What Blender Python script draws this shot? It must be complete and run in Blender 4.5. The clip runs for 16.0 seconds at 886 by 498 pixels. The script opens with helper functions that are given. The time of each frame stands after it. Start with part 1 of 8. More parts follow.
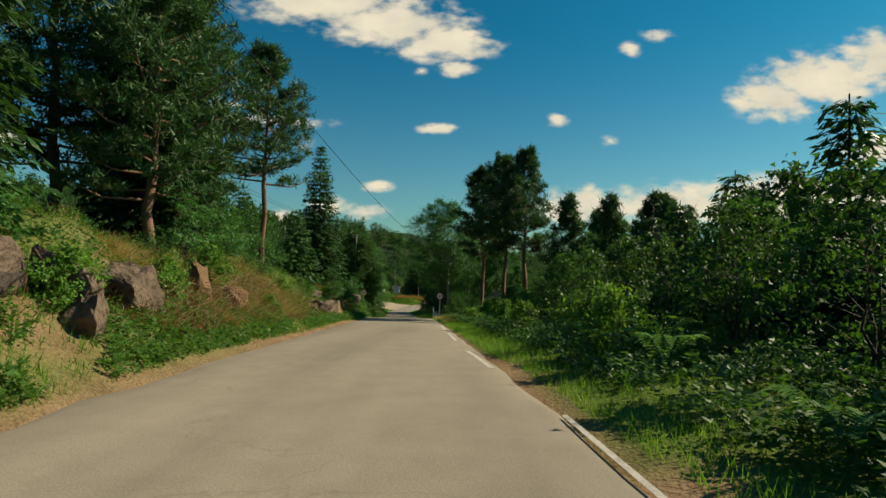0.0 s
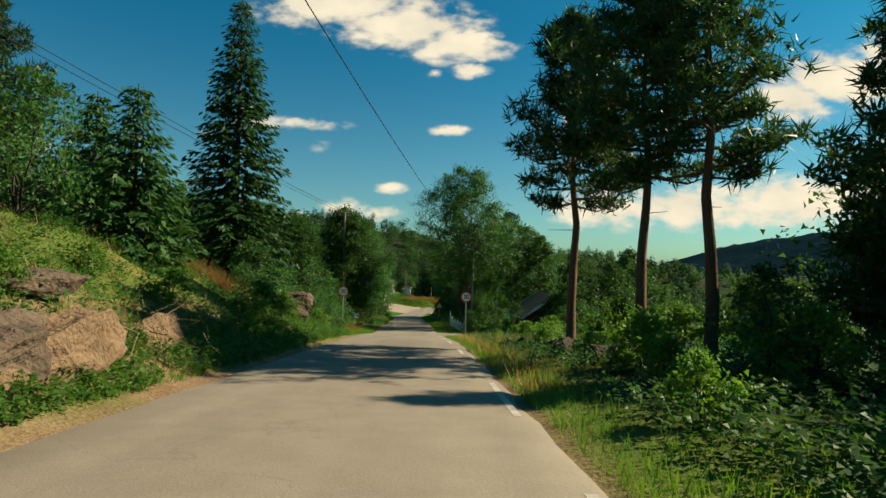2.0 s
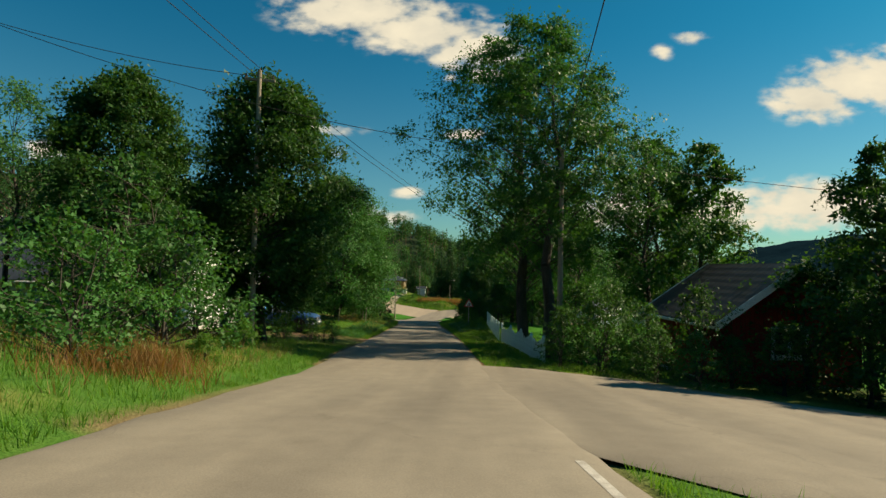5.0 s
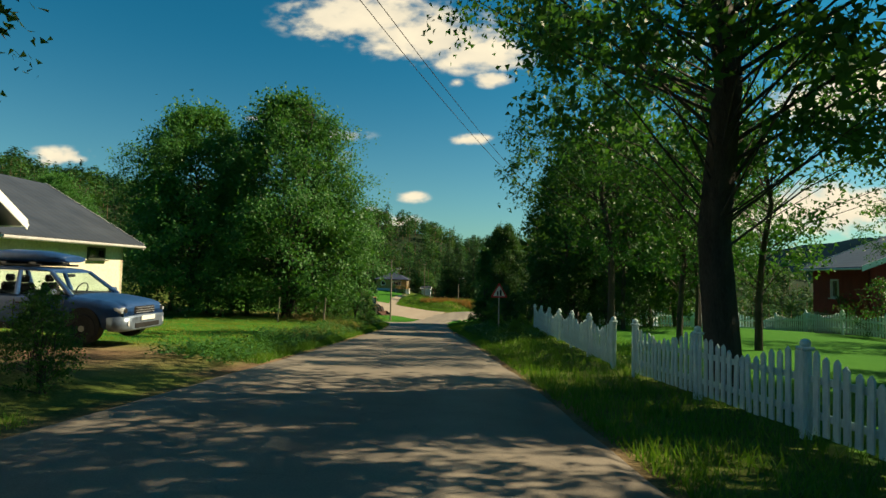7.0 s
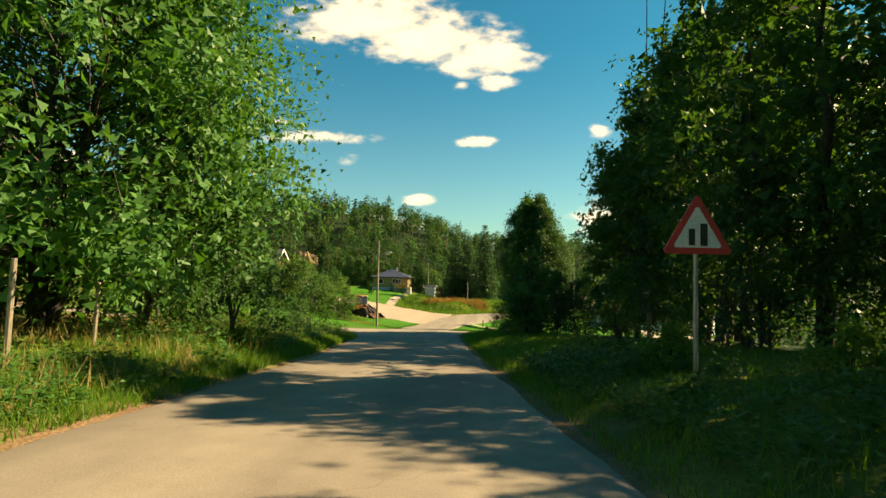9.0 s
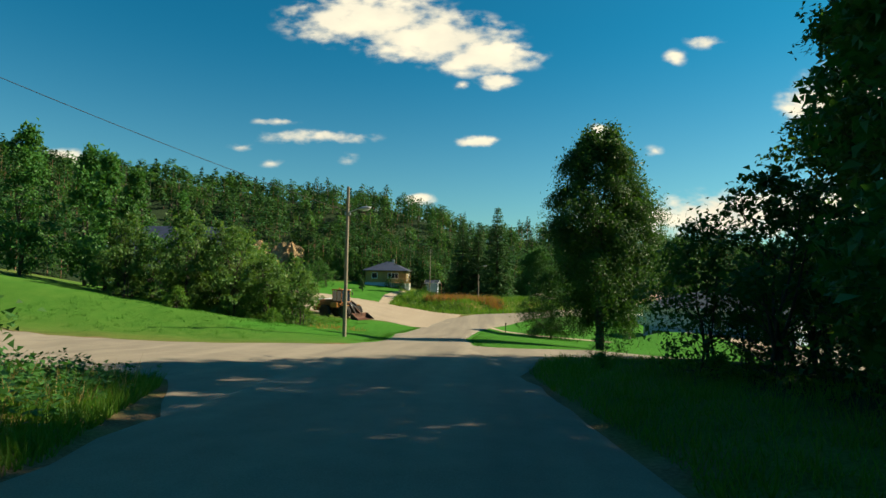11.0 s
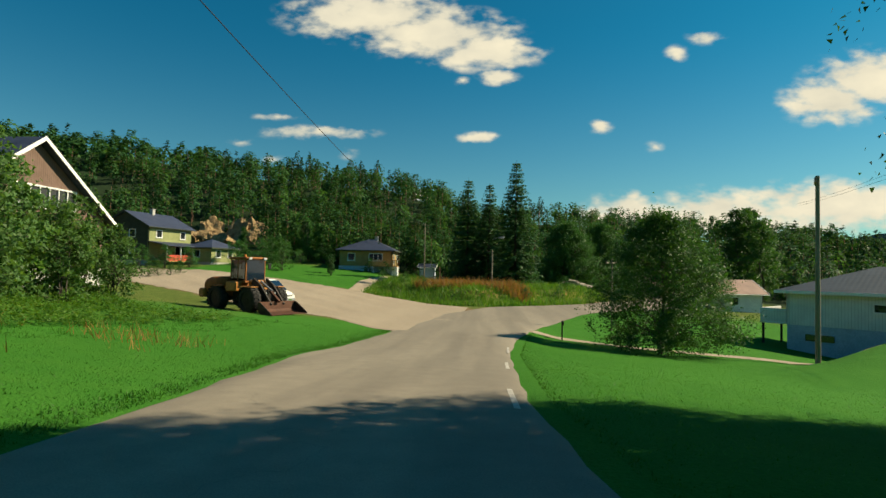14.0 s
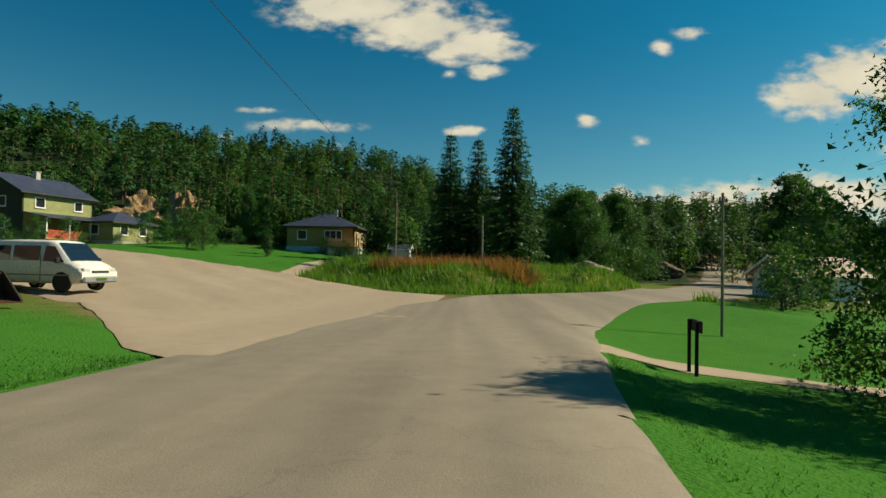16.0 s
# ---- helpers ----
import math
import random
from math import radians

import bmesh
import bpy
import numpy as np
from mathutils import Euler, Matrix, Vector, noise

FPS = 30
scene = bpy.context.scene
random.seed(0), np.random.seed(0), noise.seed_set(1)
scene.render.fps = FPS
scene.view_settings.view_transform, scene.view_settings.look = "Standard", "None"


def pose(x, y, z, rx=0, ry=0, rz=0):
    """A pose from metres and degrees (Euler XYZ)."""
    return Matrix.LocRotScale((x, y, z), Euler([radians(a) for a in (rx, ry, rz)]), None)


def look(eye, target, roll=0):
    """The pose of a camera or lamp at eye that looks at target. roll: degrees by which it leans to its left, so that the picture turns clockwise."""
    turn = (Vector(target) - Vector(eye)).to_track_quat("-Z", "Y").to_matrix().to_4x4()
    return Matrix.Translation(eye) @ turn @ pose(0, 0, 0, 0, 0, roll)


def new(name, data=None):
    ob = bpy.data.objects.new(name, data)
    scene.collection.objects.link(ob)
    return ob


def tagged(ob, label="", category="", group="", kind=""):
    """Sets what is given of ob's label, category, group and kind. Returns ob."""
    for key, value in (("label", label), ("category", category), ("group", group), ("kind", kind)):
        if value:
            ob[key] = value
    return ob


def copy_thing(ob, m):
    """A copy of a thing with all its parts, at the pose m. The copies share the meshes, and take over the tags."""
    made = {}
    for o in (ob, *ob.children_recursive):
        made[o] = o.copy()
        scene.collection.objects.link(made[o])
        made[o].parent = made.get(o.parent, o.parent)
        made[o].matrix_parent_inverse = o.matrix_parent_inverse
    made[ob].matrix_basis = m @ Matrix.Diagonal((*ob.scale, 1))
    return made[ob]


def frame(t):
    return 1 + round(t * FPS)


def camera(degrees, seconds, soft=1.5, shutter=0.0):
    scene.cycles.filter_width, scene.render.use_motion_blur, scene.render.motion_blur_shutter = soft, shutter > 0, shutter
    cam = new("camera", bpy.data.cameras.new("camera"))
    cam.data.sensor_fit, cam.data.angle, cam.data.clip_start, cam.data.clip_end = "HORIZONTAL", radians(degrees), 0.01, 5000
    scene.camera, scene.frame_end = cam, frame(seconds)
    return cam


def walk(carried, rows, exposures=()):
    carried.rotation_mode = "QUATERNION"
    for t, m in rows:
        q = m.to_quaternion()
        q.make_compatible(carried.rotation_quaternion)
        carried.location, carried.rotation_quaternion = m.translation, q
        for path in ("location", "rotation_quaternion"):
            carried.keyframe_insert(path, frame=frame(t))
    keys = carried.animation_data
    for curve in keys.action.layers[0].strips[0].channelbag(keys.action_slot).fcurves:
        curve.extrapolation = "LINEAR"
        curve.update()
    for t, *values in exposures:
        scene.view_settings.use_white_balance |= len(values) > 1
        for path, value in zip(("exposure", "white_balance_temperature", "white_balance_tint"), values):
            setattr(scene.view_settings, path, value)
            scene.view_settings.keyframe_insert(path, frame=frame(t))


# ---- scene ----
cam = camera(77.4, 16.0, 1.5)
PATH = [
    (0.0, 0.000, 0.000, 1.150, -0.03, 1.37, -1.11),
    (0.5, -0.148, 4.870, 0.908, 0.22, 1.42, -1.21),
    (1.0, -0.350, 9.836, 0.598, 0.54, 1.46, -1.25),
    (1.5, -0.578, 14.692, 0.249, 0.93, 1.51, -1.25),
    (2.0, -0.834, 19.550, -0.115, 1.31, 1.53, -1.29),
    (2.5, -1.090, 24.354, -0.464, 1.71, 1.58, -1.39),
    (3.0, -1.386, 29.197, -0.868, 1.97, 1.62, -1.43),
    (3.5, -1.709, 33.961, -1.258, 2.20, 1.66, -1.53),
    (4.0, -2.045, 38.817, -1.702, 2.47, 1.71, -1.52),
    (6.5, -3.673, 62.243, -4.474, 3.46, 2.32, -0.99),
    (7.0, -3.942, 67.100, -4.851, 3.62, 2.38, -1.22),
    (7.5, -4.252, 72.105, -5.200, 3.68, 2.43, -1.24),
    (8.0, -4.629, 77.191, -5.563, 3.80, 2.50, -1.30),
    (8.5, -5.019, 82.237, -5.941, 4.01, 2.59, -1.23),
    (9.0, -5.476, 87.309, -6.345, 4.15, 2.63, -1.12),
    (11.5, -8.181, 112.839, -8.170, 4.25, 2.55, -1.20),
    (12.0, -8.444, 117.686, -8.604, 4.31, 2.51, -1.26),
    (12.5, -8.747, 122.515, -8.961, 4.28, 2.44, -1.31),
    (13.0, -9.048, 127.343, -9.319, 4.28, 2.39, -1.08),
    (13.5, -9.293, 132.058, -9.735, 4.38, 2.37, -1.23),
    (14.0, -9.596, 136.773, -10.188, 4.22, 2.15, -1.28),
    (14.5, -9.859, 141.450, -10.621, 4.10, 1.99, -1.26),
    (15.0, -9.859, 146.259, -11.037, 3.94, 1.80, -1.13),
    (15.5, -9.728, 151.144, -11.451, 3.53, 1.69, -1.10),
    (16.0, -9.558, 156.029, -11.809, 2.88, 1.57, -1.09),
]
walk(cam, [(t, pose(x, y, z, 90 + pitch, roll, yaw)) for t, x, y, z, yaw, pitch, roll in PATH],
     [(0.0, 0.62, 6600, 4), (1.5, 0.72, 6700, 5), (2.2, 0.87, 6700, 5), (3.0, 0.92, 6700, 5), (3.6, 0.77, 6700, 5), (4.5, 0.72, 6700, 5), (6.3, 0.72, 6700, 4), (7.0, 0.87, 6900, 5), (8.0, 1.57, 8600, 8),
      (8.6, 1.62, 9000, 9), (9.2, 1.52, 8600, 8), (11.3, 0.92, 6500, 3), (12.0, 0.70, 6500, 3), (13.0, 0.67, 6600, 2), (14.0, 0.74, 6600, 2), (15.0, 0.54, 6500, 2), (16.0, 0.50, 6500, 2)])

# ---- light ----
SUN_EL, SUN_AZ = 38.0, 73.0      # degrees; azimuth from +y towards +x
to_sun = Vector((math.sin(radians(SUN_AZ)) * math.cos(radians(SUN_EL)),
                 math.cos(radians(SUN_AZ)) * math.cos(radians(SUN_EL)), math.sin(radians(SUN_EL))))
sun = new("sun", bpy.data.lights.new("sun", "SUN"))
sun.data.energy, sun.data.angle, sun.data.color = 5.0, radians(0.55), (1.0, 0.83, 0.60)
sun.matrix_world = look(to_sun * 200, (0, 0, 0))

world = bpy.data.worlds.new("sky")
scene.world = world
world.use_nodes = True
wn, wl = world.node_tree.nodes, world.node_tree.links
wn.clear()


def wnode(kind, **sets):
    n = wn.new(kind)
    for k, v in sets.items():
        if k == "operation":
            n.operation = v
        elif k == "blend_type":
            n.blend_type = v
        elif k == "data_type":
            n.data_type = v
    return n


def wmath(op, a, b=None, c=None):
    n = wnode("ShaderNodeMath", operation=op)
    for i, v in enumerate((a, b, c)):
        if v is None:
            continue
        if isinstance(v, (int, float)):
            n.inputs[i].default_value = v
        else:
            wl.new(v, n.inputs[i])
    return n.outputs[0]


sky = wn.new("ShaderNodeTexSky")
sky.sky_type, sky.sun_disc = "NISHITA", False
sky.sun_elevation, sky.sun_rotation = radians(SUN_EL), radians(SUN_AZ)
sky.air_density, sky.dust_density, sky.ozone_density = 1.0, 0.7, 2.0
tc = wn.new("ShaderNodeTexCoord")
sep = wn.new("ShaderNodeSeparateXYZ")
wl.new(tc.outputs["Generated"], sep.inputs[0])
ahead = wmath("MAXIMUM", sep.outputs[1], 0.02)
cu, cv = wmath("DIVIDE", sep.outputs[0], ahead), wmath("DIVIDE", sep.outputs[2], ahead)
comb = wn.new("ShaderNodeCombineXYZ")
wl.new(cu, comb.inputs[0]), wl.new(cv, comb.inputs[1])
# clouds: place (u, v) on the plane one unit ahead, half width, half height, weight
CLOUDS = [
    (-0.225, 0.475, 0.16, 0.052, 1.0), (-0.10, 0.435, 0.15, 0.050, 1.0), (-0.01, 0.398, 0.11, 0.034, 1.0),
    (0.020, 0.353, 0.040, 0.016, 0.85), (-0.045, 0.345, 0.018, 0.009, 0.4), (-0.015, 0.242, 0.042, 0.012, 0.8),
    (-0.121, 0.136, 0.032, 0.012, 0.7), (0.202, 0.262, 0.024, 0.013, 0.65), (0.297, 0.227, 0.018, 0.011, 0.35),
    (0.385, 0.425, 0.034, 0.016, 0.55), (0.335, 0.395, 0.022, 0.016, 0.5), (0.263, 0.139, 0.022, 0.012, 0.6),
    (-0.317, 0.250, 0.115, 0.015, 0.6), (-0.394, 0.280, 0.045, 0.009, 0.5), (-0.254, 0.211, 0.020, 0.015, 0.4),
    (-0.40, 0.20, 0.03, 0.008, 0.3), (-0.46, 0.23, 0.03, 0.009, 0.3),
    (0.60, 0.310, 0.085, 0.045, 1.0), (0.68, 0.345, 0.12, 0.055, 1.0), (0.80, 0.38, 0.10, 0.06, 1.0), (0.78, 0.22, 0.07, 0.03, 0.8),
    (0.26, 0.105, 0.10, 0.040, 0.9), (0.42, 0.110, 0.13, 0.045, 0.95), (0.60, 0.125, 0.16, 0.050, 1.0),
    (0.80, 0.125, 0.20, 0.055, 1.0), (-0.133, 0.087, 0.05, 0.016, 0.7), (-0.20, 0.10, 0.05, 0.018, 0.6),
    (-0.808, 0.205, 0.07, 0.02, 0.7), (-0.29, 0.07, 0.05, 0.02, 0.5)]
warp = wn.new("ShaderNodeTexNoise")
warp.inputs["Scale"].default_value, warp.inputs["Detail"].default_value = 14.0, 6.0
stretch = wn.new("ShaderNodeMapping")
stretch.inputs["Scale"].default_value = (0.75, 1.35, 1.0)
wl.new(comb.outputs[0], stretch.inputs["Vector"])
wl.new(stretch.outputs[0], warp.inputs["Vector"])
fray = wn.new("ShaderNodeTexNoise")
fray.inputs["Scale"].default_value, fray.inputs["Detail"].default_value = 38.0, 8.0
wl.new(stretch.outputs[0], fray.inputs["Vector"])
total = None
for u0, v0, a, b, w in CLOUDS:
    m = wn.new("ShaderNodeMapping")
    m.vector_type = "TEXTURE"
    m.inputs["Location"].default_value, m.inputs["Scale"].default_value = (u0, v0, 0), (a, b, 1)
    wl.new(comb.outputs[0], m.inputs["Vector"])
    ln = wn.new("ShaderNodeVectorMath")
    ln.operation = "LENGTH"
    wl.new(m.outputs[0], ln.inputs[0])
    one = wmath("MULTIPLY", wmath("MAXIMUM", wmath("SUBTRACT", 1.25, ln.outputs["Value"]), 0.0), w)
    total = one if total is None else wmath("MAXIMUM", total, one)
body = wmath("ADD", total, wmath("MULTIPLY", wmath("SUBTRACT", warp.outputs["Fac"], 0.5), 1.25))
body = wmath("ADD", body, wmath("MULTIPLY", wmath("SUBTRACT", fray.outputs["Fac"], 0.5), 1.5))
soft_edge = wn.new("ShaderNodeMapRange")
soft_edge.interpolation_type = "SMOOTHSTEP"
soft_edge.inputs["From Min"].default_value, soft_edge.inputs["From Max"].default_value = 0.05, 0.85
wl.new(body, soft_edge.inputs["Value"])
mask = wmath("MULTIPLY", soft_edge.outputs["Result"], wmath("GREATER_THAN", total, 0.001))
mask = wmath("MULTIPLY", mask, wmath("MINIMUM", wmath("MULTIPLY", total, 3.0), 1.0))
mask = wmath("MULTIPLY", mask, wmath("GREATER_THAN", sep.outputs[1], 0.05))
tint = wnode("ShaderNodeMix")
tint.data_type, tint.blend_type = "RGBA", "MULTIPLY"
tint.inputs[0].default_value = 1.0
wl.new(sky.outputs[0], tint.inputs[6])
# the air is hazier, paler and warmer towards the horizon
low = wn.new("ShaderNodeMapRange")
low.interpolation_type = "SMOOTHSTEP"
low.inputs["From Min"].default_value, low.inputs["From Max"].default_value = 0.0, 0.42
wl.new(sep.outputs[2], low.inputs["Value"])
air = wnode("ShaderNodeMix")
air.data_type = "RGBA"
wl.new(low.outputs["Result"], air.inputs[0])
air.inputs[6].default_value, air.inputs[7].default_value = (0.62, 1.03, 0.98, 1), (0.09, 0.79, 0.94, 1)
wl.new(air.outputs[2], tint.inputs[7])
mix = wnode("ShaderNodeMix")
mix.data_type = "RGBA"
wl.new(mask, mix.inputs[0])
wl.new(tint.outputs[2], mix.inputs[6])
shade = wnode("ShaderNodeMix")
shade.data_type = "RGBA"
wl.new(warp.outputs["Fac"], shade.inputs[0])
shade.inputs[6].default_value, shade.inputs[7].default_value = (7.0, 6.6, 5.8, 1), (13.5, 11.6, 8.6, 1)
wl.new(shade.outputs[2], mix.inputs[7])
bg = wn.new("ShaderNodeBackground")
bg.inputs["Strength"].default_value = 0.05
wl.new(mix.outputs[2], bg.inputs["Color"])
out = wn.new("ShaderNodeOutputWorld")
wl.new(bg.outputs[0], out.inputs["Surface"])

# ---- materials ----


def material(name, rough=0.8, metal=0.0):
    m = bpy.data.materials.new(name)
    m.use_nodes = True
    b = m.node_tree.nodes["Principled BSDF"]
    b.inputs["Specular IOR Level"].default_value = 0.5 if rough < 0.6 else 0.2
    b.inputs["Roughness"].default_value, b.inputs["Metallic"].default_value = rough, metal
    return m, m.node_tree.nodes, m.node_tree.links, b


def rgba(c):
    return (c[0], c[1], c[2], 1.0)


def noise_tex(n, l, scale, detail=4.0, coord="Object", stretched=None):
    t = n.new("ShaderNodeTexCoord")
    x = n.new("ShaderNodeTexNoise")
    x.inputs["Scale"].default_value, x.inputs["Detail"].default_value = scale, detail
    if stretched:
        mp = n.new("ShaderNodeMapping")
        mp.inputs["Scale"].default_value = stretched
        l.new(t.outputs[coord], mp.inputs["Vector"])
        l.new(mp.outputs[0], x.inputs["Vector"])
    else:
        l.new(t.outputs[coord], x.inputs["Vector"])
    return x.outputs["Fac"]


def ramp(n, l, fac, stops):
    r = n.new("ShaderNodeValToRGB")
    e = r.color_ramp.elements
    while len(e) < len(stops):
        e.new(0.5)
    for el, (p, c) in zip(e, stops):
        el.position, el.color = p, rgba(c)
    l.new(fac, r.inputs[0])
    return r.outputs[0]


def blend(n, l, fac, a, b, mode="MIX"):
    x = n.new("ShaderNodeMix")
    x.data_type, x.blend_type = "RGBA", mode
    for i, v in ((0, fac), (6, a), (7, b)):
        if isinstance(v, (int, float)):
            x.inputs[i].default_value = v
        elif isinstance(v, tuple):
            x.inputs[i].default_value = rgba(v)
        else:
            l.new(v, x.inputs[i])
    return x.outputs[2]


def bump(n, l, b, height, strength=0.4, distance=0.02):
    x = n.new("ShaderNodeBump")
    x.inputs["Strength"].default_value, x.inputs["Distance"].default_value = strength, distance
    l.new(height, x.inputs["Height"])
    l.new(x.outputs[0], b.inputs["Normal"])


def plain(name, a, b, scale=6.0, rough=0.7, metal=0.0, bumpy=0.2, stretched=None, dist=0.01):
    """Two tones mixed by a coarse and a fine noise, with a fine relief."""
    m, n, l, s = material(name, rough, metal)
    big, fine = noise_tex(n, l, scale, 3, stretched=stretched), noise_tex(n, l, scale * 9, 5, stretched=stretched)
    c = ramp(n, l, big, ((0.32, a), (0.68, b)))
    c = blend(n, l, 0.35, c, ramp(n, l, fine, ((0.3, tuple(v * 0.6 for v in a)), (0.7, tuple(min(1, v * 1.3) for v in b)))))
    l.new(c, s.inputs["Base Color"])
    if bumpy:
        bump(n, l, s, fine, bumpy, dist)
    return m


def leafy(name, a, b, c, trans=0.35, rough=0.5, grain=0.9, swing=0.22):
    """Leaves: colour varies from leaf to leaf and from plant to plant; some light passes through."""
    m, n, l, s = material(name, rough)
    g, o = n.new("ShaderNodeNewGeometry"), n.new("ShaderNodeObjectInfo")
    col = ramp(n, l, g.outputs["Random Per Island"], ((0.0, a), (0.55, b), (1.0, c)))
    patch = noise_tex(n, l, grain, 2)
    col = blend(n, l, 0.5, col, ramp(n, l, patch, ((0.3, tuple(v * (1 - swing) for v in b)), (0.7, tuple(v * (1 + swing) for v in b)))))
    hs = n.new("ShaderNodeHueSaturation")
    v = n.new("ShaderNodeMapRange")
    v.inputs["To Min"].default_value, v.inputs["To Max"].default_value = 0.8, 1.2
    l.new(o.outputs["Random"], v.inputs["Value"])
    l.new(v.outputs[0], hs.inputs["Value"])
    l.new(col, hs.inputs["Color"])
    l.new(hs.outputs[0], s.inputs["Base Color"])
    s.inputs["Specular IOR Level"].default_value = 0.2
    t = n.new("ShaderNodeBsdfTranslucent")
    warm = blend(n, l, 1.0, hs.outputs[0], (1.25, 1.2, 0.5), "MULTIPLY")
    l.new(warm, t.inputs["Color"])
    mx = n.new("ShaderNodeMixShader")
    mx.inputs[0].default_value = trans
    l.new(s.outputs[0], mx.inputs[1]), l.new(t.outputs[0], mx.inputs[2])
    l.new(mx.outputs[0], n["Material Output"].inputs["Surface"])
    return m


M = {}
M["leaf"] = leafy("leaf_broad", (0.032, 0.108, 0.026), (0.052, 0.152, 0.034), (0.088, 0.195, 0.046), 0.36)
M["leaf_dark"] = leafy("leaf_dark", (0.026, 0.078, 0.018), (0.042, 0.115, 0.024), (0.075, 0.155, 0.034), 0.42)
M["leaf_birch"] = leafy("leaf_birch", (0.028, 0.080, 0.020), (0.045, 0.115, 0.028), (0.08, 0.16, 0.038), 0.42)
M["leaf_bright"] = leafy("leaf_bright", (0.06, 0.16, 0.022), (0.10, 0.22, 0.034), (0.17, 0.28, 0.05), 0.45)
M["needle_pine"] = leafy("needle_pine", (0.022, 0.062, 0.026), (0.036, 0.092, 0.034), (0.065, 0.125, 0.042), 0.28)
M["needle_spruce"] = leafy("needle_spruce", (0.020, 0.064, 0.020), (0.034, 0.092, 0.026), (0.06, 0.125, 0.034), 0.28)
M["forest"] = leafy("far_foliage", (0.026, 0.076, 0.022), (0.046, 0.112, 0.030), (0.088, 0.155, 0.040), 0.4, 0.6, 0.17, 0.6)
M["forest_pine"] = leafy("far_pine_needles", (0.018, 0.058, 0.022), (0.032, 0.088, 0.028), (0.062, 0.125, 0.036), 0.3, 0.6, 0.17, 0.5)
M["forest_spruce"] = leafy("far_spruce_needles", (0.014, 0.042, 0.018), (0.024, 0.064, 0.024), (0.045, 0.09, 0.03), 0.3, 0.5, 0.17, 0.5)
for k in ("forest", "forest_pine", "forest_spruce"):
    M[k].node_tree.nodes["Principled BSDF"].inputs["Specular IOR Level"].default_value = 0.08
M["leaf_willow"] = leafy("willow_leaves", (0.060, 0.135, 0.036), (0.095, 0.190, 0.054), (0.155, 0.250, 0.085), 0.5)
M["rock_ochre"] = plain("rock_ochre", (0.15, 0.09, 0.045), (0.50, 0.35, 0.18), 0.9, 0.9, 0, 1.0, None, 0.30)
M["lawn_blade"] = leafy("lawn_blades", (0.030, 0.112, 0.015), (0.046, 0.150, 0.021), (0.080, 0.195, 0.030), 0.45)
M["lawn_dry"] = leafy("dry_lawn_blades", (0.12, 0.17, 0.022), (0.19, 0.215, 0.034), (0.28, 0.26, 0.055), 0.4)
M["rust"] = leafy("rust_grass", (0.17, 0.09, 0.035), (0.28, 0.15, 0.055), (0.36, 0.20, 0.075), 0.4)
M["grass"] = leafy("grass_blades", (0.055, 0.16, 0.018), (0.095, 0.215, 0.028), (0.19, 0.26, 0.05), 0.45)
M["dry"] = leafy("dry_grass", (0.21, 0.18, 0.07), (0.29, 0.235, 0.10), (0.36, 0.27, 0.12), 0.4)
M["litter"] = leafy("dead_leaves_and_straw", (0.13, 0.07, 0.035), (0.24, 0.14, 0.065), (0.36, 0.25, 0.13), 0.2, 0.8)
M["fern"] = leafy("fern", (0.05, 0.15, 0.025), (0.09, 0.21, 0.04), (0.16, 0.27, 0.06), 0.45)
M["dead"] = plain("dead_twigs", (0.20, 0.13, 0.075), (0.34, 0.24, 0.15), 12, 0.9)
M["bark_pine"] = plain("bark_pine", (0.10, 0.065, 0.045), (0.22, 0.13, 0.085), 5, 0.9, 0, 0.8, (1, 1, 0.25), 0.03)
M["bark"] = plain("bark_grey", (0.034, 0.030, 0.024), (0.085, 0.075, 0.062), 6, 0.9, 0, 0.8, (1, 1, 0.25), 0.03)
M["rock"] = plain("rock", (0.15, 0.125, 0.10), (0.36, 0.31, 0.25), 1.4, 0.85, 0, 0.9, None, 0.06)
# rock colour darkened to the look of stone in shade
M["rock_shaded"] = plain("rock_shaded", (0.022, 0.018, 0.014), (0.065, 0.052, 0.042), 2.2, 0.9, 0, 0.9, None, 0.05)
M["rock_red"] = plain("rock_red", (0.055, 0.040, 0.030), (0.145, 0.108, 0.078), 1.6, 0.9, 0, 0.9, None, 0.06)
M["earth_face"] = plain("sandy_earth_face", (0.09, 0.055, 0.030), (0.24, 0.165, 0.10), 1.8, 0.95, 0, 1.0, None, 0.08)
M["soil"] = plain("soil", (0.085, 0.05, 0.028), (0.19, 0.115, 0.062), 2.5, 0.95, 0, 0.9, None, 0.05)
M["pole_wood"] = plain("pole_wood", (0.16, 0.135, 0.10), (0.30, 0.26, 0.20), 3, 0.85, 0, 0.5, (3, 3, 0.2), 0.01)
M["dark_wood"] = plain("dark_stained_wood", (0.030, 0.024, 0.018), (0.07, 0.055, 0.04), 3, 0.7, 0, 0.3, (3, 3, 0.3))
M["galv"] = plain("galvanised_steel", (0.30, 0.31, 0.31), (0.44, 0.45, 0.45), 9, 0.45, 0.8, 0.05)
M["black_wire"] = plain("cable_black", (0.015, 0.015, 0.016), (0.03, 0.03, 0.03), 9, 0.6, 0, 0)
M["white_paint"] = plain("white_paint", (0.70, 0.70, 0.67), (0.82, 0.82, 0.79), 2.5, 0.55, 0, 0.06)
M["fence_paint"] = plain("pale_blue_white_fence_paint", (0.50, 0.64, 0.66), (0.66, 0.80, 0.80), 2.5, 0.55, 0, 0.08, (1, 1, 0.3))
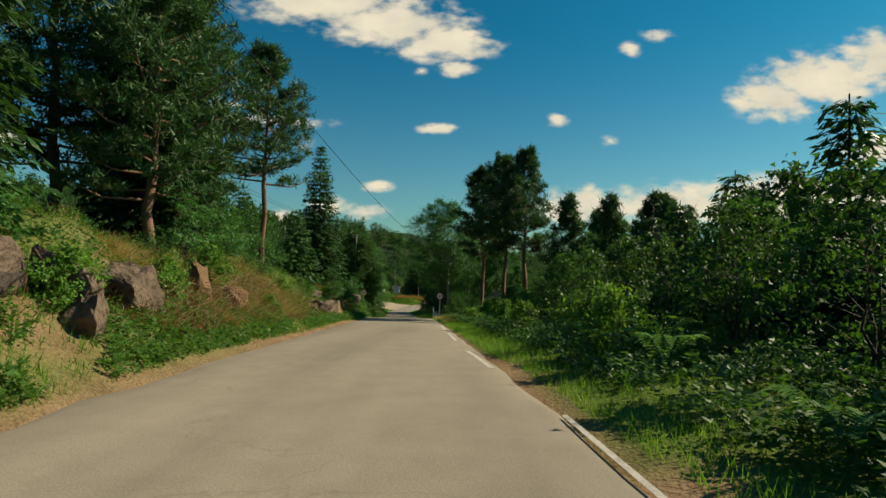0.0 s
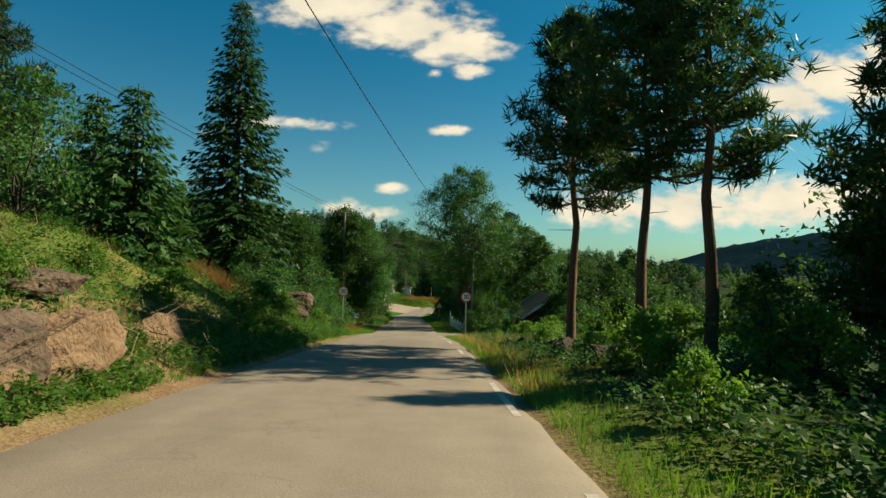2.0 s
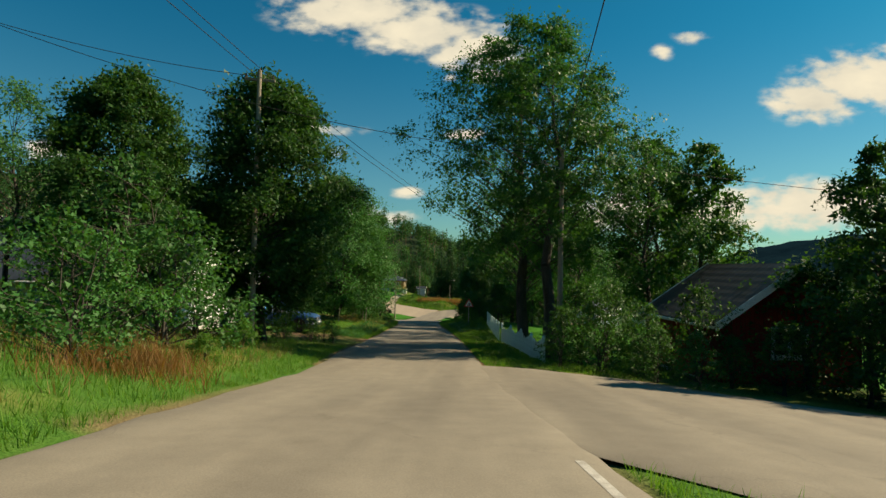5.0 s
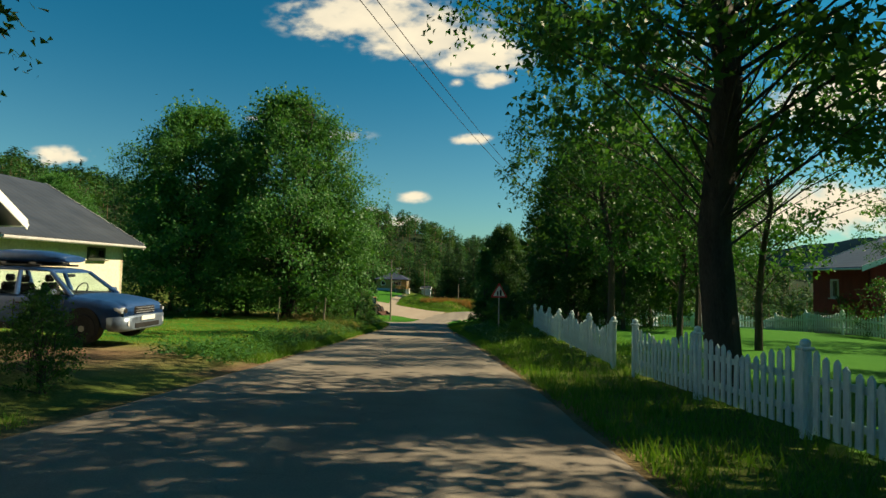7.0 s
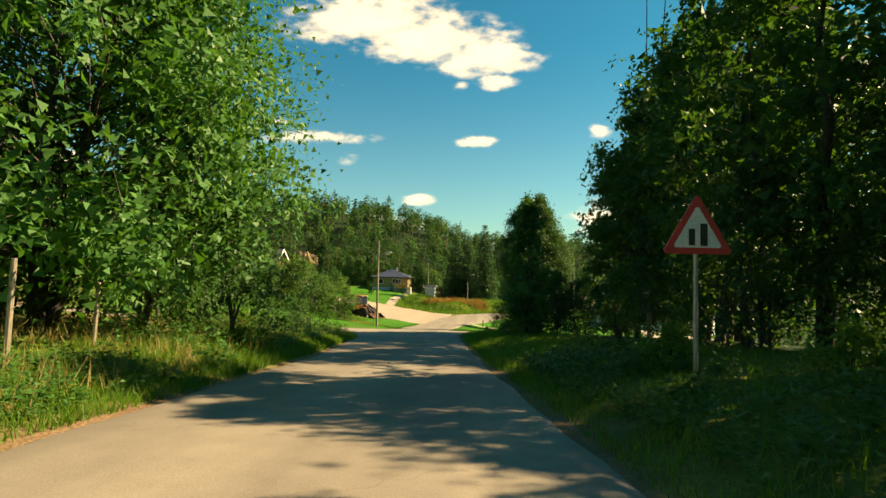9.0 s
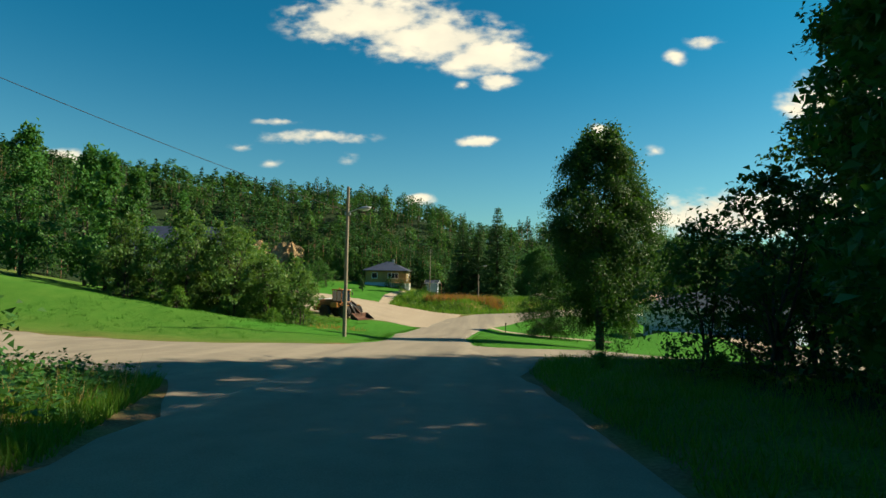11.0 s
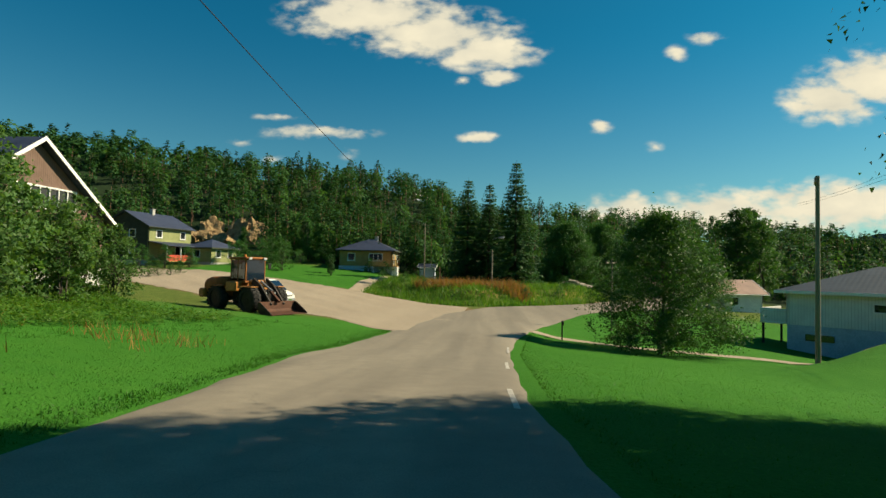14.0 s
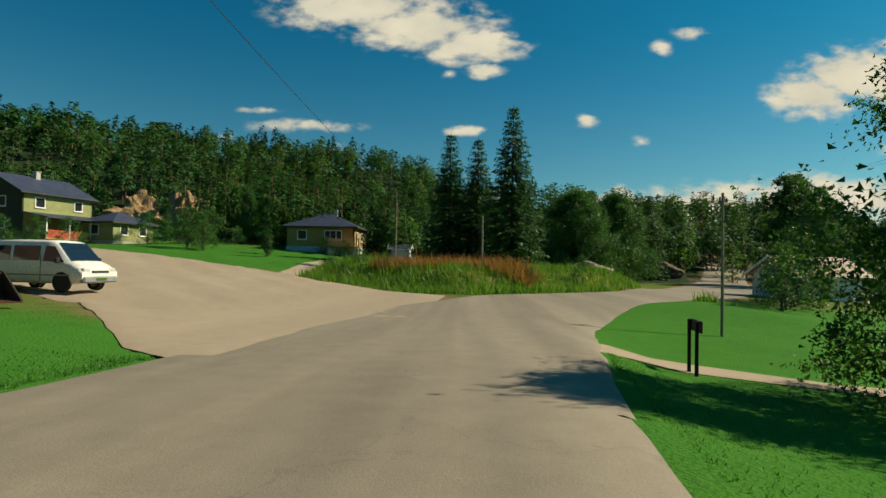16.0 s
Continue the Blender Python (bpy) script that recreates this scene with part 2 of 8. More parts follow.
M["line"] = plain("road_line_paint", (0.26, 0.24, 0.21), (0.50, 0.475, 0.43), 7, 0.75, 0, 0.3)
M["sign_red"] = plain("sign_red", (0.52, 0.03, 0.03), (0.62, 0.05, 0.04), 4, 0.4, 0, 0)
M["sign_white"] = plain("sign_white", (0.66, 0.67, 0.62), (0.76, 0.76, 0.72), 4, 0.4, 0, 0)
M["sign_grey"] = plain("sign_grey", (0.10, 0.12, 0.14), (0.16, 0.18, 0.20), 4, 0.45, 0, 0)
M["sign_black"] = plain("sign_black", (0.012, 0.012, 0.014), (0.03, 0.03, 0.03), 4, 0.45, 0, 0)
M["black"] = plain("black_plastic", (0.012, 0.012, 0.012), (0.028, 0.028, 0.028), 8, 0.6, 0, 0.1)
M["rubber"] = plain("tyre_rubber", (0.018, 0.018, 0.018), (0.045, 0.042, 0.04), 8, 0.85, 0, 0.3)


def glass_mat(name, tone):
    m, n, l, s = material(name, 0.04)
    s.inputs["Base Color"].default_value = rgba(tone)
    s.inputs["Specular IOR Level"].default_value = 0.8
    l.new(ramp(n, l, noise_tex(n, l, 2.0), ((0.3, tuple(v * 0.8 for v in tone)), (0.7, tone))), s.inputs["Base Color"])
    return m


M["pane"] = glass_mat("window_glass", (0.02, 0.026, 0.03))


def asphalt(name, a, b, gravel=0.0):
    m, n, l, s = material(name, 0.9)
    big = noise_tex(n, l, 0.22, 4, stretched=(1.6, 0.35, 1))
    mid = noise_tex(n, l, 2.4, 5)
    grit = noise_tex(n, l, 70.0, 3)
    band = noise_tex(n, l, 1.0, 3, stretched=(1.0, 0.025, 1))
    c = ramp(n, l, big, ((0.3, a), (0.7, b)))
    c = blend(n, l, 0.35, c, ramp(n, l, mid, ((0.3, tuple(v * 0.82 for v in a)), (0.75, tuple(v * 1.12 for v in b)))))
    c = blend(n, l, 0.25 + gravel, c, ramp(n, l, grit, ((0.3, tuple(v * 0.55 for v in a)), (0.75, tuple(v * 1.4 for v in b)))))
    c = blend(n, l, 0.8 if not gravel else 0.0, c, ramp(n, l, band, ((0.36, (0.80, 0.79, 0.78)), (0.64, (1.12, 1.10, 1.06)))), "MULTIPLY")
    # fine wandering cracks
    v = n.new("ShaderNodeTexVoronoi")
    v.feature = "DISTANCE_TO_EDGE"
    v.inputs["Scale"].default_value = 0.16
    t, w = n.new("ShaderNodeTexCoord"), n.new("ShaderNodeTexNoise")
    w.inputs["Scale"].default_value, w.inputs["Detail"].default_value = 0.9, 5
    l.new(t.outputs["Object"], w.inputs["Vector"])
    add = n.new("ShaderNodeVectorMath")
    add.operation = "MULTIPLY_ADD"
    l.new(w.outputs["Color"], add.inputs[0])
    add.inputs[1].default_value = (3.0, 3.0, 0)
    l.new(t.outputs["Object"], add.inputs[2])
    l.new(add.outputs[0], v.inputs["Vector"])
    crack = n.new("ShaderNodeMapRange")
    crack.inputs["From Min"].default_value, crack.inputs["From Max"].default_value = 0.0, 0.004
    crack.inputs["To Min"].default_value, crack.inputs["To Max"].default_value = 0.20 * (1 - 3 * gravel), 0.0
    l.new(v.outputs["Distance"], crack.inputs["Value"])
    c = blend(n, l, crack.outputs[0], c, (0.05, 0.045, 0.04))
    l.new(c, s.inputs["Base Color"])
    bump(n, l, s, grit, 0.35, 0.006)
    return m


M["asphalt"] = asphalt("asphalt_worn", (0.180, 0.158, 0.128), (0.245, 0.218, 0.176))
M["gravel"] = asphalt("gravel_yard", (0.25, 0.20, 0.145), (0.35, 0.29, 0.215), 0.2)


def ground_material():
    """One sheet: verge grass, mown lawn, dry meadow and forest floor by the zone attribute."""
    m, n, l, s = material("ground_cover", 0.95)
    big, mid, fine = noise_tex(n, l, 0.12, 4), noise_tex(n, l, 1.3, 5), noise_tex(n, l, 22.0, 5)
    verge = ramp(n, l, mid, ((0.25, (0.045, 0.075, 0.018)), (0.5, (0.085, 0.13, 0.026)), (0.8, (0.15, 0.15, 0.05))))
    verge = blend(n, l, 0.45, verge, ramp(n, l, fine, ((0.3, (0.03, 0.045, 0.012)), (0.7, (0.16, 0.19, 0.05)))))
    lawn = ramp(n, l, big, ((0.3, (0.030, 0.128, 0.014)), (0.7, (0.048, 0.168, 0.020))))
    lawn = blend(n, l, 0.35, lawn, ramp(n, l, mid, ((0.3, (0.028, 0.115, 0.013)), (0.75, (0.075, 0.178, 0.024)))))
    lawn = blend(n, l, 0.3, lawn, ramp(n, l, fine, ((0.3, (0.018, 0.085, 0.010)), (0.7, (0.072, 0.195, 0.028)))))
    dry = ramp(n, l, mid, ((0.25, (0.12, 0.12, 0.03)), (0.75, (0.32, 0.21, 0.075))))
    dry = blend(n, l, 0.35, dry, ramp(n, l, fine, ((0.3, (0.10, 0.08, 0.03)), (0.7, (0.36, 0.26, 0.11)))))
    # near-black woodland floor, also used to paint shade by the road
    wood_and_shade = ramp(n, l, mid, ((0.3, (0.010, 0.024, 0.012)), (0.7, (0.026, 0.048, 0.020))))
    wood_and_shade = blend(n, l, 0.4, wood_and_shade, ramp(n, l, fine, ((0.3, (0.008, 0.014, 0.008)), (0.7, (0.038, 0.052, 0.024)))))
    soil = ramp(n, l, mid, ((0.3, (0.11, 0.065, 0.035)), (0.7, (0.24, 0.165, 0.095))))
    soil = blend(n, l, 0.4, soil, ramp(n, l, fine, ((0.3, (0.07, 0.045, 0.03)), (0.7, (0.28, 0.20, 0.12)))))
    at = n.new("ShaderNodeAttribute")
    at.attribute_name = "zone"
    sp = n.new("ShaderNodeSeparateColor")
    l.new(at.outputs["Color"], sp.inputs[0])
    c = blend(n, l, sp.outputs[0], verge, lawn)
    c = blend(n, l, sp.outputs[1], c, dry)
    c = blend(n, l, sp.outputs[2], c, wood_and_shade)
    c = blend(n, l, at.outputs["Alpha"], soil, c)
    l.new(c, s.inputs["Base Color"])
    bump(n, l, s, fine, 0.7, 0.05)
    s.inputs["Specular IOR Level"].default_value = 0.04
    return m


M["ground"] = ground_material()

# ---- mesh helpers ----


def part(name, bm, mat=None, parent=None, label="", smooth=False):
    """Link a bmesh or mesh as one object, under a thing or part if one is given."""
    if isinstance(bm, bmesh.types.BMesh):
        me = bpy.data.meshes.new(name)
        bm.to_mesh(me)
        bm.free()
    else:
        me = bm
    if mat is not None and not me.materials:
        me.materials.append(M[mat] if isinstance(mat, str) else mat)
    if smooth:
        me.polygons.foreach_set("use_smooth", [True] * len(me.polygons))
    ob = new(name, me)
    if parent:
        ob.parent = parent
    if label:
        ob["label"] = label
    return ob


def thing(name, label, category, at=(0, 0, 0), turn=0.0, group="", kind=""):
    ob = new(name)
    ob.empty_display_size = 0.2
    ob.matrix_basis = pose(*at, 0, 0, turn)
    return tagged(ob, label, category, group, kind)


def box(bm, c, s, bevel=0.0, m=None):
    """A box of size s centred at c, its edges bevelled."""
    r = bmesh.ops.create_cube(bm, size=1.0, matrix=(m or Matrix()) @ Matrix.Translation(c) @ Matrix.Diagonal((*s, 1)))
    if bevel:
        ed = list({e for v in r["verts"] for e in v.link_edges})
        bmesh.ops.bevel(bm, geom=ed, offset=bevel, segments=1, affect="EDGES", profile=0.5)
    return bm


def tube(bm, p0, p1, r0, r1, n=8):
    d = Vector(p1) - Vector(p0)
    m = Matrix.Translation((Vector(p0) + Vector(p1)) / 2) @ d.to_track_quat("Z", "Y").to_matrix().to_4x4()
    bmesh.ops.create_cone(bm, cap_ends=True, segments=n, radius1=r0, radius2=r1, depth=d.length, matrix=m)
    return bm


def outline(bm, pts, depth, axis="y", at=0.0):
    """A flat outline, given as pairs, made into a plate of that depth along an axis."""
    def place(a, b, c):
        return {"y": (a, c, b), "x": (c, a, b), "z": (a, b, c)}[axis]
    f = [bm.verts.new(place(a, b, at)) for a, b in pts]
    g = [bm.verts.new(place(a, b, at + depth)) for a, b in pts]
    bm.faces.new(f), bm.faces.new(g[::-1])
    k = len(pts)
    for i in range(k):
        bm.faces.new((f[i], g[i], g[(i + 1) % k], f[(i + 1) % k]))
    bmesh.ops.recalc_face_normals(bm, faces=bm.faces)
    return bm


def raw(name, verts, faces, mat):
    me = bpy.data.meshes.new(name)
    me.from_pydata(verts, [], faces)
    me.materials.append(M[mat])
    me.update()
    return me


def quads(name, v, mat):
    """A mesh of separate quads from an array (n, 4, 3)."""
    n = len(v)
    me = bpy.data.meshes.new(name)
    me.vertices.add(n * 4), me.loops.add(n * 4), me.polygons.add(n)
    me.vertices.foreach_set("co", np.asarray(v, np.float32).ravel())
    me.loops.foreach_set("vertex_index", np.arange(n * 4, dtype=np.int32))
    me.polygons.foreach_set("loop_start", np.arange(0, n * 4, 4, dtype=np.int32))
    me.materials.append(M[mat])
    me.update(calc_edges=True)
    return me


def tris(name, v, mat):
    n = len(v)
    me = bpy.data.meshes.new(name)
    me.vertices.add(n * 3), me.loops.add(n * 3), me.polygons.add(n)
    me.vertices.foreach_set("co", np.asarray(v, np.float32).ravel())
    me.loops.foreach_set("vertex_index", np.arange(n * 3, dtype=np.int32))
    me.polygons.foreach_set("loop_start", np.arange(0, n * 3, 3, dtype=np.int32))
    me.materials.append(M[mat])
    me.update(calc_edges=True)
    return me

# ---- the lie of the land ----
Z_ROAD = [(-40, 2.0), (0, 0.0)] + [(y, z - 1.15) for t, x, y, z, *_ in PATH[1:]] + [(175, -13.66), (280, -13.9)]
X_LEFT = [(-40, -2.2), (0, -3.2), (20, -3.95), (38, -4.75), (43.5, -5.35), (47.5, -6.0), (52, -6.5), (58, -7.0), (64.3, -7.2), (69, -7.75), (74, -7.95), (82, -8.4), (92, -9.2), (101, -9.7),
          (112, -11), (118, -13.1), (128, -13.3), (131, -12.8), (138.7, -13.1), (146, -13.95), (152, -14.8), (163, -14.0), (300, -14)]
X_RIGHT = [(-40, 2.5), (0, 1.35), (18, 0.4), (38, -0.65), (47, -1.1), (54, -1.5), (68, -2.5), (75, -3.0), (82, -3.57), (91.5, -4.45),
           (101, -5.5), (112, -6.4), (121, -6.9), (132, -8.1), (137, -8.4), (145, -8.9), (155, -8.7), (162, -8.0), (168, -7.0), (300, -7.0)]
# height over the road at 1.5, 5, 12 and 30 m beyond its edge
LEFT_BANK = [(-40, .9, 2.5, 4, 7), (10, .95, 2.6, 3.7, 7), (20, .95, 2.6, 3.8, 7), (30, .8, 2.7, 3.6, 7), (41, .7, 2.7, 3.8, 7), (47, .5, 1.3, 3, 7),
             (54, .45, 1.0, 2.8, 7), (64, .3, .7, 2.2, 6), (74, .1, .2, .7, 2.2), (92, .3, .5, .5, 1.6), (104, .5, .8, 1.0, 3),
             (116, .05, .05, .2, 1.0), (131, .05, .05, .2, 1.2), (136, .25, .6, 1.5, 4.2), (150, .12, .45, 1.3, 4.2), (160, .05, .3, 1.0, 2.8),
             (168, .05, .35, .75, 2.2), (174, 0, .15, .45, 1.3), (200, 0, .3, .9, 2.4), (226, 0, 1.2, 2.9, 4.1), (260, 2, 4, 6, 9), (300, 3, 5, 8, 12)]
RIGHT_BANK = [(-40, .15, .3, -.8, -5), (24, .15, .3, -.8, -5), (40, .1, .2, -.9, -5), (48, .05, -.2, -1.3, -4.5), (58, 0, -.1, -.6, -3.2), (66, .0, -.2, -.5, -2), (71, -.1, -.32, -.45, -1.5),
              (77, .05, .08, 0, -.6), (84, .25, .45, .4, 0), (92, .45, .8, .85, .2), (97, .4, .7, .6, 0), (102, .3, .5, .3, -.2), (113, .25, .4, .3, -.6), (123, .2, .3, 0, -1.2), (126, 0, 0, -.4, -1.6),
              (130, 0, 0, -.6, -2.2), (140, .04, -.1, -.5, -2.4), (150, 0, -.22, -.8, -2.5), (160, -.22, -.5, -1.0, -2.7), (168, -.42, -.75, -1.1, -2.8), (176, -.1, -.4, -.9, -2.8), (184, 0, 0, -.2, -2.8),
              (200, 0, 0, 0, -.6), (240, 0, 0, 0, 0), (300, 0, 0, 0, 0)]


def table(rows, y, col=1):
    a = np.array([(r[0], r[col]) for r in rows], float)
    return np.interp(y, a[:, 0], a[:, 1])


def smooth(a, b, v):
    t = np.clip((v - a) / (b - a), 0, 1)
    return t * t * (3 - 2 * t)


def wobble(x, y, s, k):
    return (np.sin(x * s + 1.3 * k) * np.cos(y * s * 1.13 + 2.1 * k) + 0.5 * np.sin(x * s * 2.3 + y * s * 1.7 + k) + 0.35 * np.cos(y * s * 3.9 - x * s * 2.9 + 3 * k)) / 1.85


def land(x, y):
    """Height of the natural ground, before the roads are cut into it."""
    x, y = np.asarray(x, float), np.asarray(y, float)
    yy = np.clip(y, -40, 280)
    z = table(Z_ROAD, yy)
    dl, dr = np.maximum(table(X_LEFT, yy) - x, 0), np.maximum(x - table(X_RIGHT, yy), 0)
    for d, rows in ((dl, LEFT_BANK), (dr, RIGHT_BANK)):
        ys = np.array([r[0] for r in rows], float)
        hs = [np.zeros_like(yy)] + [np.interp(yy, ys, [r[i] for r in rows]) for i in (1, 2, 3, 4)]
        ks = (0.0, 1.5, 5.0, 12.0, 30.0)
        rise = np.zeros_like(yy)
        for i in range(4):
            f = np.clip((d - ks[i]) / (ks[i + 1] - ks[i]), 0, 1)
            rise = rise + (hs[i + 1] - hs[i]) * f
        z = z + rise
    rough = np.clip((dl - 1.0) / 3, 0, 1) * (1 - smooth(62, 74, y)) + 0.25 * np.clip((dl - 2) / 5, 0, 1) + 0.6 * np.clip((dr - 2) / 5, 0, 1) * (1 - smooth(46, 54, y))
    z = z + rough * (0.32 * wobble(x, y, 0.8, 1) + 0.16 * wobble(x, y, 2.1, 4))
    # grassy bank of the meadow, left of the bend
    z = z + 1.5 * smooth(0.5, 7, np.minimum((y - 190.5) - 0.9 * (x + 9), (y - 189.5) + 0.92 * (x + 11))) * smooth(-25, -19, x) * (1 - smooth(2, 8, x)) * smooth(190, 197, y) * (1 - smooth(214, 226, y))
    # levelled forecourt of the white house
    u, v = 0.727 * (x - 11.85) - 0.687 * (y - 177.8), -0.687 * (x - 11.85) - 0.727 * (y - 177.8)
    z = z + 1.9 * smooth(4, 8, u) * (1 - smooth(20, 32, u)) * smooth(-14, -9, v) * (1 - smooth(8, 24, v))
    # wooded ridge beyond the houses and along the left
    crest = np.interp(x, [-400, -180, -110, -55, 17, 95, 200], [50, 34, 27, 21.5, 19, 13, 4])
    back = np.maximum(smooth(236, 335, y), smooth(78, 180, -x))
    z = z + back * crest * (1 + 0.12 * wobble(x, y, 0.03, 2)) + back * 2.0 * wobble(x, y, 0.09, 5)
    # valley floor and the far mountain
    z = z - 14 * smooth(20, 120, x) * (1 - smooth(190, 330, y))
    z = z + 60 * smooth(500, 2200, y) * (1 - smooth(120, 380, x)) * (1 + 0.3 * wobble(x, y, 0.004, 2)) + 8 * smooth(400, 900, y) * wobble(x, y, 0.012, 3)
    return z


def ground_z(x, y):
    return float(land(x, y))


def resample(pts, n):
    p = np.array(pts, float)
    s = np.r_[0, np.cumsum(np.hypot(*np.diff(p, axis=0).T))]
    k = np.linspace(0, s[-1], n)
    return np.stack([np.interp(k, s, p[:, 0]), np.interp(k, s, p[:, 1])], -1)


ys = np.arange(-40, 164.1, 1.0)
MAIN_L = [(float(table(X_LEFT, y)), y) for y in ys if not 113 < y < 133.5]
MAIN_R = [(float(table(X_RIGHT, y)) + (0.20 if y < 10 else 0.22 if y > 138 else 0.0), y) for y in ys if not 113 < y < 133.5]
STRIPS = [
    # name, left line, right line, lift, material, label
    ("road", MAIN_L, MAIN_R, 0.020, "asphalt", "worn sun-bleached grey asphalt country road"),
    ("road_bend", [(-13.4, 162.5), (-13.6, 170), (-12.8, 180), (-9, 190.5), (-3, 195.5), (1.5, 200), (9, 211), (19, 230), (29, 250), (40, 276)],
     [(-8.1, 161), (-7, 167), (-5.8, 173), (-3, 180.5), (0.2, 187), (5, 192.3), (14, 203), (24, 222), (35, 248), (47, 274)], 0.017, "asphalt",
     "asphalt road bending away past a meadow"),
    ("side_road_right", [(-2.6, 66), (2.2, 64.2), (6.3, 58.6), (9.1, 54), (13, 46.5), (20, 33)], [(-2.4, 55), (1.6, 49.2), (5, 41), (9, 32), (14, 22)], 0.014, "asphalt",
     "pale asphalt side road dropping away from the main road"),
    ("cross_road_right", [(-8.8, 134), (-7.5, 131.3), (-6.2, 130.8), (-3.6, 131.6), (4, 138.5), (12, 148), (20, 158), (30, 172)], [(-7.5, 117), (-6.3, 123), (-4.8, 125.4), (1, 129), (6, 133.5), (14, 139.5), (26, 149), (40, 160)], 0.011,
     "asphalt", "asphalt cross road with fine cracks"),
    ("cross_road_left", [(-10, 111.5), (-13.4, 117.5), (-20, 119), (-30, 120), (-60, 122)], [(-12.5, 134.5), (-13.5, 129.6), (-19.0, 126.2), (-30, 129), (-60, 134)], 0.008, "asphalt",
     "asphalt side road edged with rough grass"),
    ("yard", [(-12, 162.6), (-15, 164.6), (-22, 173), (-34, 182), (-60, 196), (-75, 200)], [(-11, 189), (-17, 195), (-24.5, 200.5), (-30, 203), (-38, 205), (-50, 206.5), (-72, 211)], 0.014, "gravel",
     "dusty gravel yard worn into the verge"),
    ("footpath", [(-8.3, 168.9), (-3.5, 168.2), (2, 167.4), (9, 167.5), (14, 171)], [(-8.4, 166.9), (-3.5, 166.6), (2, 165.9), (9.5, 165.8), (15.5, 169)], 0.009, "gravel",
     "narrow gravel footpath across the lawn"),
    ("forecourt", [(16.2, 172.9), (15.5, 166), (14.5, 158), (12.8, 149)], [(23.4, 166.0), (22.5, 162), (20.8, 159), (19, 157)], 0.02, "gravel", "gravel forecourt of the white house"),
    ("house_drive", [(-25.5, 201), (-26.5, 212), (-25, 222)], [(-23.6, 200), (-24, 212), (-22, 222)], 0.012, "gravel", "gravel drive up to the yellow house"),
]


def inside(poly, x, y):
    r = np.zeros(x.shape, bool)
    k = len(poly)
    for i in range(k):
        (x0, y0), (x1, y1) = poly[i], poly[(i + 1) % k]
        if y0 == y1:
            continue
        hit = ((y0 > y) != (y1 > y)) & (x < (x1 - x0) * (y - y0) / (y1 - y0) + x0)
        r ^= hit
    return r


JUNCTION = [(-11, 112), (-6.3, 112), (-6.9, 121), (-6.4, 124), (-8.6, 134.5), (-13.1, 134.5), (-13.8, 130), (-13.4, 118)]
POLYS = [list(l) + list(r)[::-1] for _, l, r, *_ in STRIPS] + [JUNCTION]


def on_road(x, y, grow=0.0):
    x, y = np.asarray(x, float), np.asarray(y, float)
    r = np.zeros(x.shape, bool)
    for p in POLYS:
        for dx, dy in ((0, 0), (grow, 0), (-grow, 0), (0, grow), (0, -grow)) if grow else ((0, 0),):
            r |= inside(p, x + dx, y + dy)
    return r


def axis_steps(lo, hi, fine, far_lo, far_hi):
    mid = np.arange(lo, hi + fine / 2, fine)
    a, b = [mid[0]], [mid[-1]]
    s = fine
    while a[-1] > far_lo:
        s *= 1.16
        a.append(a[-1] - s)
    s = fine
    while b[-1] < far_hi:
        s *= 1.16
        b.append(b[-1] + s)
    return np.r_[a[:0:-1], mid, b[1:]]


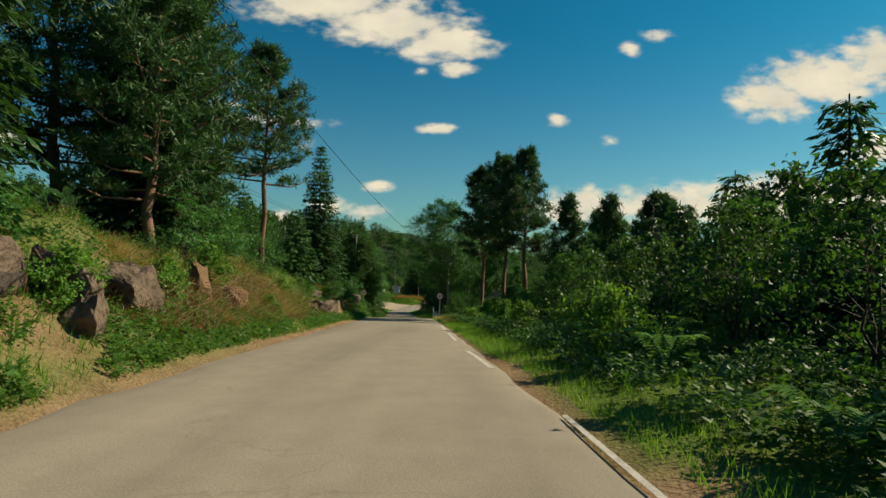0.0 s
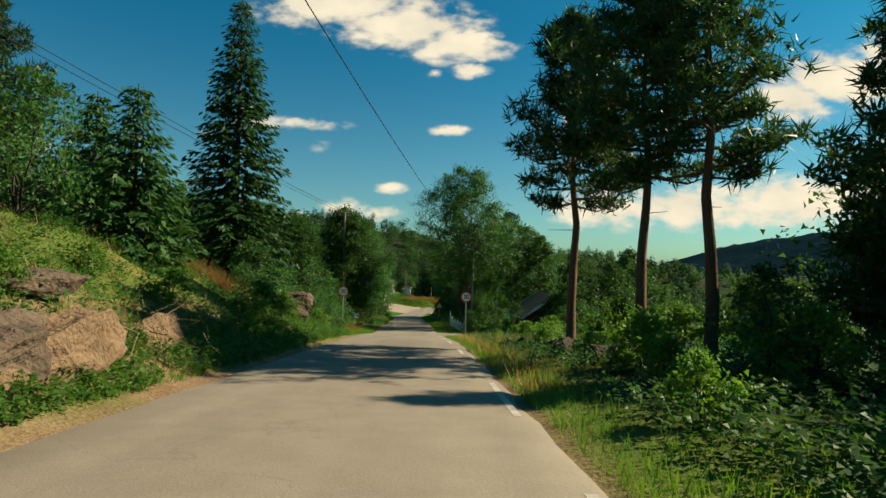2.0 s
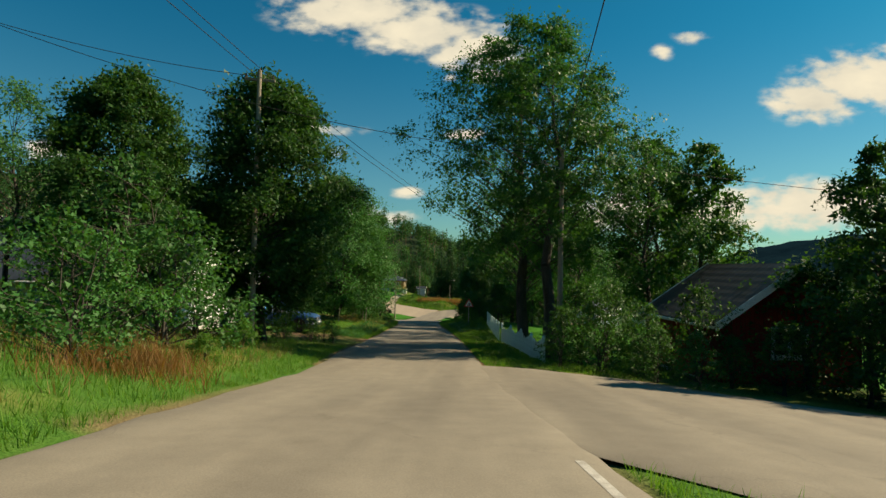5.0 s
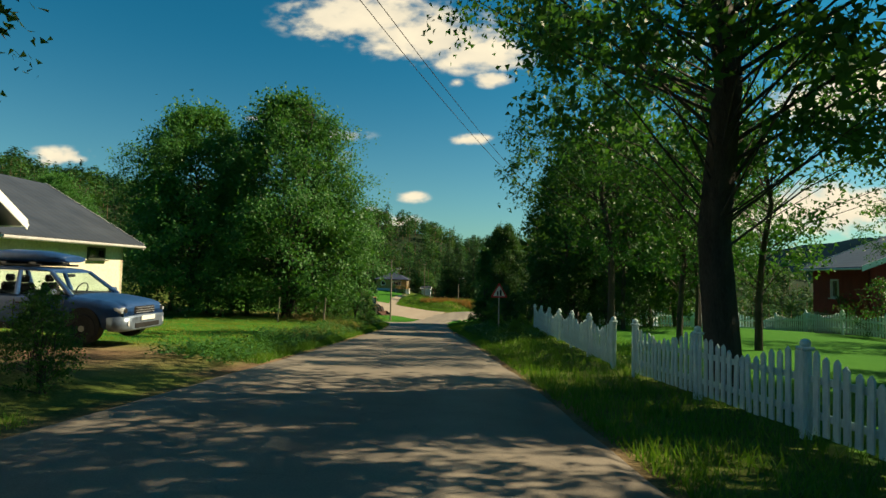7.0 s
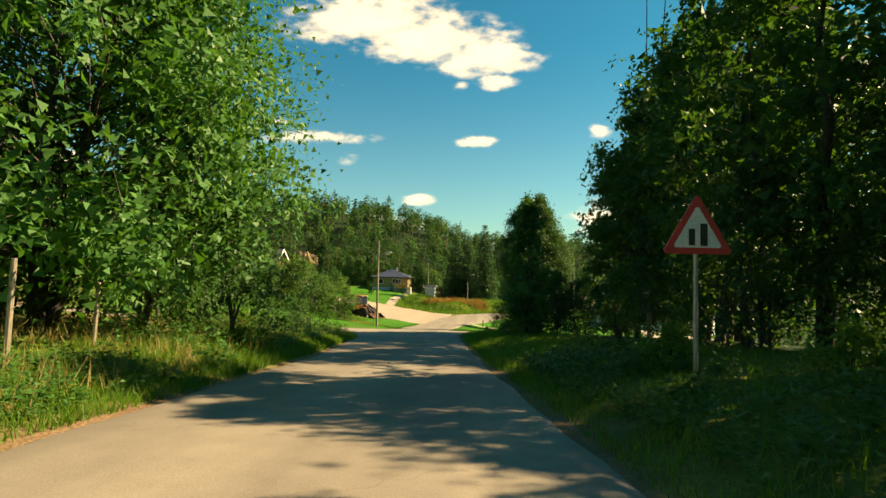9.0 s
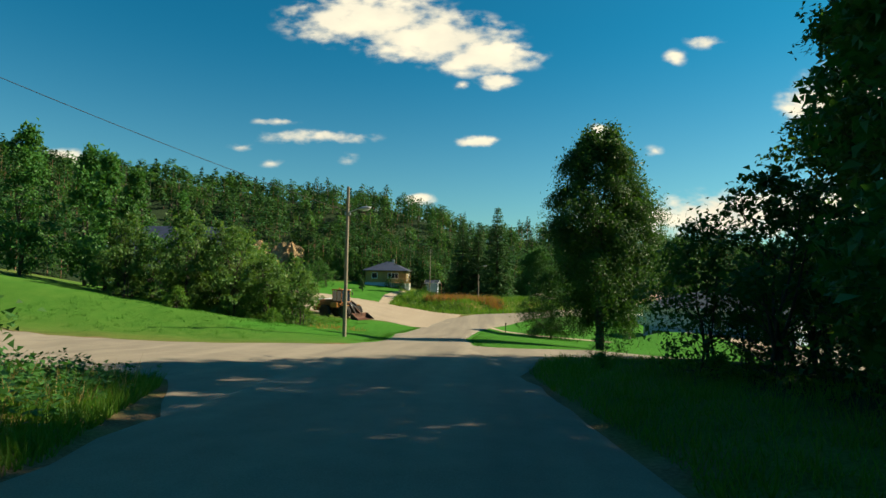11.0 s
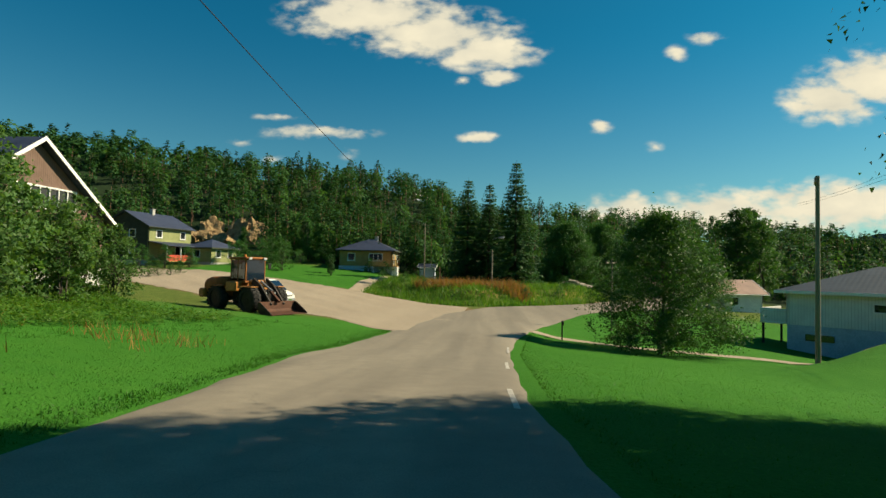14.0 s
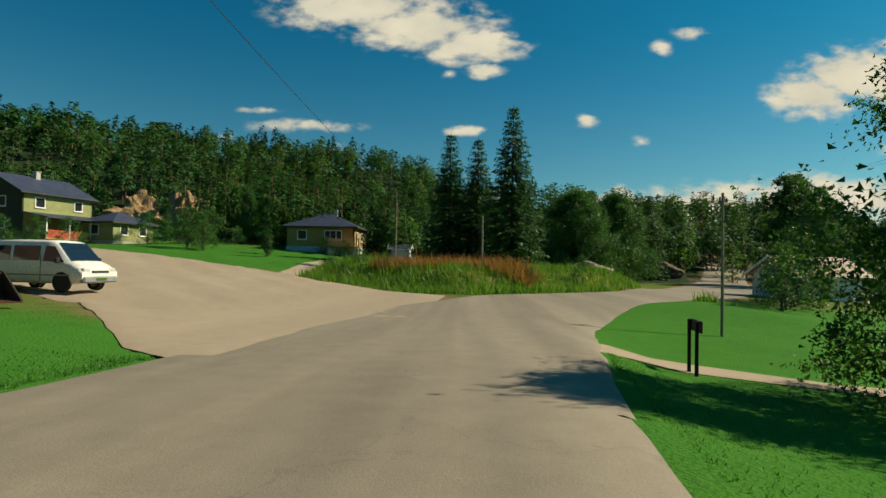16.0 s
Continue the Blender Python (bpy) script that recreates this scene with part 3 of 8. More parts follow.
def build_ground():
    gx, gy = axis_steps(-38, 16, 0.55, -2500, 2600), axis_steps(-10, 212, 0.7, -1200, 3200)
    X, Y = np.meshgrid(gx, gy)
    Z = land(X, Y)
    road = on_road(X, Y)
    for dx, dy in ((0.7, 0), (-0.7, 0), (0, 0.7), (0, -0.7)):
        road &= on_road(X + dx, Y + dy)
    Z = np.where(road, Z - 0.08, Z - 0.012)
    nx, ny = len(gx), len(gy)
    idx = np.arange(nx * ny).reshape(ny, nx)
    f = np.stack([idx[:-1, :-1], idx[:-1, 1:], idx[1:, 1:], idx[1:, :-1]], -1).reshape(-1, 4)
    me = bpy.data.meshes.new("ground")
    me.from_pydata(np.stack([X, Y, Z], -1).reshape(-1, 3).tolist(), [], f.tolist())
    me.materials.append(M["ground"])
    dl, dr = table(X_LEFT, Y) - X, X - table(X_RIGHT, Y)
    near = on_road(X, Y, 0.25)
    lawn = np.zeros_like(X)
    lawn = np.maximum(lawn, (dr > -0.8) * smooth(130, 133, Y) * (1 - smooth(192, 198, Y)) * (1 - smooth(26, 34, X)))
    lawn = np.maximum(lawn, (dl > -0.8) * smooth(132, 135, Y) * (1 - smooth(166, 170, Y)) * (1 - smooth(7, 10, dl)))
    lawn = np.maximum(lawn, (dl > 1.2) * smooth(78, 81, Y) * (1 - smooth(94, 99, Y)))
    lawn = np.maximum(lawn, (X > -0.2) * smooth(66, 70, Y) * (1 - smooth(96, 100, Y)) * (1 - smooth(30, 40, X)))
    lawn = np.maximum(lawn, smooth(200, 203, Y) * (1 - smooth(225, 229, Y)) * (X < -25.0) * (X > -50))
    lawn = np.maximum(lawn, 0.6 * (dr > 0) * smooth(44, 47, Y) * (1 - smooth(54, 57, Y)))
    lawn = np.maximum(lawn, 0.6 * (dl > 0) * smooth(46, 50, Y) * (1 - smooth(66, 70, Y)) * (1 - smooth(3, 6, dl)))
    lawn = np.maximum(lawn, 0.75 * (dl > 0) * smooth(128, 133, Y) * (1 - smooth(166, 170, Y)) * (1 - smooth(22, 30, dl)))
    dry = smooth(0.1, 0.7, wobble(X, Y, 0.5, 3)) * (dl > 1) * (Y < 66) * 0.8
    dry = np.maximum(dry, (X > -24) * (X < 3) * smooth(192, 196, Y) * (1 - smooth(212, 218, Y)) * smooth(-0.2, 0.6, wobble(X, Y, 0.35, 6)))
    dry = np.maximum(dry, (dl > 0.3) * smooth(96, 99, Y) * (1 - smooth(112, 115, Y)) * smooth(-0.4, 0.5, wobble(X, Y, 0.5, 2)))
    wood_and_shade = smooth(2.5, 4.5, dr) * (1 - smooth(44, 48, Y))
    # floor colour brought close to the road to paint the verge's deep shade
    wood_and_shade = np.maximum(wood_and_shade, smooth(0.7, 1.8, dr) * smooth(22, 26, Y) * (1 - smooth(34, 37, Y)))
    wood_and_shade = np.maximum(wood_and_shade, smooth(5, 9, dl) * (1 - smooth(66, 72, Y)))
    wood_and_shade = np.maximum(wood_and_shade, smooth(1.8, 3.5, dr) * smooth(96, 99, Y) * (1 - smooth(122, 125, Y)) * (X < 40))
    wood_and_shade = np.maximum(wood_and_shade, smooth(228, 236, Y))
    wood_and_shade = np.maximum(wood_and_shade, smooth(70, 80, -X))
    wood_and_shade = np.maximum(wood_and_shade, smooth(30, 42, X) * (1 - smooth(34, 44, X) * 0))
    soil = np.where(near & (lawn < 0.5), 0.0, 1.0)
    soil = np.minimum(soil, 1 - smooth(0.25, 0.6, dl) * (1 - smooth(1.6, 2.8, dl + 0.6 * wobble(X, Y, 1.7, 2))) * smooth(3, 6, Y) * (1 - smooth(42, 47, Y)) * smooth(-0.5, 0.1, wobble(X, Y, 0.9, 8)))
    for cx, cy, r in ((-11.5, 77.0, 2.2), (-5.3, 22.5, 2.0), (-5.0, 12.0, 2.6), (-5.6, 26.5, 1.6), (-6.0, 16.0, 1.6), (4.2, 43.0, 1.0)):
        soil = np.minimum(soil, np.clip((np.hypot(X - cx, Y - cy) + 0.5 * wobble(X, Y, 2, 7)) / r - 0.4, 0, 1))
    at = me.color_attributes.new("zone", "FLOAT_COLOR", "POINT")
    at.data.foreach_set("color", np.stack([lawn, dry, wood_and_shade, soil], -1).astype(np.float32).ravel())
    me.polygons.foreach_set("use_smooth", [True] * len(me.polygons))
    me.update()
    tagged(new("ground", me), "grassy sloping ground with lawns and woodland floor", "ground", kind="structure")


def build_strip(name, left, right, lift, mat, label, cols=10, step=0.9):
    n = max(8, int(max(np.hypot(*np.diff(np.array(left), axis=0).T).sum(), np.hypot(*np.diff(np.array(right), axis=0).T).sum()) / step))
    a, b = resample(left, n), resample(right, n)
    cols = max(cols, int(np.hypot(*(a - b).T).max() / 0.7))
    rim = 0.15 / float(np.median(np.hypot(*(a - b).T)))
    k = np.r_[0.0, np.linspace(rim, 1 - rim, cols), 1.0]
    cols += 2
    P = a[:, None] * (1 - k[None, :, None]) + b[:, None] * k[None, :, None]
    # frayed asphalt edge
    fr = 0.06 * wobble(P[..., 0], P[..., 1], 1.9, 2) + 0.04 * wobble(P[..., 0], P[..., 1], 6.0, 3)
    P[:, :2, 0] += fr[:, :1]
    P[:, -2:, 0] += fr[:, -1:]
    Z = land(P[..., 0], P[..., 1]) + lift + 0.012
    # the worn rim dips into the soil
    Z[:, 0], Z[:, -1] = land(P[:, 0, 0], P[:, 0, 1]) + 0.003, land(P[:, -1, 0], P[:, -1, 1]) + 0.003
    idx = np.arange(n * cols).reshape(n, cols)
    f = np.stack([idx[:-1, :-1], idx[:-1, 1:], idx[1:, 1:], idx[1:, :-1]], -1).reshape(-1, 4)
    me = raw(name, np.concatenate([P, Z[..., None]], -1).reshape(-1, 3).tolist(), f.tolist(), mat)
    if me.polygons[0].normal.z < 0:
        me.flip_normals()
    me.polygons.foreach_set("use_smooth", [True] * len(me.polygons))
    tagged(new(name, me), label, "road", kind="structure")


build_ground()
for row in STRIPS:
    if row[0] == "road":
        continue
    build_strip(*row, cols=44 if row[0] == "yard" else 16)
# the main road runs through the crossing in one piece
build_strip("road", [(float(table(X_LEFT, y)) if not 113 < y < 133 else float(np.interp(y, (113, 133), (-11.2, -13.3))), y) for y in ys],
            [(float(table(X_RIGHT, y)) if not 117 < y < 131 else float(np.interp(y, (117, 131), (-6.6, -8.4))), y) for y in ys],
            0.030, "asphalt", "worn sun-bleached grey asphalt country road")

# ---- plants ----
R = np.random.default_rng(7)


def unit(v):
    return v / np.maximum(np.linalg.norm(v, axis=-1, keepdims=True), 1e-9)


def leaf_quads(p, axis, normal, length, width, bend=0.25):
    """Pointed leaves at p: along axis, facing normal, folded a little along the middle."""
    axis = unit(axis)
    side = unit(np.cross(axis, normal))
    up = np.cross(side, axis)
    L, W = np.broadcast_to(length, len(p))[:, None], np.broadcast_to(width, len(p))[:, None]
    a = p - axis * L * 0.5
    b = p + side * W * 0.5 + up * W * bend
    c = p + axis * L * 0.5 - up * L * 0.12
    d = p - side * W * 0.5 + up * W * bend
    return np.stack([a, b, c, d], 1)


def leaf_tris(p, axis, normal, length, width):
    """Small leaves at p: one pointed, slightly skewed triangle each."""
    axis = unit(axis)
    side = unit(np.cross(axis, normal))
    L, W = np.broadcast_to(length, len(p))[:, None], np.broadcast_to(width, len(p))[:, None]
    return np.stack([p - axis * L * 0.5 + side * W * 0.40, p - axis * L * 0.12 - side * W * 0.62, p + axis * L * 0.5 + side * W * 0.22], 1)


def limb_mesh(name, segs, mat, sides=6):
    """Tapered limbs: rows of p0, p1, r0, r1."""
    V, F = [], []
    for p0, p1, r0, r1 in segs:
        p0, p1 = np.array(p0, float), np.array(p1, float)
        d = unit((p1 - p0)[None])[0]
        u = unit(np.cross(d, (0.31, 0.77, 0.55))[None])[0]
        w = np.cross(d, u)
        k = sides if r0 > 0.03 else 3
        o = len(V)
        for p, r in ((p0, r0), (p1, r1)):
            for i in range(k):
                a = 2 * math.pi * i / k
                V.append(tuple(p + r * (math.cos(a) * u + math.sin(a) * w)))
        for i in range(k):
            F.append((o + i, o + (i + 1) % k, o + k + (i + 1) % k, o + k + i))
    me = raw(name, V, F, mat)
    me.polygons.foreach_set("use_smooth", [True] * len(me.polygons))
    return me


def broadleaf(name, label, h, r, clear, clumps, per, leaf, mat="leaf", bark="bark", stems=1, shape="oval", droop=0.0, spread=0.30, seed=1, trunk_r=0.16, lobes=1.0, core=13):
    """A broad-leaved tree at the origin: trunk and limbs, and a crown of leaves in many clumps."""
    g = np.random.default_rng(seed)
    per, leaf = (per * 1.4, leaf * 0.77) if h > 4 else (per * 1.1, leaf * 0.83)
    tree = thing(name, label, "tree" if h > 3.2 else "bush")
    segs, P, A, N, C, CL = [], [], [], [], [], []
    tops = []
    for s in range(stems):
        a = g.uniform(0, 6.28)
        lean = (0.0 if stems == 1 else g.uniform(0.10, 0.26)) * h
        pts = [np.array((0.12 * math.cos(a) * (stems > 1), 0.12 * math.sin(a) * (stems > 1), -0.25))]
        for i in range(1, 7):
            f = i / 6
            q = np.array((math.cos(a) * lean * f ** 1.3, math.sin(a) * lean * f ** 1.3, 0.90 * h * f))
            q[:2] += g.normal(0, 0.018 * h, 2)
            pts.append(q)
        rr = trunk_r / math.sqrt(stems) * np.linspace(1.15, 0.10, 7)
        for i in range(6):
            segs.append((pts[i], pts[i + 1], rr[i], rr[i + 1]))
        tops.append(np.array(pts))
    low = 0.05 if h < 4 else 0.13 * h
    for c in range(clumps):
        u = g.beta(1.25, 1.15)
        if shape == "oval":
            prof = math.sin(math.pi * min(1, (u * 0.86 + 0.12))) ** 0.65
        elif shape == "cone":
            prof = max(0.08, (1 - u) ** 0.75) * min(1, 0.45 + u * 5)
        else:
            prof = max(0.1, (1 - u ** 2.2)) ** 0.6
        z = clear + u * (h - clear)
        a = g.uniform(0, 6.28)
        lobe = 1 + lobes * (0.20 * math.sin(2 * a + seed) + 0.15 * math.sin(3 * a + 2.2 * u * 3 + seed))
        d = r * prof * lobe * math.sqrt(g.uniform(0.22, 1.0))
        stem = tops[g.integers(stems)]
        base = np.array([np.interp(max(low, z - 0.45 * d - 0.05 * h), stem[:, 2], stem[:, i]) for i in (0, 1)] + [max(low, z - 0.45 * d - 0.05 * h)])
        ctr = np.array((d * math.cos(a), d * math.sin(a), z))
        mid = (base + ctr) / 2 + np.array((*g.normal(0, 0.09 * d, 2), 0.04 * d + g.normal(0, 0.05 * d)))
        rb = 0.008 + 0.0055 * d
        segs += [(base, mid, rb, rb * 0.6), (mid, ctr, rb * 0.6, 0.006)]
        k = int(per * g.uniform(0.55, 1.45))
        size = r * spread * g.uniform(0.6, 1.25) * (0.7 + 0.3 * prof)
        # twigs inside the clump, with leaves along them
        tw = max(5, k // 22)
        dirs = unit(g.normal(0, 1, (tw, 3)) + np.array((0, 0, 0.25 - droop)))
        for t in range(tw):
            tip = ctr + dirs[t] * size * g.uniform(0.5, 1.1) * np.array((1.1, 1.1, 0.8))
            f = g.uniform(0.25, 1.08, k // tw + 1)[:, None]
            q = ctr + (tip - ctr) * f + g.normal(0, size * 0.13, (len(f), 3))
            q[:, 2] -= droop * size * f[:, 0] ** 2
            P.append(q)
            A.append(unit(dirs[t][None] * 0.6 + g.normal(0, 0.7, (len(f), 3)) + np.array((0, 0, -0.25 - droop))))
            N.append(unit(g.normal(0, 0.42, (len(f), 3)) + np.array((0, 0, 0.65)) + 0.7 * unit(q - np.array((0, 0, clear + 0.4 * (h - clear))))))
            if g.uniform() < 0.25:
                segs.append((ctr, tip, 0.008, 0.003))
        # sprays of twigs and leaves packed deep inside the clump
        kc = int(core * (1.9 if h > 5 else 1.5))
        C.append(ctr * np.array((0.78, 0.78, 1)) + g.normal(0, size * 0.38, (kc, 3)))
        CL.append(np.minimum(np.full(kc, size) * g.uniform(0.35, 0.7, kc), leaf * g.uniform(1.2, 1.9, kc) * (1.2 if h > 5 else 1.0)))
    P, A, N = np.concatenate(P), np.concatenate(A), np.concatenate(N)
    L = leaf * g.uniform(0.7, 1.35, len(P))
    C, CL = np.concatenate(C), np.concatenate(CL)
    P, L = np.concatenate([P, C]), np.concatenate([L, CL])
    A, N = np.concatenate([A, g.normal(0, 1, C.shape)]), np.concatenate([N, unit(g.normal(0, 0.6, C.shape) + np.array((0, 0, 0.5)))])
    P[:, 2] = np.maximum(P[:, 2], 0.03)
    part("trunk", limb_mesh("trunk", segs, bark, 4 if h < 4 else 5), None, tree)
    part("crown", tris("crown", leaf_tris(P, A, N, L, L * 0.66), mat), None, tree)
    return tree


def pine(name, label, h, bare, r, branches, tufts, seed, trunk_r=0.17, needle=0.27, mat="needle_pine"):
    """A Scots pine: a bare reddish trunk, crooked limbs, and tufts of needles in plates."""
    g = np.random.default_rng(seed)
    tree = thing(name, label, "tree")
    pts = [np.array((0, 0, -0.3))]
    for i in range(1, 9):
        pts.append(np.array((g.normal(0, 0.006 * h), g.normal(0, 0.006 * h), h * 0.98 * i / 8)))
    pts = np.array(pts)
    rr = trunk_r * np.linspace(1.15, 0.15, 9)
    segs = [(pts[i], pts[i + 1], rr[i], rr[i + 1]) for i in range(8)]
    T = []
    for b in range(branches):
        u = (b + g.uniform(0, 1)) / branches
        z = h * (bare + (0.98 - bare) * u)
        a = b * 2.4 + g.uniform(-0.5, 0.5)
        prof = (0.55 + 0.45 * math.sin(math.pi * min(1, u * 0.9 + 0.22))) * (1 - 0.72 * u ** 2.5)
        ln = r * prof * g.uniform(0.6, 1.15)
        rise = g.uniform(-0.10, 0.25) + 0.55 * u
        p0 = np.array([np.interp(z, pts[:, 2], pts[:, i]) for i in (0, 1)] + [z])
        d = np.array((math.cos(a), math.sin(a), rise))
        p1 = p0 + d * ln * 0.55 + np.array((0, 0, -0.06 * ln))
        p2 = p0 + d * ln + np.array((0, 0, 0.10 * ln))
        rb = 0.018 + 0.014 * ln
        segs += [(p0, p1, rb, rb * 0.65), (p1, p2, rb * 0.65, 0.008)]
        for t in range(tufts):
            f = g.uniform(0.35, 1.05)
            side = np.array((-math.sin(a), math.cos(a), 0)) * g.normal(0, 0.26) * ln * (0.4 + 0.6 * f)
            c = p0 + (p2 - p0) * f + side + np.array((0, 0, g.normal(0.05, 0.09)))
            T.append(c)
            if t % 5 == 0:
                segs.append((p0 + (p2 - p0) * max(0.3, f - 0.25), c, 0.010, 0.005))
    for s in range(int(6 * bare)):
        z = h * g.uniform(0.6 * bare, bare)
        a = g.uniform(0, 6.28)
        ln = g.uniform(0.3, 0.9)
        p0 = np.array([np.interp(z, pts[:, 2], pts[:, i]) for i in (0, 1)] + [z])
        segs.append((p0, p0 + np.array((math.cos(a) * ln, math.sin(a) * ln, g.uniform(-0.1, 0.3))), 0.016, 0.005))
    T = np.array(T)
    k = 15
    d = unit(g.normal(0, 1, (len(T), k, 3)) + np.array((0, 0, 0.45)))
    s = unit(np.cross(d, g.normal(0, 1, (len(T), k, 3))))
    ln = needle * g.uniform(0.7, 1.3, (len(T), k, 1))
    base = T[:, None, :] + d * 0.02 + g.normal(0, 0.07, (len(T), k, 3))
    w = 0.052
    V = np.stack([base - s * w * 0.5, base + s * w * 0.5, base + d * ln], 2).reshape(-1, 3, 3)
    part("trunk", limb_mesh("trunk", segs, "bark_pine", 7), None, tree)
    part("crown", tris("crown", V, mat), None, tree)
    return tree


def spruce(name, label, h, r, whorls, seed, trunk_r=0.15, mat="needle_spruce"):
    """A spruce: whorls of drooping boughs set with hanging sprays."""
    g = np.random.default_rng(seed)
    tree = thing(name, label, "tree")
    segs = [((0, 0, -0.3), (0, 0, h * 0.5), trunk_r, trunk_r * 0.55), ((0, 0, h * 0.5), (0, 0, h), trunk_r * 0.55, 0.012)]
    P, A, N, L, W = [], [], [], [], []
    for i in range(whorls):
        u = (i + g.uniform(-0.3, 0.3)) / whorls
        z = h * (0.04 + 0.95 * u)
        k = int(7 + 4 * (1 - u))
        for b in range(k):
            a = 6.283 * (b + g.uniform(-0.35, 0.35)) / k + i * 0.7
            ln = r * (1 - u) ** 0.82 * g.uniform(0.72, 1.12) + 0.12
            d = np.array((math.cos(a), math.sin(a), 0.0))
            tipz = -0.34 * ln + 0.5 * ln * u
            p0 = np.array((0, 0, z))
            segs.append((p0, p0 + d * ln * 0.8 + np.array((0, 0, tipz * 0.8)), 0.010 + 0.008 * ln, 0.004))
            m = max(4, int(ln / 0.11))
            f = np.linspace(0.22, 1.0, m)[:, None] + g.uniform(-0.03, 0.03, (m, 1))
            q = p0 + d * ln * f + np.array((0, 0, 1)) * (tipz * f ** 1.2 + 0.10 * ln * np.maximum(f - 0.8, 0) * 3)
            sd = np.array((-math.sin(a), math.cos(a), 0))
            for sgn in (-1, 1, 0):
                ax = d * 0.75 + sd * sgn * 0.8 + np.array((0, 0, -0.28 if sgn else -0.55))
                P.append(q + unit(np.array([ax])) * 0.13 + g.normal(0, 0.03, q.shape))
                A.append(np.tile(ax, (m, 1)) + g.normal(0, 0.18, (m, 3)))
                N.append(np.tile((0, 0, 1.0), (m, 1)) + g.normal(0, 0.35, (m, 3)))
                L.append(np.full(m, 0.30) * g.uniform(0.7, 1.25, m) * (0.6 + 0.4 * min(1, ln)))
    P, A, N, L = np.concatenate(P), np.concatenate(A), np.concatenate(N), np.concatenate(L)
    part("trunk", limb_mesh("trunk", segs, "bark"), None, tree)
    part("crown", quads("crown", leaf_quads(P, A, N, L, L * 0.34, -0.2), mat), None, tree)
    return tree


def plant(ob, x, y, scale=1.0, turn=0.0, dz=0.0, tall=1.0):
    """Set a copy of a plant on the ground."""
    c = copy_thing(ob, pose(x, y, ground_z(x, y) + dz - 0.04, 0, 0, turn))
    c.scale = (scale, scale, scale * tall)
    return c


def first(ob, x, y, scale=1.0, turn=0.0, tall=1.0, dz=0.0):
    ob.matrix_basis = pose(x, y, ground_z(x, y) - 0.04 + dz, 0, 0, turn)
    ob.scale = (scale, scale, scale * tall)
    return ob

# single trees beside the road
pine_a = first(pine("pine_tree", "tall pine with a bare reddish trunk on the grassy bank", 10.8, 0.37, 2.9, 52, 24, 11, 0.14), -8.9, 27.2, 1.0, 40)
pine_b = first(pine("pine_tree", "slender dark pine with a bare trunk beside the road", 9.6, 0.42, 2.3, 42, 24, 12, 0.13), 2.55, 35.7)
pine_e = first(pine("pine_tree", "stout dark pine with a low wide crown beside the road", 9.8, 0.40, 2.0, 40, 22, 17, 0.14), 4.75, 31.8)
pine_c = first(pine("pine_tree", "broad dark pine clothed almost to the ground", 9.5, 0.15, 2.6, 54, 26, 13, 0.15), -9.3, 19.2, 1.05)
pine_d = first(pine("pine_tree", "young pine with upswept tips in the roadside thicket", 6.5, 0.10, 1.45, 46, 15, 14, 0.08), 6.4, 28.3)
spruce_a = first(spruce("spruce_tree", "tall dark green spruce with drooping boughs", 10.2, 2.2, 40, 21), -8.85, 39.4)
spruce_b = first(spruce("spruce_tree", "small dark spruce on the bank", 4.3, 1.4, 20, 22, 0.07), -8.8, 33.0)
# pine_c copies beyond x 11 are added, mostly unseen, to shade the verge
for src, x, y, s, t in ((pine_a, -12.5, 24.5, 0.95, 100), (pine_c, -12.2, 17.0, 1.1, 70), (pine_c, -11.8, 12.5, 1.0, 200), (pine_a, -16, 31, 0.9, 250), (pine_c, -12.0, 21.5, 1.0, 150), (pine_c, -8.4, 16.0, 0.95, 250),
                        (pine_b, 3.7, 33.0, 1.0, 90), (pine_d, 8.6, 30.5, 1.0, 50), (pine_d, 10.5, 33.0, 1.05, 130),
                        (spruce_b, 9.7, 13.2, 1.55, 300), (pine_c, 11.2, 9.8, 0.8, 210), (pine_c, 11.8, 30.5, 0.85, 60), (pine_c, 12.6, 34.4, 0.85, 320), (spruce_b, 7.6, 14.4, 1.1, 30), (spruce_b, 9.6, 17.2, 1.25, 140), (spruce_b, 8.4, 19.6, 1.15, 260), (spruce_b, 11.0, 19.6, 1.4, 80), (spruce_b, 6.6, 17.4, 0.9, 190), (spruce_b, 7.0, 22.6, 1.0, 310), (pine_d, 6.2, 20.5, 0.75, 10), (pine_d, 9.2, 22.5, 0.9, 80), (pine_d, 11.5, 26, 0.95, 220),
                        (spruce_a, -8.2, 7.8, 0.95, 60), (spruce_a, -11, 4, 1.05, 150), (spruce_b, -14.5, 40, 1.3, 190),
                        (pine_c, -17.5, 38, 0.9, 300), (pine_d, 13, 20, 1.0, 20), (pine_d, 14, 36, 0.9, 120), (spruce_a, -9.4, 17.6, 1.0, 30), (spruce_a, -10.6, 20.4, 1.1, 200)):
    plant(src, x, y, s, t)

ash = first(broadleaf("ash_tree", "tall green ash tree behind the garden fence", 16.3, 5.0, 3.8, 190, 160, 0.165, "leaf", "bark", 1, "oval", 0.1, 0.25, 31, 0.27), -0.05, 76.1, 1.0, 110)
tall_ash = first(broadleaf("ash_tree", "tall ash tree with a high crown behind the garden fence", 13.0, 3.2, 4.4, 110, 140, 0.15, "leaf", "bark", 1, "oval", 0.1, 0.26, 39, 0.26), 0.5, 71.4)
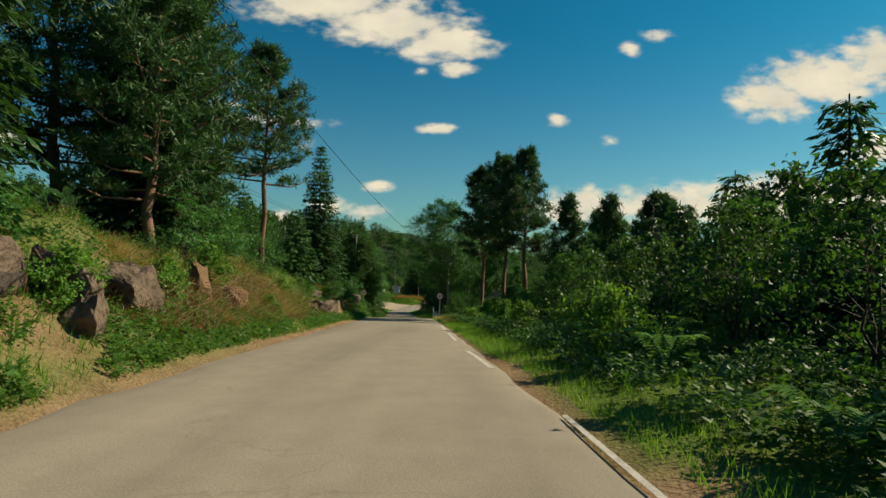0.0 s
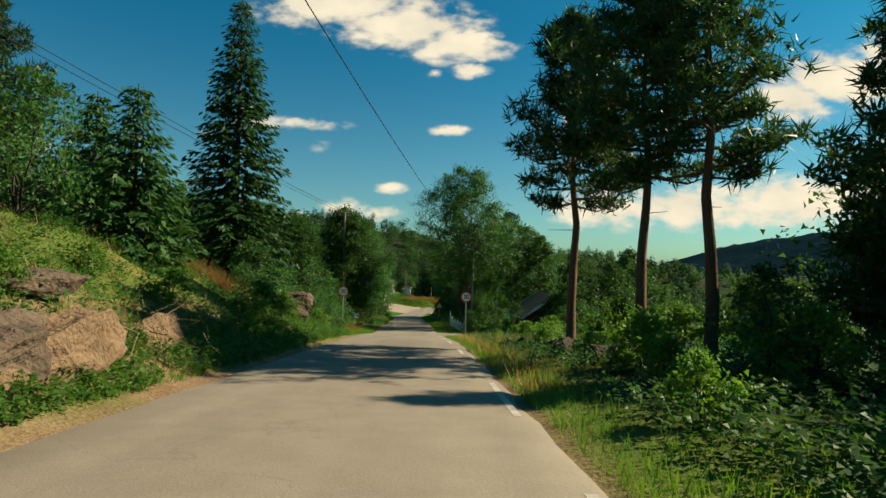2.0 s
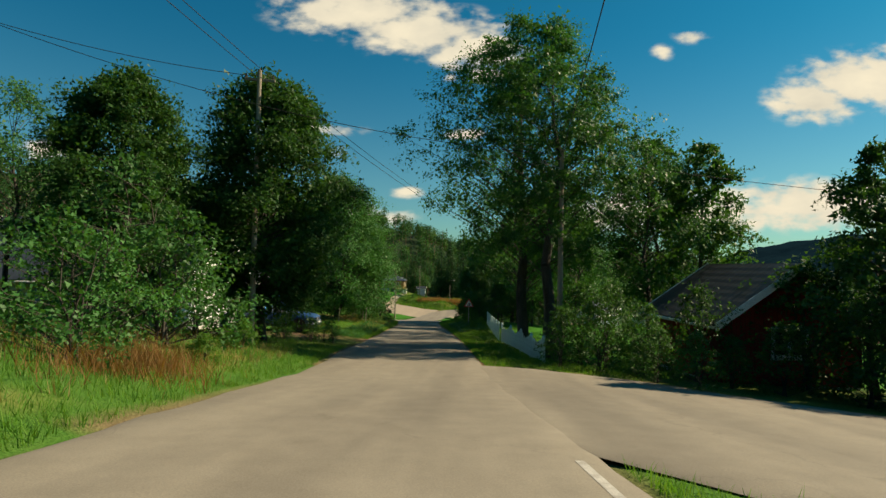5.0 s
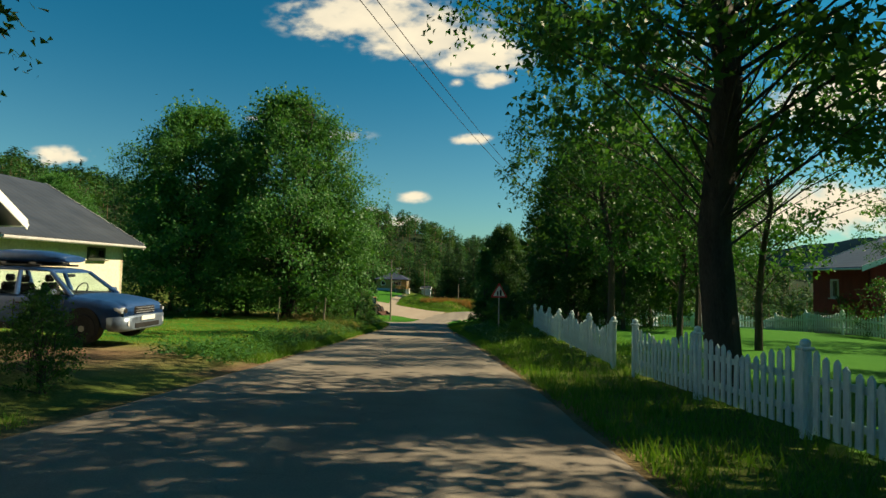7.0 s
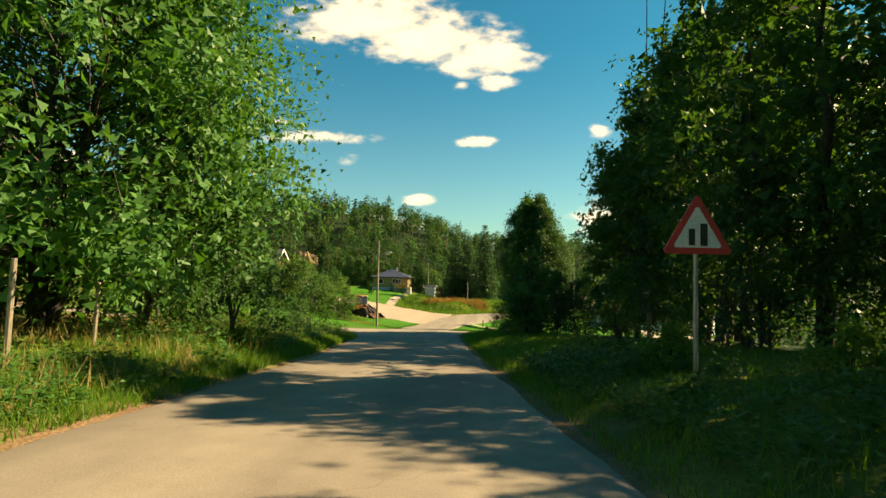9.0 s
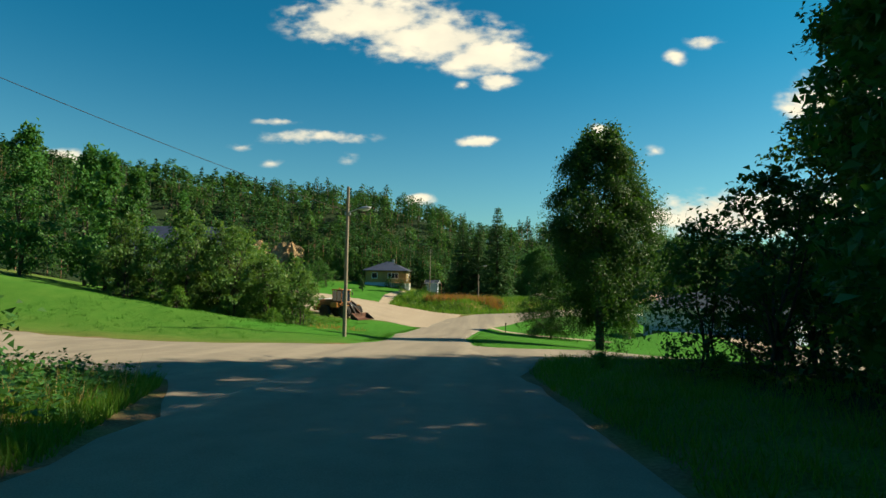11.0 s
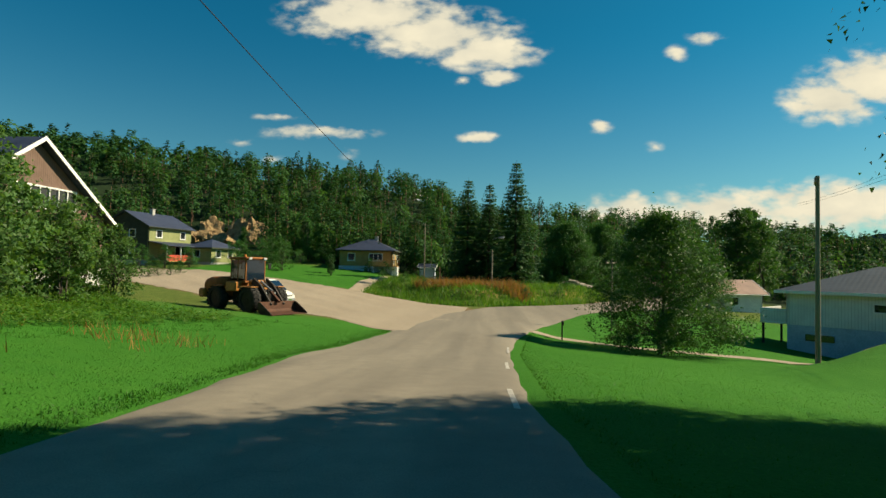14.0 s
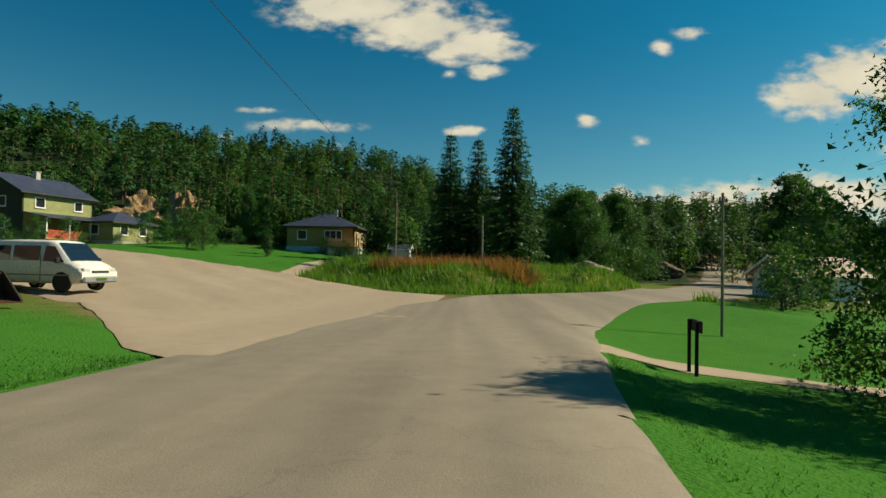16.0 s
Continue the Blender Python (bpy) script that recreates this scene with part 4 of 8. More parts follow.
dark_tree = first(broadleaf("broadleaf_tree", "dense dark tree hanging low over the verge", 12.5, 4.1, 1.6, 230, 130, 0.16, "leaf_dark", "bark", 1, "oval", 0.25, 0.28, 40, 0.18, 0.5, 62), -10.9, 69.9, 0.84)
birch = first(broadleaf("birch_tree", "tall weeping birch standing on the mown lawn", 14.0, 3.9, 1.6, 300, 150, 0.135, "leaf_birch", "bark", 1, "oval", 0.95, 0.25, 37, 0.26, 0.5, 74), -0.4, 143.5)
lawn_tree = first(broadleaf("broadleaf_tree", "rounded green broad-leaved tree on the lawn", 7.5, 3.5, 0.35, 210, 150, 0.125, "leaf_dark", "bark", 1, "dome", 0.2, 0.30, 33, 0.12), -0.9, 164.6, 0.9)
round_tree = first(broadleaf("broadleaf_tree", "large rounded broad-leaved tree behind a lawn", 12.8, 5.9, 0.7, 280, 130, 0.165, "leaf", "bark", 2, "dome", 0.1, 0.24, 34, 0.22, 0.7, 46), -15.3, 98.9)
tall_tree = first(broadleaf("broadleaf_tree", "tall shady roadside tree with dense foliage", 13.0, 3.1, 1.2, 95, 64, 0.26, "leaf_dark", "bark", 1, "oval", 0.15, 0.31, 35, 0.18), 0.9, 98.2, 0.74)
thin_tree = first(broadleaf("broadleaf_tree", "light airy broad-leaved tree behind the garden fence", 8.8, 3.2, 2.4, 60, 120, 0.14, "leaf", "bark", 1, "oval", 0.1, 0.30, 38, 0.10, 1.0, 3), 3.6, 82.5)
slim_tree = first(broadleaf("birch_tree", "slim young birch with a pale green crown", 6.6, 1.5, 0.3, 60, 75, 0.16, "leaf", "bark", 2, "cone", 0.25, 0.40, 36, 0.08), -3.4, 113.5)
# tall_tree copies at scale 1.4 are added to deepen the road shade
for src, x, y, s, t, k in ((round_tree, -20.8, 99.2, 0.95, 120, 1.0), (thin_tree, 0.9, 87.6, 1.3, 220, 1.0), (thin_tree, 5.4, 73.8, 1.15, 190, 1.0), (thin_tree, 7.6, 78.0, 1.1, 20, 1.0), (thin_tree, 1.9, 83.6, 0.85, 300, 1.05), (thin_tree, 1.8, 89.4, 0.9, 30, 1.1), (tall_tree, 3.0, 96.8, 0.68, 130, 1.0), (tall_tree, 3.5, 91.5, 0.5, 40, 1.0), (thin_tree, 5.0, 90.4, 0.8, 240, 1.0), (tall_tree, 4.2, 94.6, 0.55, 80, 1.0), (thin_tree, 6.6, 92.4, 0.85, 300, 1.0), (tall_tree, 5.2, 93.3, 0.6, 160, 1.0), (thin_tree, 7.5, 96.5, 1.1, 130, 1.1),
                           (tall_tree, 2.2, 104.0, 0.95, 20, 1.0), (tall_tree, 4.6, 99, 0.78, 90, 1.0), (tall_tree, 3.4, 108.8, 0.95, 200, 1.0), (tall_tree, 4.6, 113.6, 1.0, 140, 1.0),
                           (tall_tree, 4.9, 119.6, 1.0, 30, 1.0), (tall_tree, 4.3, 125.4, 0.98, 110, 1.0), (tall_tree, 7.4, 125.6, 1.0, 200, 1.0), (tall_tree, 9.0, 124.5, 1.0, 250, 1.0), (tall_tree, 2.6, 116.8, 0.9, 75, 1.0), (tall_tree, 3.0, 122.4, 0.85, 165, 1.0), (tall_tree, 7.6, 117.0, 1.05, 285, 1.0), (tall_tree, 6.4, 122.4, 1.4, 100, 1.0), (tall_tree, 8.2, 115.4, 1.4, 10, 1.0), (tall_tree, 6.6, 125.4, 1.4, 310, 1.0), (tall_tree, 5.5, 106, 1.0, 230, 1.0),
                           (dark_tree, -14.4, 66.0, 0.66, 260, 1.0), (tall_tree, -16.5, 71, 0.72, 10, 0.85), (tall_tree, 7.2, 72.8, 0.72, 330, 1.0), (tall_tree, 6.4, 76.6, 0.8, 70, 1.0), (thin_tree, -20.5, 68.5, 0.95, 80, 1.0),
                           (thin_tree, -21, 60, 0.9, 40, 1.0), (thin_tree, -27, 56, 1.1, 200, 1.0), (thin_tree, -28, 66, 1.1, 310, 1.0), (round_tree, -33, 103, 0.6, 70, 1.0),
                           (thin_tree, 11.5, 86, 0.7, 60, 1.0), (tall_tree, 8.8, 64.6, 0.55, 90, 1.0), (tall_tree, 13.6, 66, 0.62, 200, 1.0), (tall_tree, 11.2, 62.6, 0.5, 20, 1.0),
                           (tall_tree, 32.0, 231.5, 1.15, 40, 1.0), (tall_tree, 36.5, 236.0, 1.2, 170, 1.0), (tall_tree, 33.5, 226.5, 1.0, 290, 1.0), (tall_tree, 34.5, 233.5, 1.2, 290, 1.0), (round_tree, 4.0, 229.0, 0.92, 30, 1.0), (round_tree, 10.5, 234.5, 0.9, 200, 1.05),
                           (slim_tree, -18.5, 51, 0.8, 40, 1.0), (slim_tree, -40.2, 231.0, 1.15, 200, 1.0), (slim_tree, -37.6, 230.4, 1.05, 20, 1.0), (slim_tree, -33.0, 143.0, 1.4, 10, 1.05), (slim_tree, -30.4, 142.0, 1.2, 10, 1.1), (slim_tree, -36, 145.2, 1.5, 70, 1.05), (slim_tree, -38, 142, 1.5, 100, 1.05), (slim_tree, -28.6, 144.4, 1.1, 200, 1.1)):
    plant(src, x, y, s, t, 0, k)

juniper = first(broadleaf("juniper_bush", "dark columnar juniper on the lawn", 3.1, 0.55, 0.05, 60, 60, 0.09, "needle_spruce", "bark", 3, "oval", 0.0, 0.5, 48, 0.05, 0.2), -31.1, 213.6)
# bushes
bush_a = first(broadleaf("bush", "leafy green roadside bush", 2.6, 1.35, 0.1, 40, 62, 0.095, "leaf", "bark", 4, "dome", 0.1, 0.42, 41, 0.06, 1.0, 8), -7.2, 44.2)
bush_b = first(broadleaf("bush", "dense dark thicket bush", 3.4, 1.6, 0.1, 40, 62, 0.12, "leaf_dark", "bark", 4, "dome", 0.1, 0.40, 42, 0.07, 1.0, 8), 5.2, 13.0, 0.65)
bush_c = first(broadleaf("bush", "upright willow bush with pale leaves", 3.3, 1.15, 0.1, 44, 60, 0.12, "leaf_willow", "bark", 5, "oval", 0.0, 0.42, 43, 0.06), -20.2, 143.6, 1.3)
bush_d = first(broadleaf("bush", "low bright green shrub on the verge", 1.05, 0.75, 0.05, 30, 42, 0.085, "leaf_bright", "bark", 4, "dome", 0.0, 0.45, 44, 0.03), 2.9, 9.0)


def scatter(src, rows):
    for x, y, s in rows:
        plant(src, x, y, s, float(R.uniform(0, 360)), 0, float(R.uniform(0.85, 1.15)))


# Eight bushes near y 100, x below -11, are added to imitate crown shade.
scatter(bush_b, ((4.3, 65.8, .75), (7.8, 27.4, 1.5), (9.0, 30.4, 1.6), (9.8, 32.2, 1.6), (7.2, 25.4, 1.2), (8.6, 28.8, 1.6), (5.0, 9, .72), (4.9, 18.5, .75), (7.6, 12, 1.05), (5.6, 22.5, .7), (6.6, 5, .85), (8.5, 25.5, .95), (10.5, 11.5, 1.15), (11, 21, 1.05), (8.4, 8.5, 1.1), 
                 (6.8, 33.5, .7), (8.5, 37, .9), (7.0, 41, .8), (11, 39, 1.1), (12.5, 31, 1.2), (14, 24, 1.3), (13.5, 16, 1.3), (10, 7, 1.1),
                 (9.2, 45.6, .5), (2.2, 68.5, .8), (3.6, 67.6, .45), (1.5, 66.8, .75),
                 (-0.2, 106.5, .9), (-3.2, 113, .7), (-0.5, 117.5, .8), (2.5, 121, .7), (-0.8, 121.0, .7), (4.5, 118, 1.0), (-2.6, 119.2, .62), (0.8, 124.2, .75), (-4.6, 122.6, .3), (-1.6, 116.2, .8), (2.8, 126.2, .8), (-9.0, 73.3, .30), (-9.8, 72.6, .36), (-9.6, 74.0, .32), (-10.8, 72.0, .38), (-11.2, 73.4, .36), (-12.2, 72.4, .40), (-10.4, 74.8, .30), (-13.6, 73.4, .42), (-12.2, 74.9, .32), (2.6, 64.4, .42), (3.2, 63.0, .45), (2.6, 66.0, .42), (0.8, 95.6, .7), (2.8, 91.0, .75), (3.2, 93.2, .85), (2.3, 94.4, .7), (2.2, 89.2, .6), (-0.3, 98.0, .9), (1.2, 96.6, .9), (0.2, 100.8, 1.1), (2.5, 98.5, .9), (-12.6, 98.6, 1.0), (-15.2, 99.0, 1.1), (-17.6, 99.4, 1.2), (-19.8, 99.0, 1.2), (-11.2, 99.6, .9), (-22.4, 99.4, 1.2), (-14.0, 101.0, 1.3), (-18.6, 101.6, 1.3), (-46.0, 191.6, .42), (-44.8, 192.6, .45), (-44.9, 194.4, .42), (-44.2, 195.8, .40), (-45.4, 199.8, .36), (-40.4, 214.8, 1.15), (-38.6, 214.4, 1.2), (-51.4, 229.4, .85), (-53.4, 229.0, .8), (-27.8, 224.2, .62), (9.0, 190.0, 1.0), (10.6, 192.6, 1.2), (12.6, 195.2, 1.35), (14.2, 197.8, 1.4), (16.2, 199.2, 1.3), (0.4, 67.5, .6), (1.4, 69.2, .85), (3.0, 67.0, .6), (4.7, 64.4, .4), (5.7, 63.6, .62), (6.9, 62.2, .8), (8.2, 60.6, 1.1), (9.3, 58.8, 1.1), (8.4, 63.4, 1.4), (9.9, 61.8, 1.5), (11.5, 60.2, 1.5), (7.4, 65.6, 1.3), (13.2, 58.6, 1.5), (12.4, 63.5, 1.5), (-1.3, 119.4, 1.0), (0.9, 122.6, 1.0), (-2.8, 117.8, 1.1), (-3.4, 119.2, .85), (4.4, 5.6, .65), (3.9, 3.6, .5),  (3.7, 14, .55), (3.9, 17.5, .6), (3.7, 20.5, .55), (4.1, 24, .6), (3.7, 11, .6), (3.4, 27, .5), (4.2, 8, .6), (-2.8, 98.5, .45)))
scatter(bush_a, ((-10.8, 62.4, 1.5), (-12.6, 63.6, 1.7), (-11.8, 66.2, 1.3), (-12.4, 34.4, 1.5), (-10.6, 31.6, 1.2), (-13.4, 31.5, 1.6), (-11.6, 27.6, 1.3), (-6.9, 35.5, .55), (-6.4, 44.7, .5), (-6.7, 43.4, .55), (-7.6, 38.0, .7), (-7.8, 46.5, .5), (-9.6, 45.5, .75), (-10.4, 48.8, 1.05), (-11.5, 53, 1.1), (-9.6, 57.5, 1.0), (-11.3, 60, 1.2), (-12.8, 57, 1.3),
                 (-14, 50, 1.2), (-7.4, 8, .8), (-6.6, 14.2, .7), (-7.6, 18.2, .8), (-8.2, 4, .9), (-6.2, 3.5, .6), (-7.9, 24, .6), (-11.5, 30.5, 1.0), (-13, 44.5, 1.2), (-16, 46, 1.4),
                 (-11.5, 38.5, 1.0), (-14.6, 35.5, 1.2), (5.6, 47.3, .9), (4.8, 44.3, .75), (6.8, 45.0, .95), (3.4, 40.5, .5), (7.5, 49.5, .8), (13, 53, 1.2), (15, 57, 1.4), (12.5, 57.5, 1.1),
                 (-13.3, 112, .9), (-15, 110, 1.0), (-14.8, 106, .9), (-17.5, 108, 1.1), (-13.4, 102.5, .8), (-11.8, 105.8, .5), (12, 90, .8), (15, 96, 1.0)))
scatter(bush_c, ((-23.0, 140.5, 1.5), (-24.8, 142.6, 1.6), (-21.0, 141.0, 1.25), (-24.4, 144, 1.6), (-19.2, 142.2, 1.15), (-26, 140.5, 1.6), (-21.8, 142, 1.35), (-29.0, 139.4, 1.3), (-23.6, 146.8, 1.5), (-25.6, 146.2, 1.6), (-22.4, 144.8, 1.3),
                 (-27, 143, 1.4), (-30, 140, 1.3), (-24.8, 149.4, 1.5), (-26.6, 150.2, 1.7), (-25.4, 152.6, 1.5), (-28.0, 152.4, 1.8), (-27.2, 155.0, 1.65), (-29.8, 155.4, 1.9), (-28.4, 157.8, 1.5), (-27.2, 158.8, 1.25), (-31.2, 158.0, 1.6),
                 (-26.8, 161.4, 1.1), (-28.2, 160.8, 1.35), (-30.0, 160.6, 1.4), (-29.4, 163.0, 1.05), (-31.4, 163.4, 1.15), (-32.4, 161.0, 1.35), (-33.2, 155.0, 1.6), (-32, 147, 1.5), (-31, 151.5, 1.7), (-31.4, 167.6, .6)))
scatter(bush_d, ((2.4, 29.0, .9), (3.0, 33.0, 1.0), (1.6, 34.2, .6), (2.6, 39.5, .9), (4.8, 33.4, 1.1), (5.0, 39.8, 1.0), (1.4, 24.6, .55), (3.4, 21.4, 1.0), (2.0, 19.0, .6), (3.9, 15.8, 1.1), (6.2, 42.5, 1.0), (2.2, 42.2, .7), (3.4, 12, 1.0), (2.3, 15.3, .8), (3.0, 19.5, 1.0), (2.6, 23.0, .8), (3.6, 26.5, .9), (2.0, 27, .6), (3.2, 31.2, .8), (1.9, 31, .5), (4.2, 36.4, 1.0), (2.2, 37.6, .7), (3.9, 39, .8),
                 (5.5, 31, 1.0), (5.2, 37.5, 1.0), (2.9, 46.2, .7), (2.3, 45.3, .8), (2.9, 44.3, .9), (1.0, 44.2, .45), (3.5, 45.5, .9), (1.9, 44.6, .6), (1.3, 45.9, .5), (3.9, 46.9, .8), (5.4, 26.2, 1.0), (4.3, 24.2, .8),
                 (-5.9, 20.2, .6), (-5.2, 31.8, .7), (-5.7, 33.3, 1.0), (-6.3, 37, .7), (-5.3, 10.5, .7), (-4.9, 7.2, .7), (-4.7, 15, .5), (-5.6, 13.2, .9), (-6.5, 30.5, .7), (-8.1, 43, .7),
                 (-6.9, 48.7, .6), (-8.8, 52.3, .7), (-4.7, 4.2, .8), (-6.0, 40.5, .6), (-6.3, 26, .5), (-7.6, 29.6, .5), (-9.8, 54.5, .7), (-8.7, 60.5, .6), (-9.5, 64.5, .7),
                 (-1.9, 93.0, .6), (-2.9, 95.2, .6), (-2.5, 88.0, .45), (-10.7, 99, .5), (-11.8, 101.5, .6), (-3.8, 117.6, .5), (-5.2, 120.2, .35), (-19.8, 138.8, .8), (-24.8, 137.6, 1.0), (-4.4, 111, .6)))


# ---- far woods: one mass of small clumps ----
def forest():
    V, TR = ([], [], []), []
    g = np.random.default_rng(3)
    spots = []
    while len(spots) < 2050:
        x, y = g.uniform(-195, 120), g.uniform(60, 345)
        back = max(float(smooth(236, 335, y)), float(smooth(78, 180, -x)))
        if back < 0.012 or (y < 150 and x > -95):
            continue
        if -80 < x < -49 and 222 < y < 252 and g.uniform() < 0.92:
            continue
        spots.append((x, y, g.uniform(6.0, 10.5), 0))
    for _ in range(420):
        x, y = g.uniform(-62, 32), g.uniform(231, 262)
        if -80 < x < -48 and 222 < y < 252 or (x > 12 and y < 215 + x * 1.05 + 10):
            continue
        spots.append((x, y, g.uniform(6.5, 11), 0))
    for _ in range(420):
        x, y = g.uniform(38, 190), g.uniform(-10, 330)
        spots.append((x, y, g.uniform(6, 10), 0))
    for _ in range(230):
        x, y = g.uniform(18, 80), g.uniform(36, 190)
        if x < 30 and 70 < y < 185 or (100 < y and x < 12 + 0.55 * (y - 120) and x > 8):
            continue
        spots.append((x, y, g.uniform(5, 8.5), 0))
    for _ in range(520):
        x, y = g.uniform(75, 330), g.uniform(60, 430)
        spots.append((x, y, g.uniform(6, 10), 0))
    for _ in range(60):
        x, y = g.uniform(16, 40), g.uniform(-20, 50)
        spots.append((x, y, g.uniform(3.5, 5.5), 0))
    for _ in range(70):
        x, y = g.uniform(-62, -30), g.uniform(15, 130)
        if 78 < y < 102 and x > -45 or 112 < y < 138:
            continue
        spots.append((x, y, g.uniform(6, 10), 0))
    S = np.array(spots)
    Zs = land(S[:, 0], S[:, 1])
    for (x, y, h, _), z in zip(spots, Zs):
        kind = g.uniform()
        far = math.hypot(x + 8, y - 150)
        k = 330 if far < 105 else 160 if far < 190 else 70
        size = 0.34 if far < 105 else 0.54 if far < 190 else 0.92
        u = g.uniform(0, 1, k)
        a = g.uniform(0, 6.28, k)
        if kind < 0.26:      # spruce
            rad = 0.24 * h * (1 - u) ** 0.9 * np.sqrt(g.uniform(0.3, 1, k))
            zz = h * (0.03 + 1.0 * u)
        elif kind < 0.66:     # pine
            rad = 0.25 * h * np.sqrt(1.02 - np.abs(2 * u - 0.75) ** 2.2 / 1.65) * np.sqrt(g.uniform(0.15, 1, k)) * (1 + 0.30 * np.sin(3 * a + 9 * u))
            zz = h * (0.36 + 0.58 * u)
        else:                # broad-leaved
            rad = 0.31 * h * np.sin(np.pi * np.clip(u * 0.9 + 0.08, 0, 1)) ** 0.6 * np.sqrt(g.uniform(0.2, 1, k)) * (1 + 0.25 * np.sin(2 * a + 7 * u))
            zz = h * (0.05 + 0.72 * u)
        c = np.stack([x + rad * np.cos(a), y + rad * np.sin(a), z - 0.3 + zz], -1)
        # sprays lie roughly along the outside of the crown
        out_ = unit(c - np.array((x, y, z + 0.35 * h)) + g.normal(0, 0.10 * h, (k, 3)))
        d1 = unit(np.cross(out_, g.normal(0, 1, (k, 3))))
        d2 = np.cross(out_, d1)
        s = size * g.uniform(0.6, 1.4, (k, 1))
        V[0 if kind < 0.26 else 1 if kind < 0.66 else 2].append(np.stack([c - d1 * s * 0.6, c + d1 * s * 0.6, c + d2 * s], 1))
        if far < 200:
            TR.append(((x, y, z - 0.5), (x, y, z + h * 0.85), 0.13, 0.03))
    woods = thing("far_woods", "mixed pine, spruce and birch forest covering the ridge", "forest", kind="stuff")
    for nm, v, mt in zip(("spruce_crowns", "pine_crowns", "broadleaf_crowns"), V, ("forest_spruce", "forest_pine", "forest")):
        part(nm, tris(nm, np.concatenate(v), mt), None, woods)
    part("trunks", limb_mesh("trunks", TR, "bark_pine", 4), None, woods)


forest()
for x, y, s, t in ((-5.2, 216, 1.78, 0), (-12.2, 222, 1.72, 80), (-8.9, 221, 1.62, 160), (18, 243, 1.3, 200), (6.5, 232, 1.25, 20)):
    plant(spruce_a, x, y, s, t)


# ---- grass ----
def grass(name, label, n, where, height, width, mat, seed, lean=0.35):
    """Blades of grass over a stretch given by where(g, n) -> x, y, size."""
    g = np.random.default_rng(seed)
    x, y, s = where(g, n)
    keep = ~on_road(x, y, 0.10)
    x, y, s = x[keep], y[keep], s[keep]
    z = land(x, y) - 0.02
    h = height * s * g.uniform(0.5, 1.3, len(x))
    a = g.uniform(0, 6.28, len(x))
    w = width * g.uniform(0.6, 1.4, len(x)) * np.sqrt(s)
    base = np.stack([x, y, z], -1)
    side = np.stack([np.cos(a), np.sin(a), np.zeros_like(a)], -1) * w[:, None] * 0.5
    tip = base + np.stack([g.normal(0, lean, len(x)) * h, g.normal(0, lean, len(x)) * h, h], -1)
    ob = part(name, tris(name, np.stack([base - side, base + side, tip], 1), mat))
    tagged(ob, label, "grass", kind="stuff")


def along(y0, y1, side, near, far, power=1.6, tuft=0.10):
    """Tufts beside one edge of the road, denser near it."""
    def where(g, n):
        k = n // 9
        y = g.uniform(y0, y1, k)
        d = near + (far - near) * g.uniform(0, 1, k) ** power
        x = table(X_LEFT, y) - d if side < 0 else table(X_RIGHT, y) + d
        s = g.uniform(0.6, 1.5, k)
        if side > 0:
            s = np.where((y > 24) & (y < 36) & (d > 0.9), 0.4 * s, s)    # thin grass where the ground is painted dark for shade
        x, y, s = np.repeat(x, 9), np.repeat(y, 9), np.repeat(s, 9)
        return x + g.normal(0, tuft, len(x)), y + g.normal(0, tuft, len(x)), s
    return where


grass("verge_grass", "long mixed grass on the bank", 95000, along(-4, 72, -1, 0.1, 7), 0.13, 0.012, "grass", 51)
grass("verge_grass", "rough green grass along the road edge", 95000, along(-4, 62, 1, 0.05, 5), 0.11, 0.010, "grass", 52)
grass("verge_grass", "long shaded grass under the fence and trees", 70000, along(64, 124, 1, 0.1, 4.5), 0.13, 0.014, "grass", 53)
grass("verge_grass", "tall verge grass beside the lawn", 34000, along(96, 117, -1, 0.1, 3.0), 0.17, 0.016, "grass", 54)
grass("verge_grass", "uneven verge grass at the edge of a mown lawn", 20000, along(78, 96, -1, 0.1, 1.9), 0.14, 0.014, "grass", 75)
grass("lawn_grass", "short sunlit lawn grass beside the drive", 34000, along(79, 97, -1, 1.6, 9.5, 1.0, 0.25), 0.04, 0.018, "lawn_dry", 76, 0.7)
grass("verge_grass", "unmown grass in front of the willow bushes", 34000, along(131, 163, -1, 5.0, 17, 1.0), 0.08, 0.014, "lawn_blade", 55)
grass("lawn_edge_grass", "short uneven grass fringe along the tarmac", 9000, along(132, 164, -1, 0.02, 0.6, 1.6), 0.045, 0.02, "lawn_blade", 56)
grass("lawn_edge_grass", "short uneven grass fringe along the tarmac", 7000, along(133, 175, 1, 0.02, 0.4, 1.6), 0.04, 0.02, "lawn_blade", 57)
grass("dry_grass", "straw-coloured dry grass tufts", 15000, along(4, 66, -1, 1.0, 7, 1.0), 0.26, 0.014, "dry", 58)
grass("dry_grass", "straw-coloured dry grass tufts", 6000, along(96, 116, -1, 0.6, 5, 1.0), 0.30, 0.016, "dry", 59)
grass("dry_grass", "straw-coloured dry grass tufts", 1500, along(84, 96, -1, 0.5, 2.0, 1.0), 0.28, 0.014, "dry", 77)
grass("dry_grass", "straw-coloured dry grass tufts", 8000, along(27, 48, 1, 0.3, 4, 1.2), 0.22, 0.018, "dry", 60)


def litter_spots(g, n):
    y = g.uniform(8.0, 21.5, n)
    x = table(X_LEFT, y) - g.uniform(0.55, 2.6, n)
    k = wobble(x, y, 1.3, 5) > -0.45
    return x[k], y[k], g.uniform(0.5, 1.4, int(k.sum()))


grass("dead_straw", "flattened rust-brown dead straw and leaves on the cut bank", 34000, litter_spots, 0.15, 0.028, "litter", 63, 1.1)


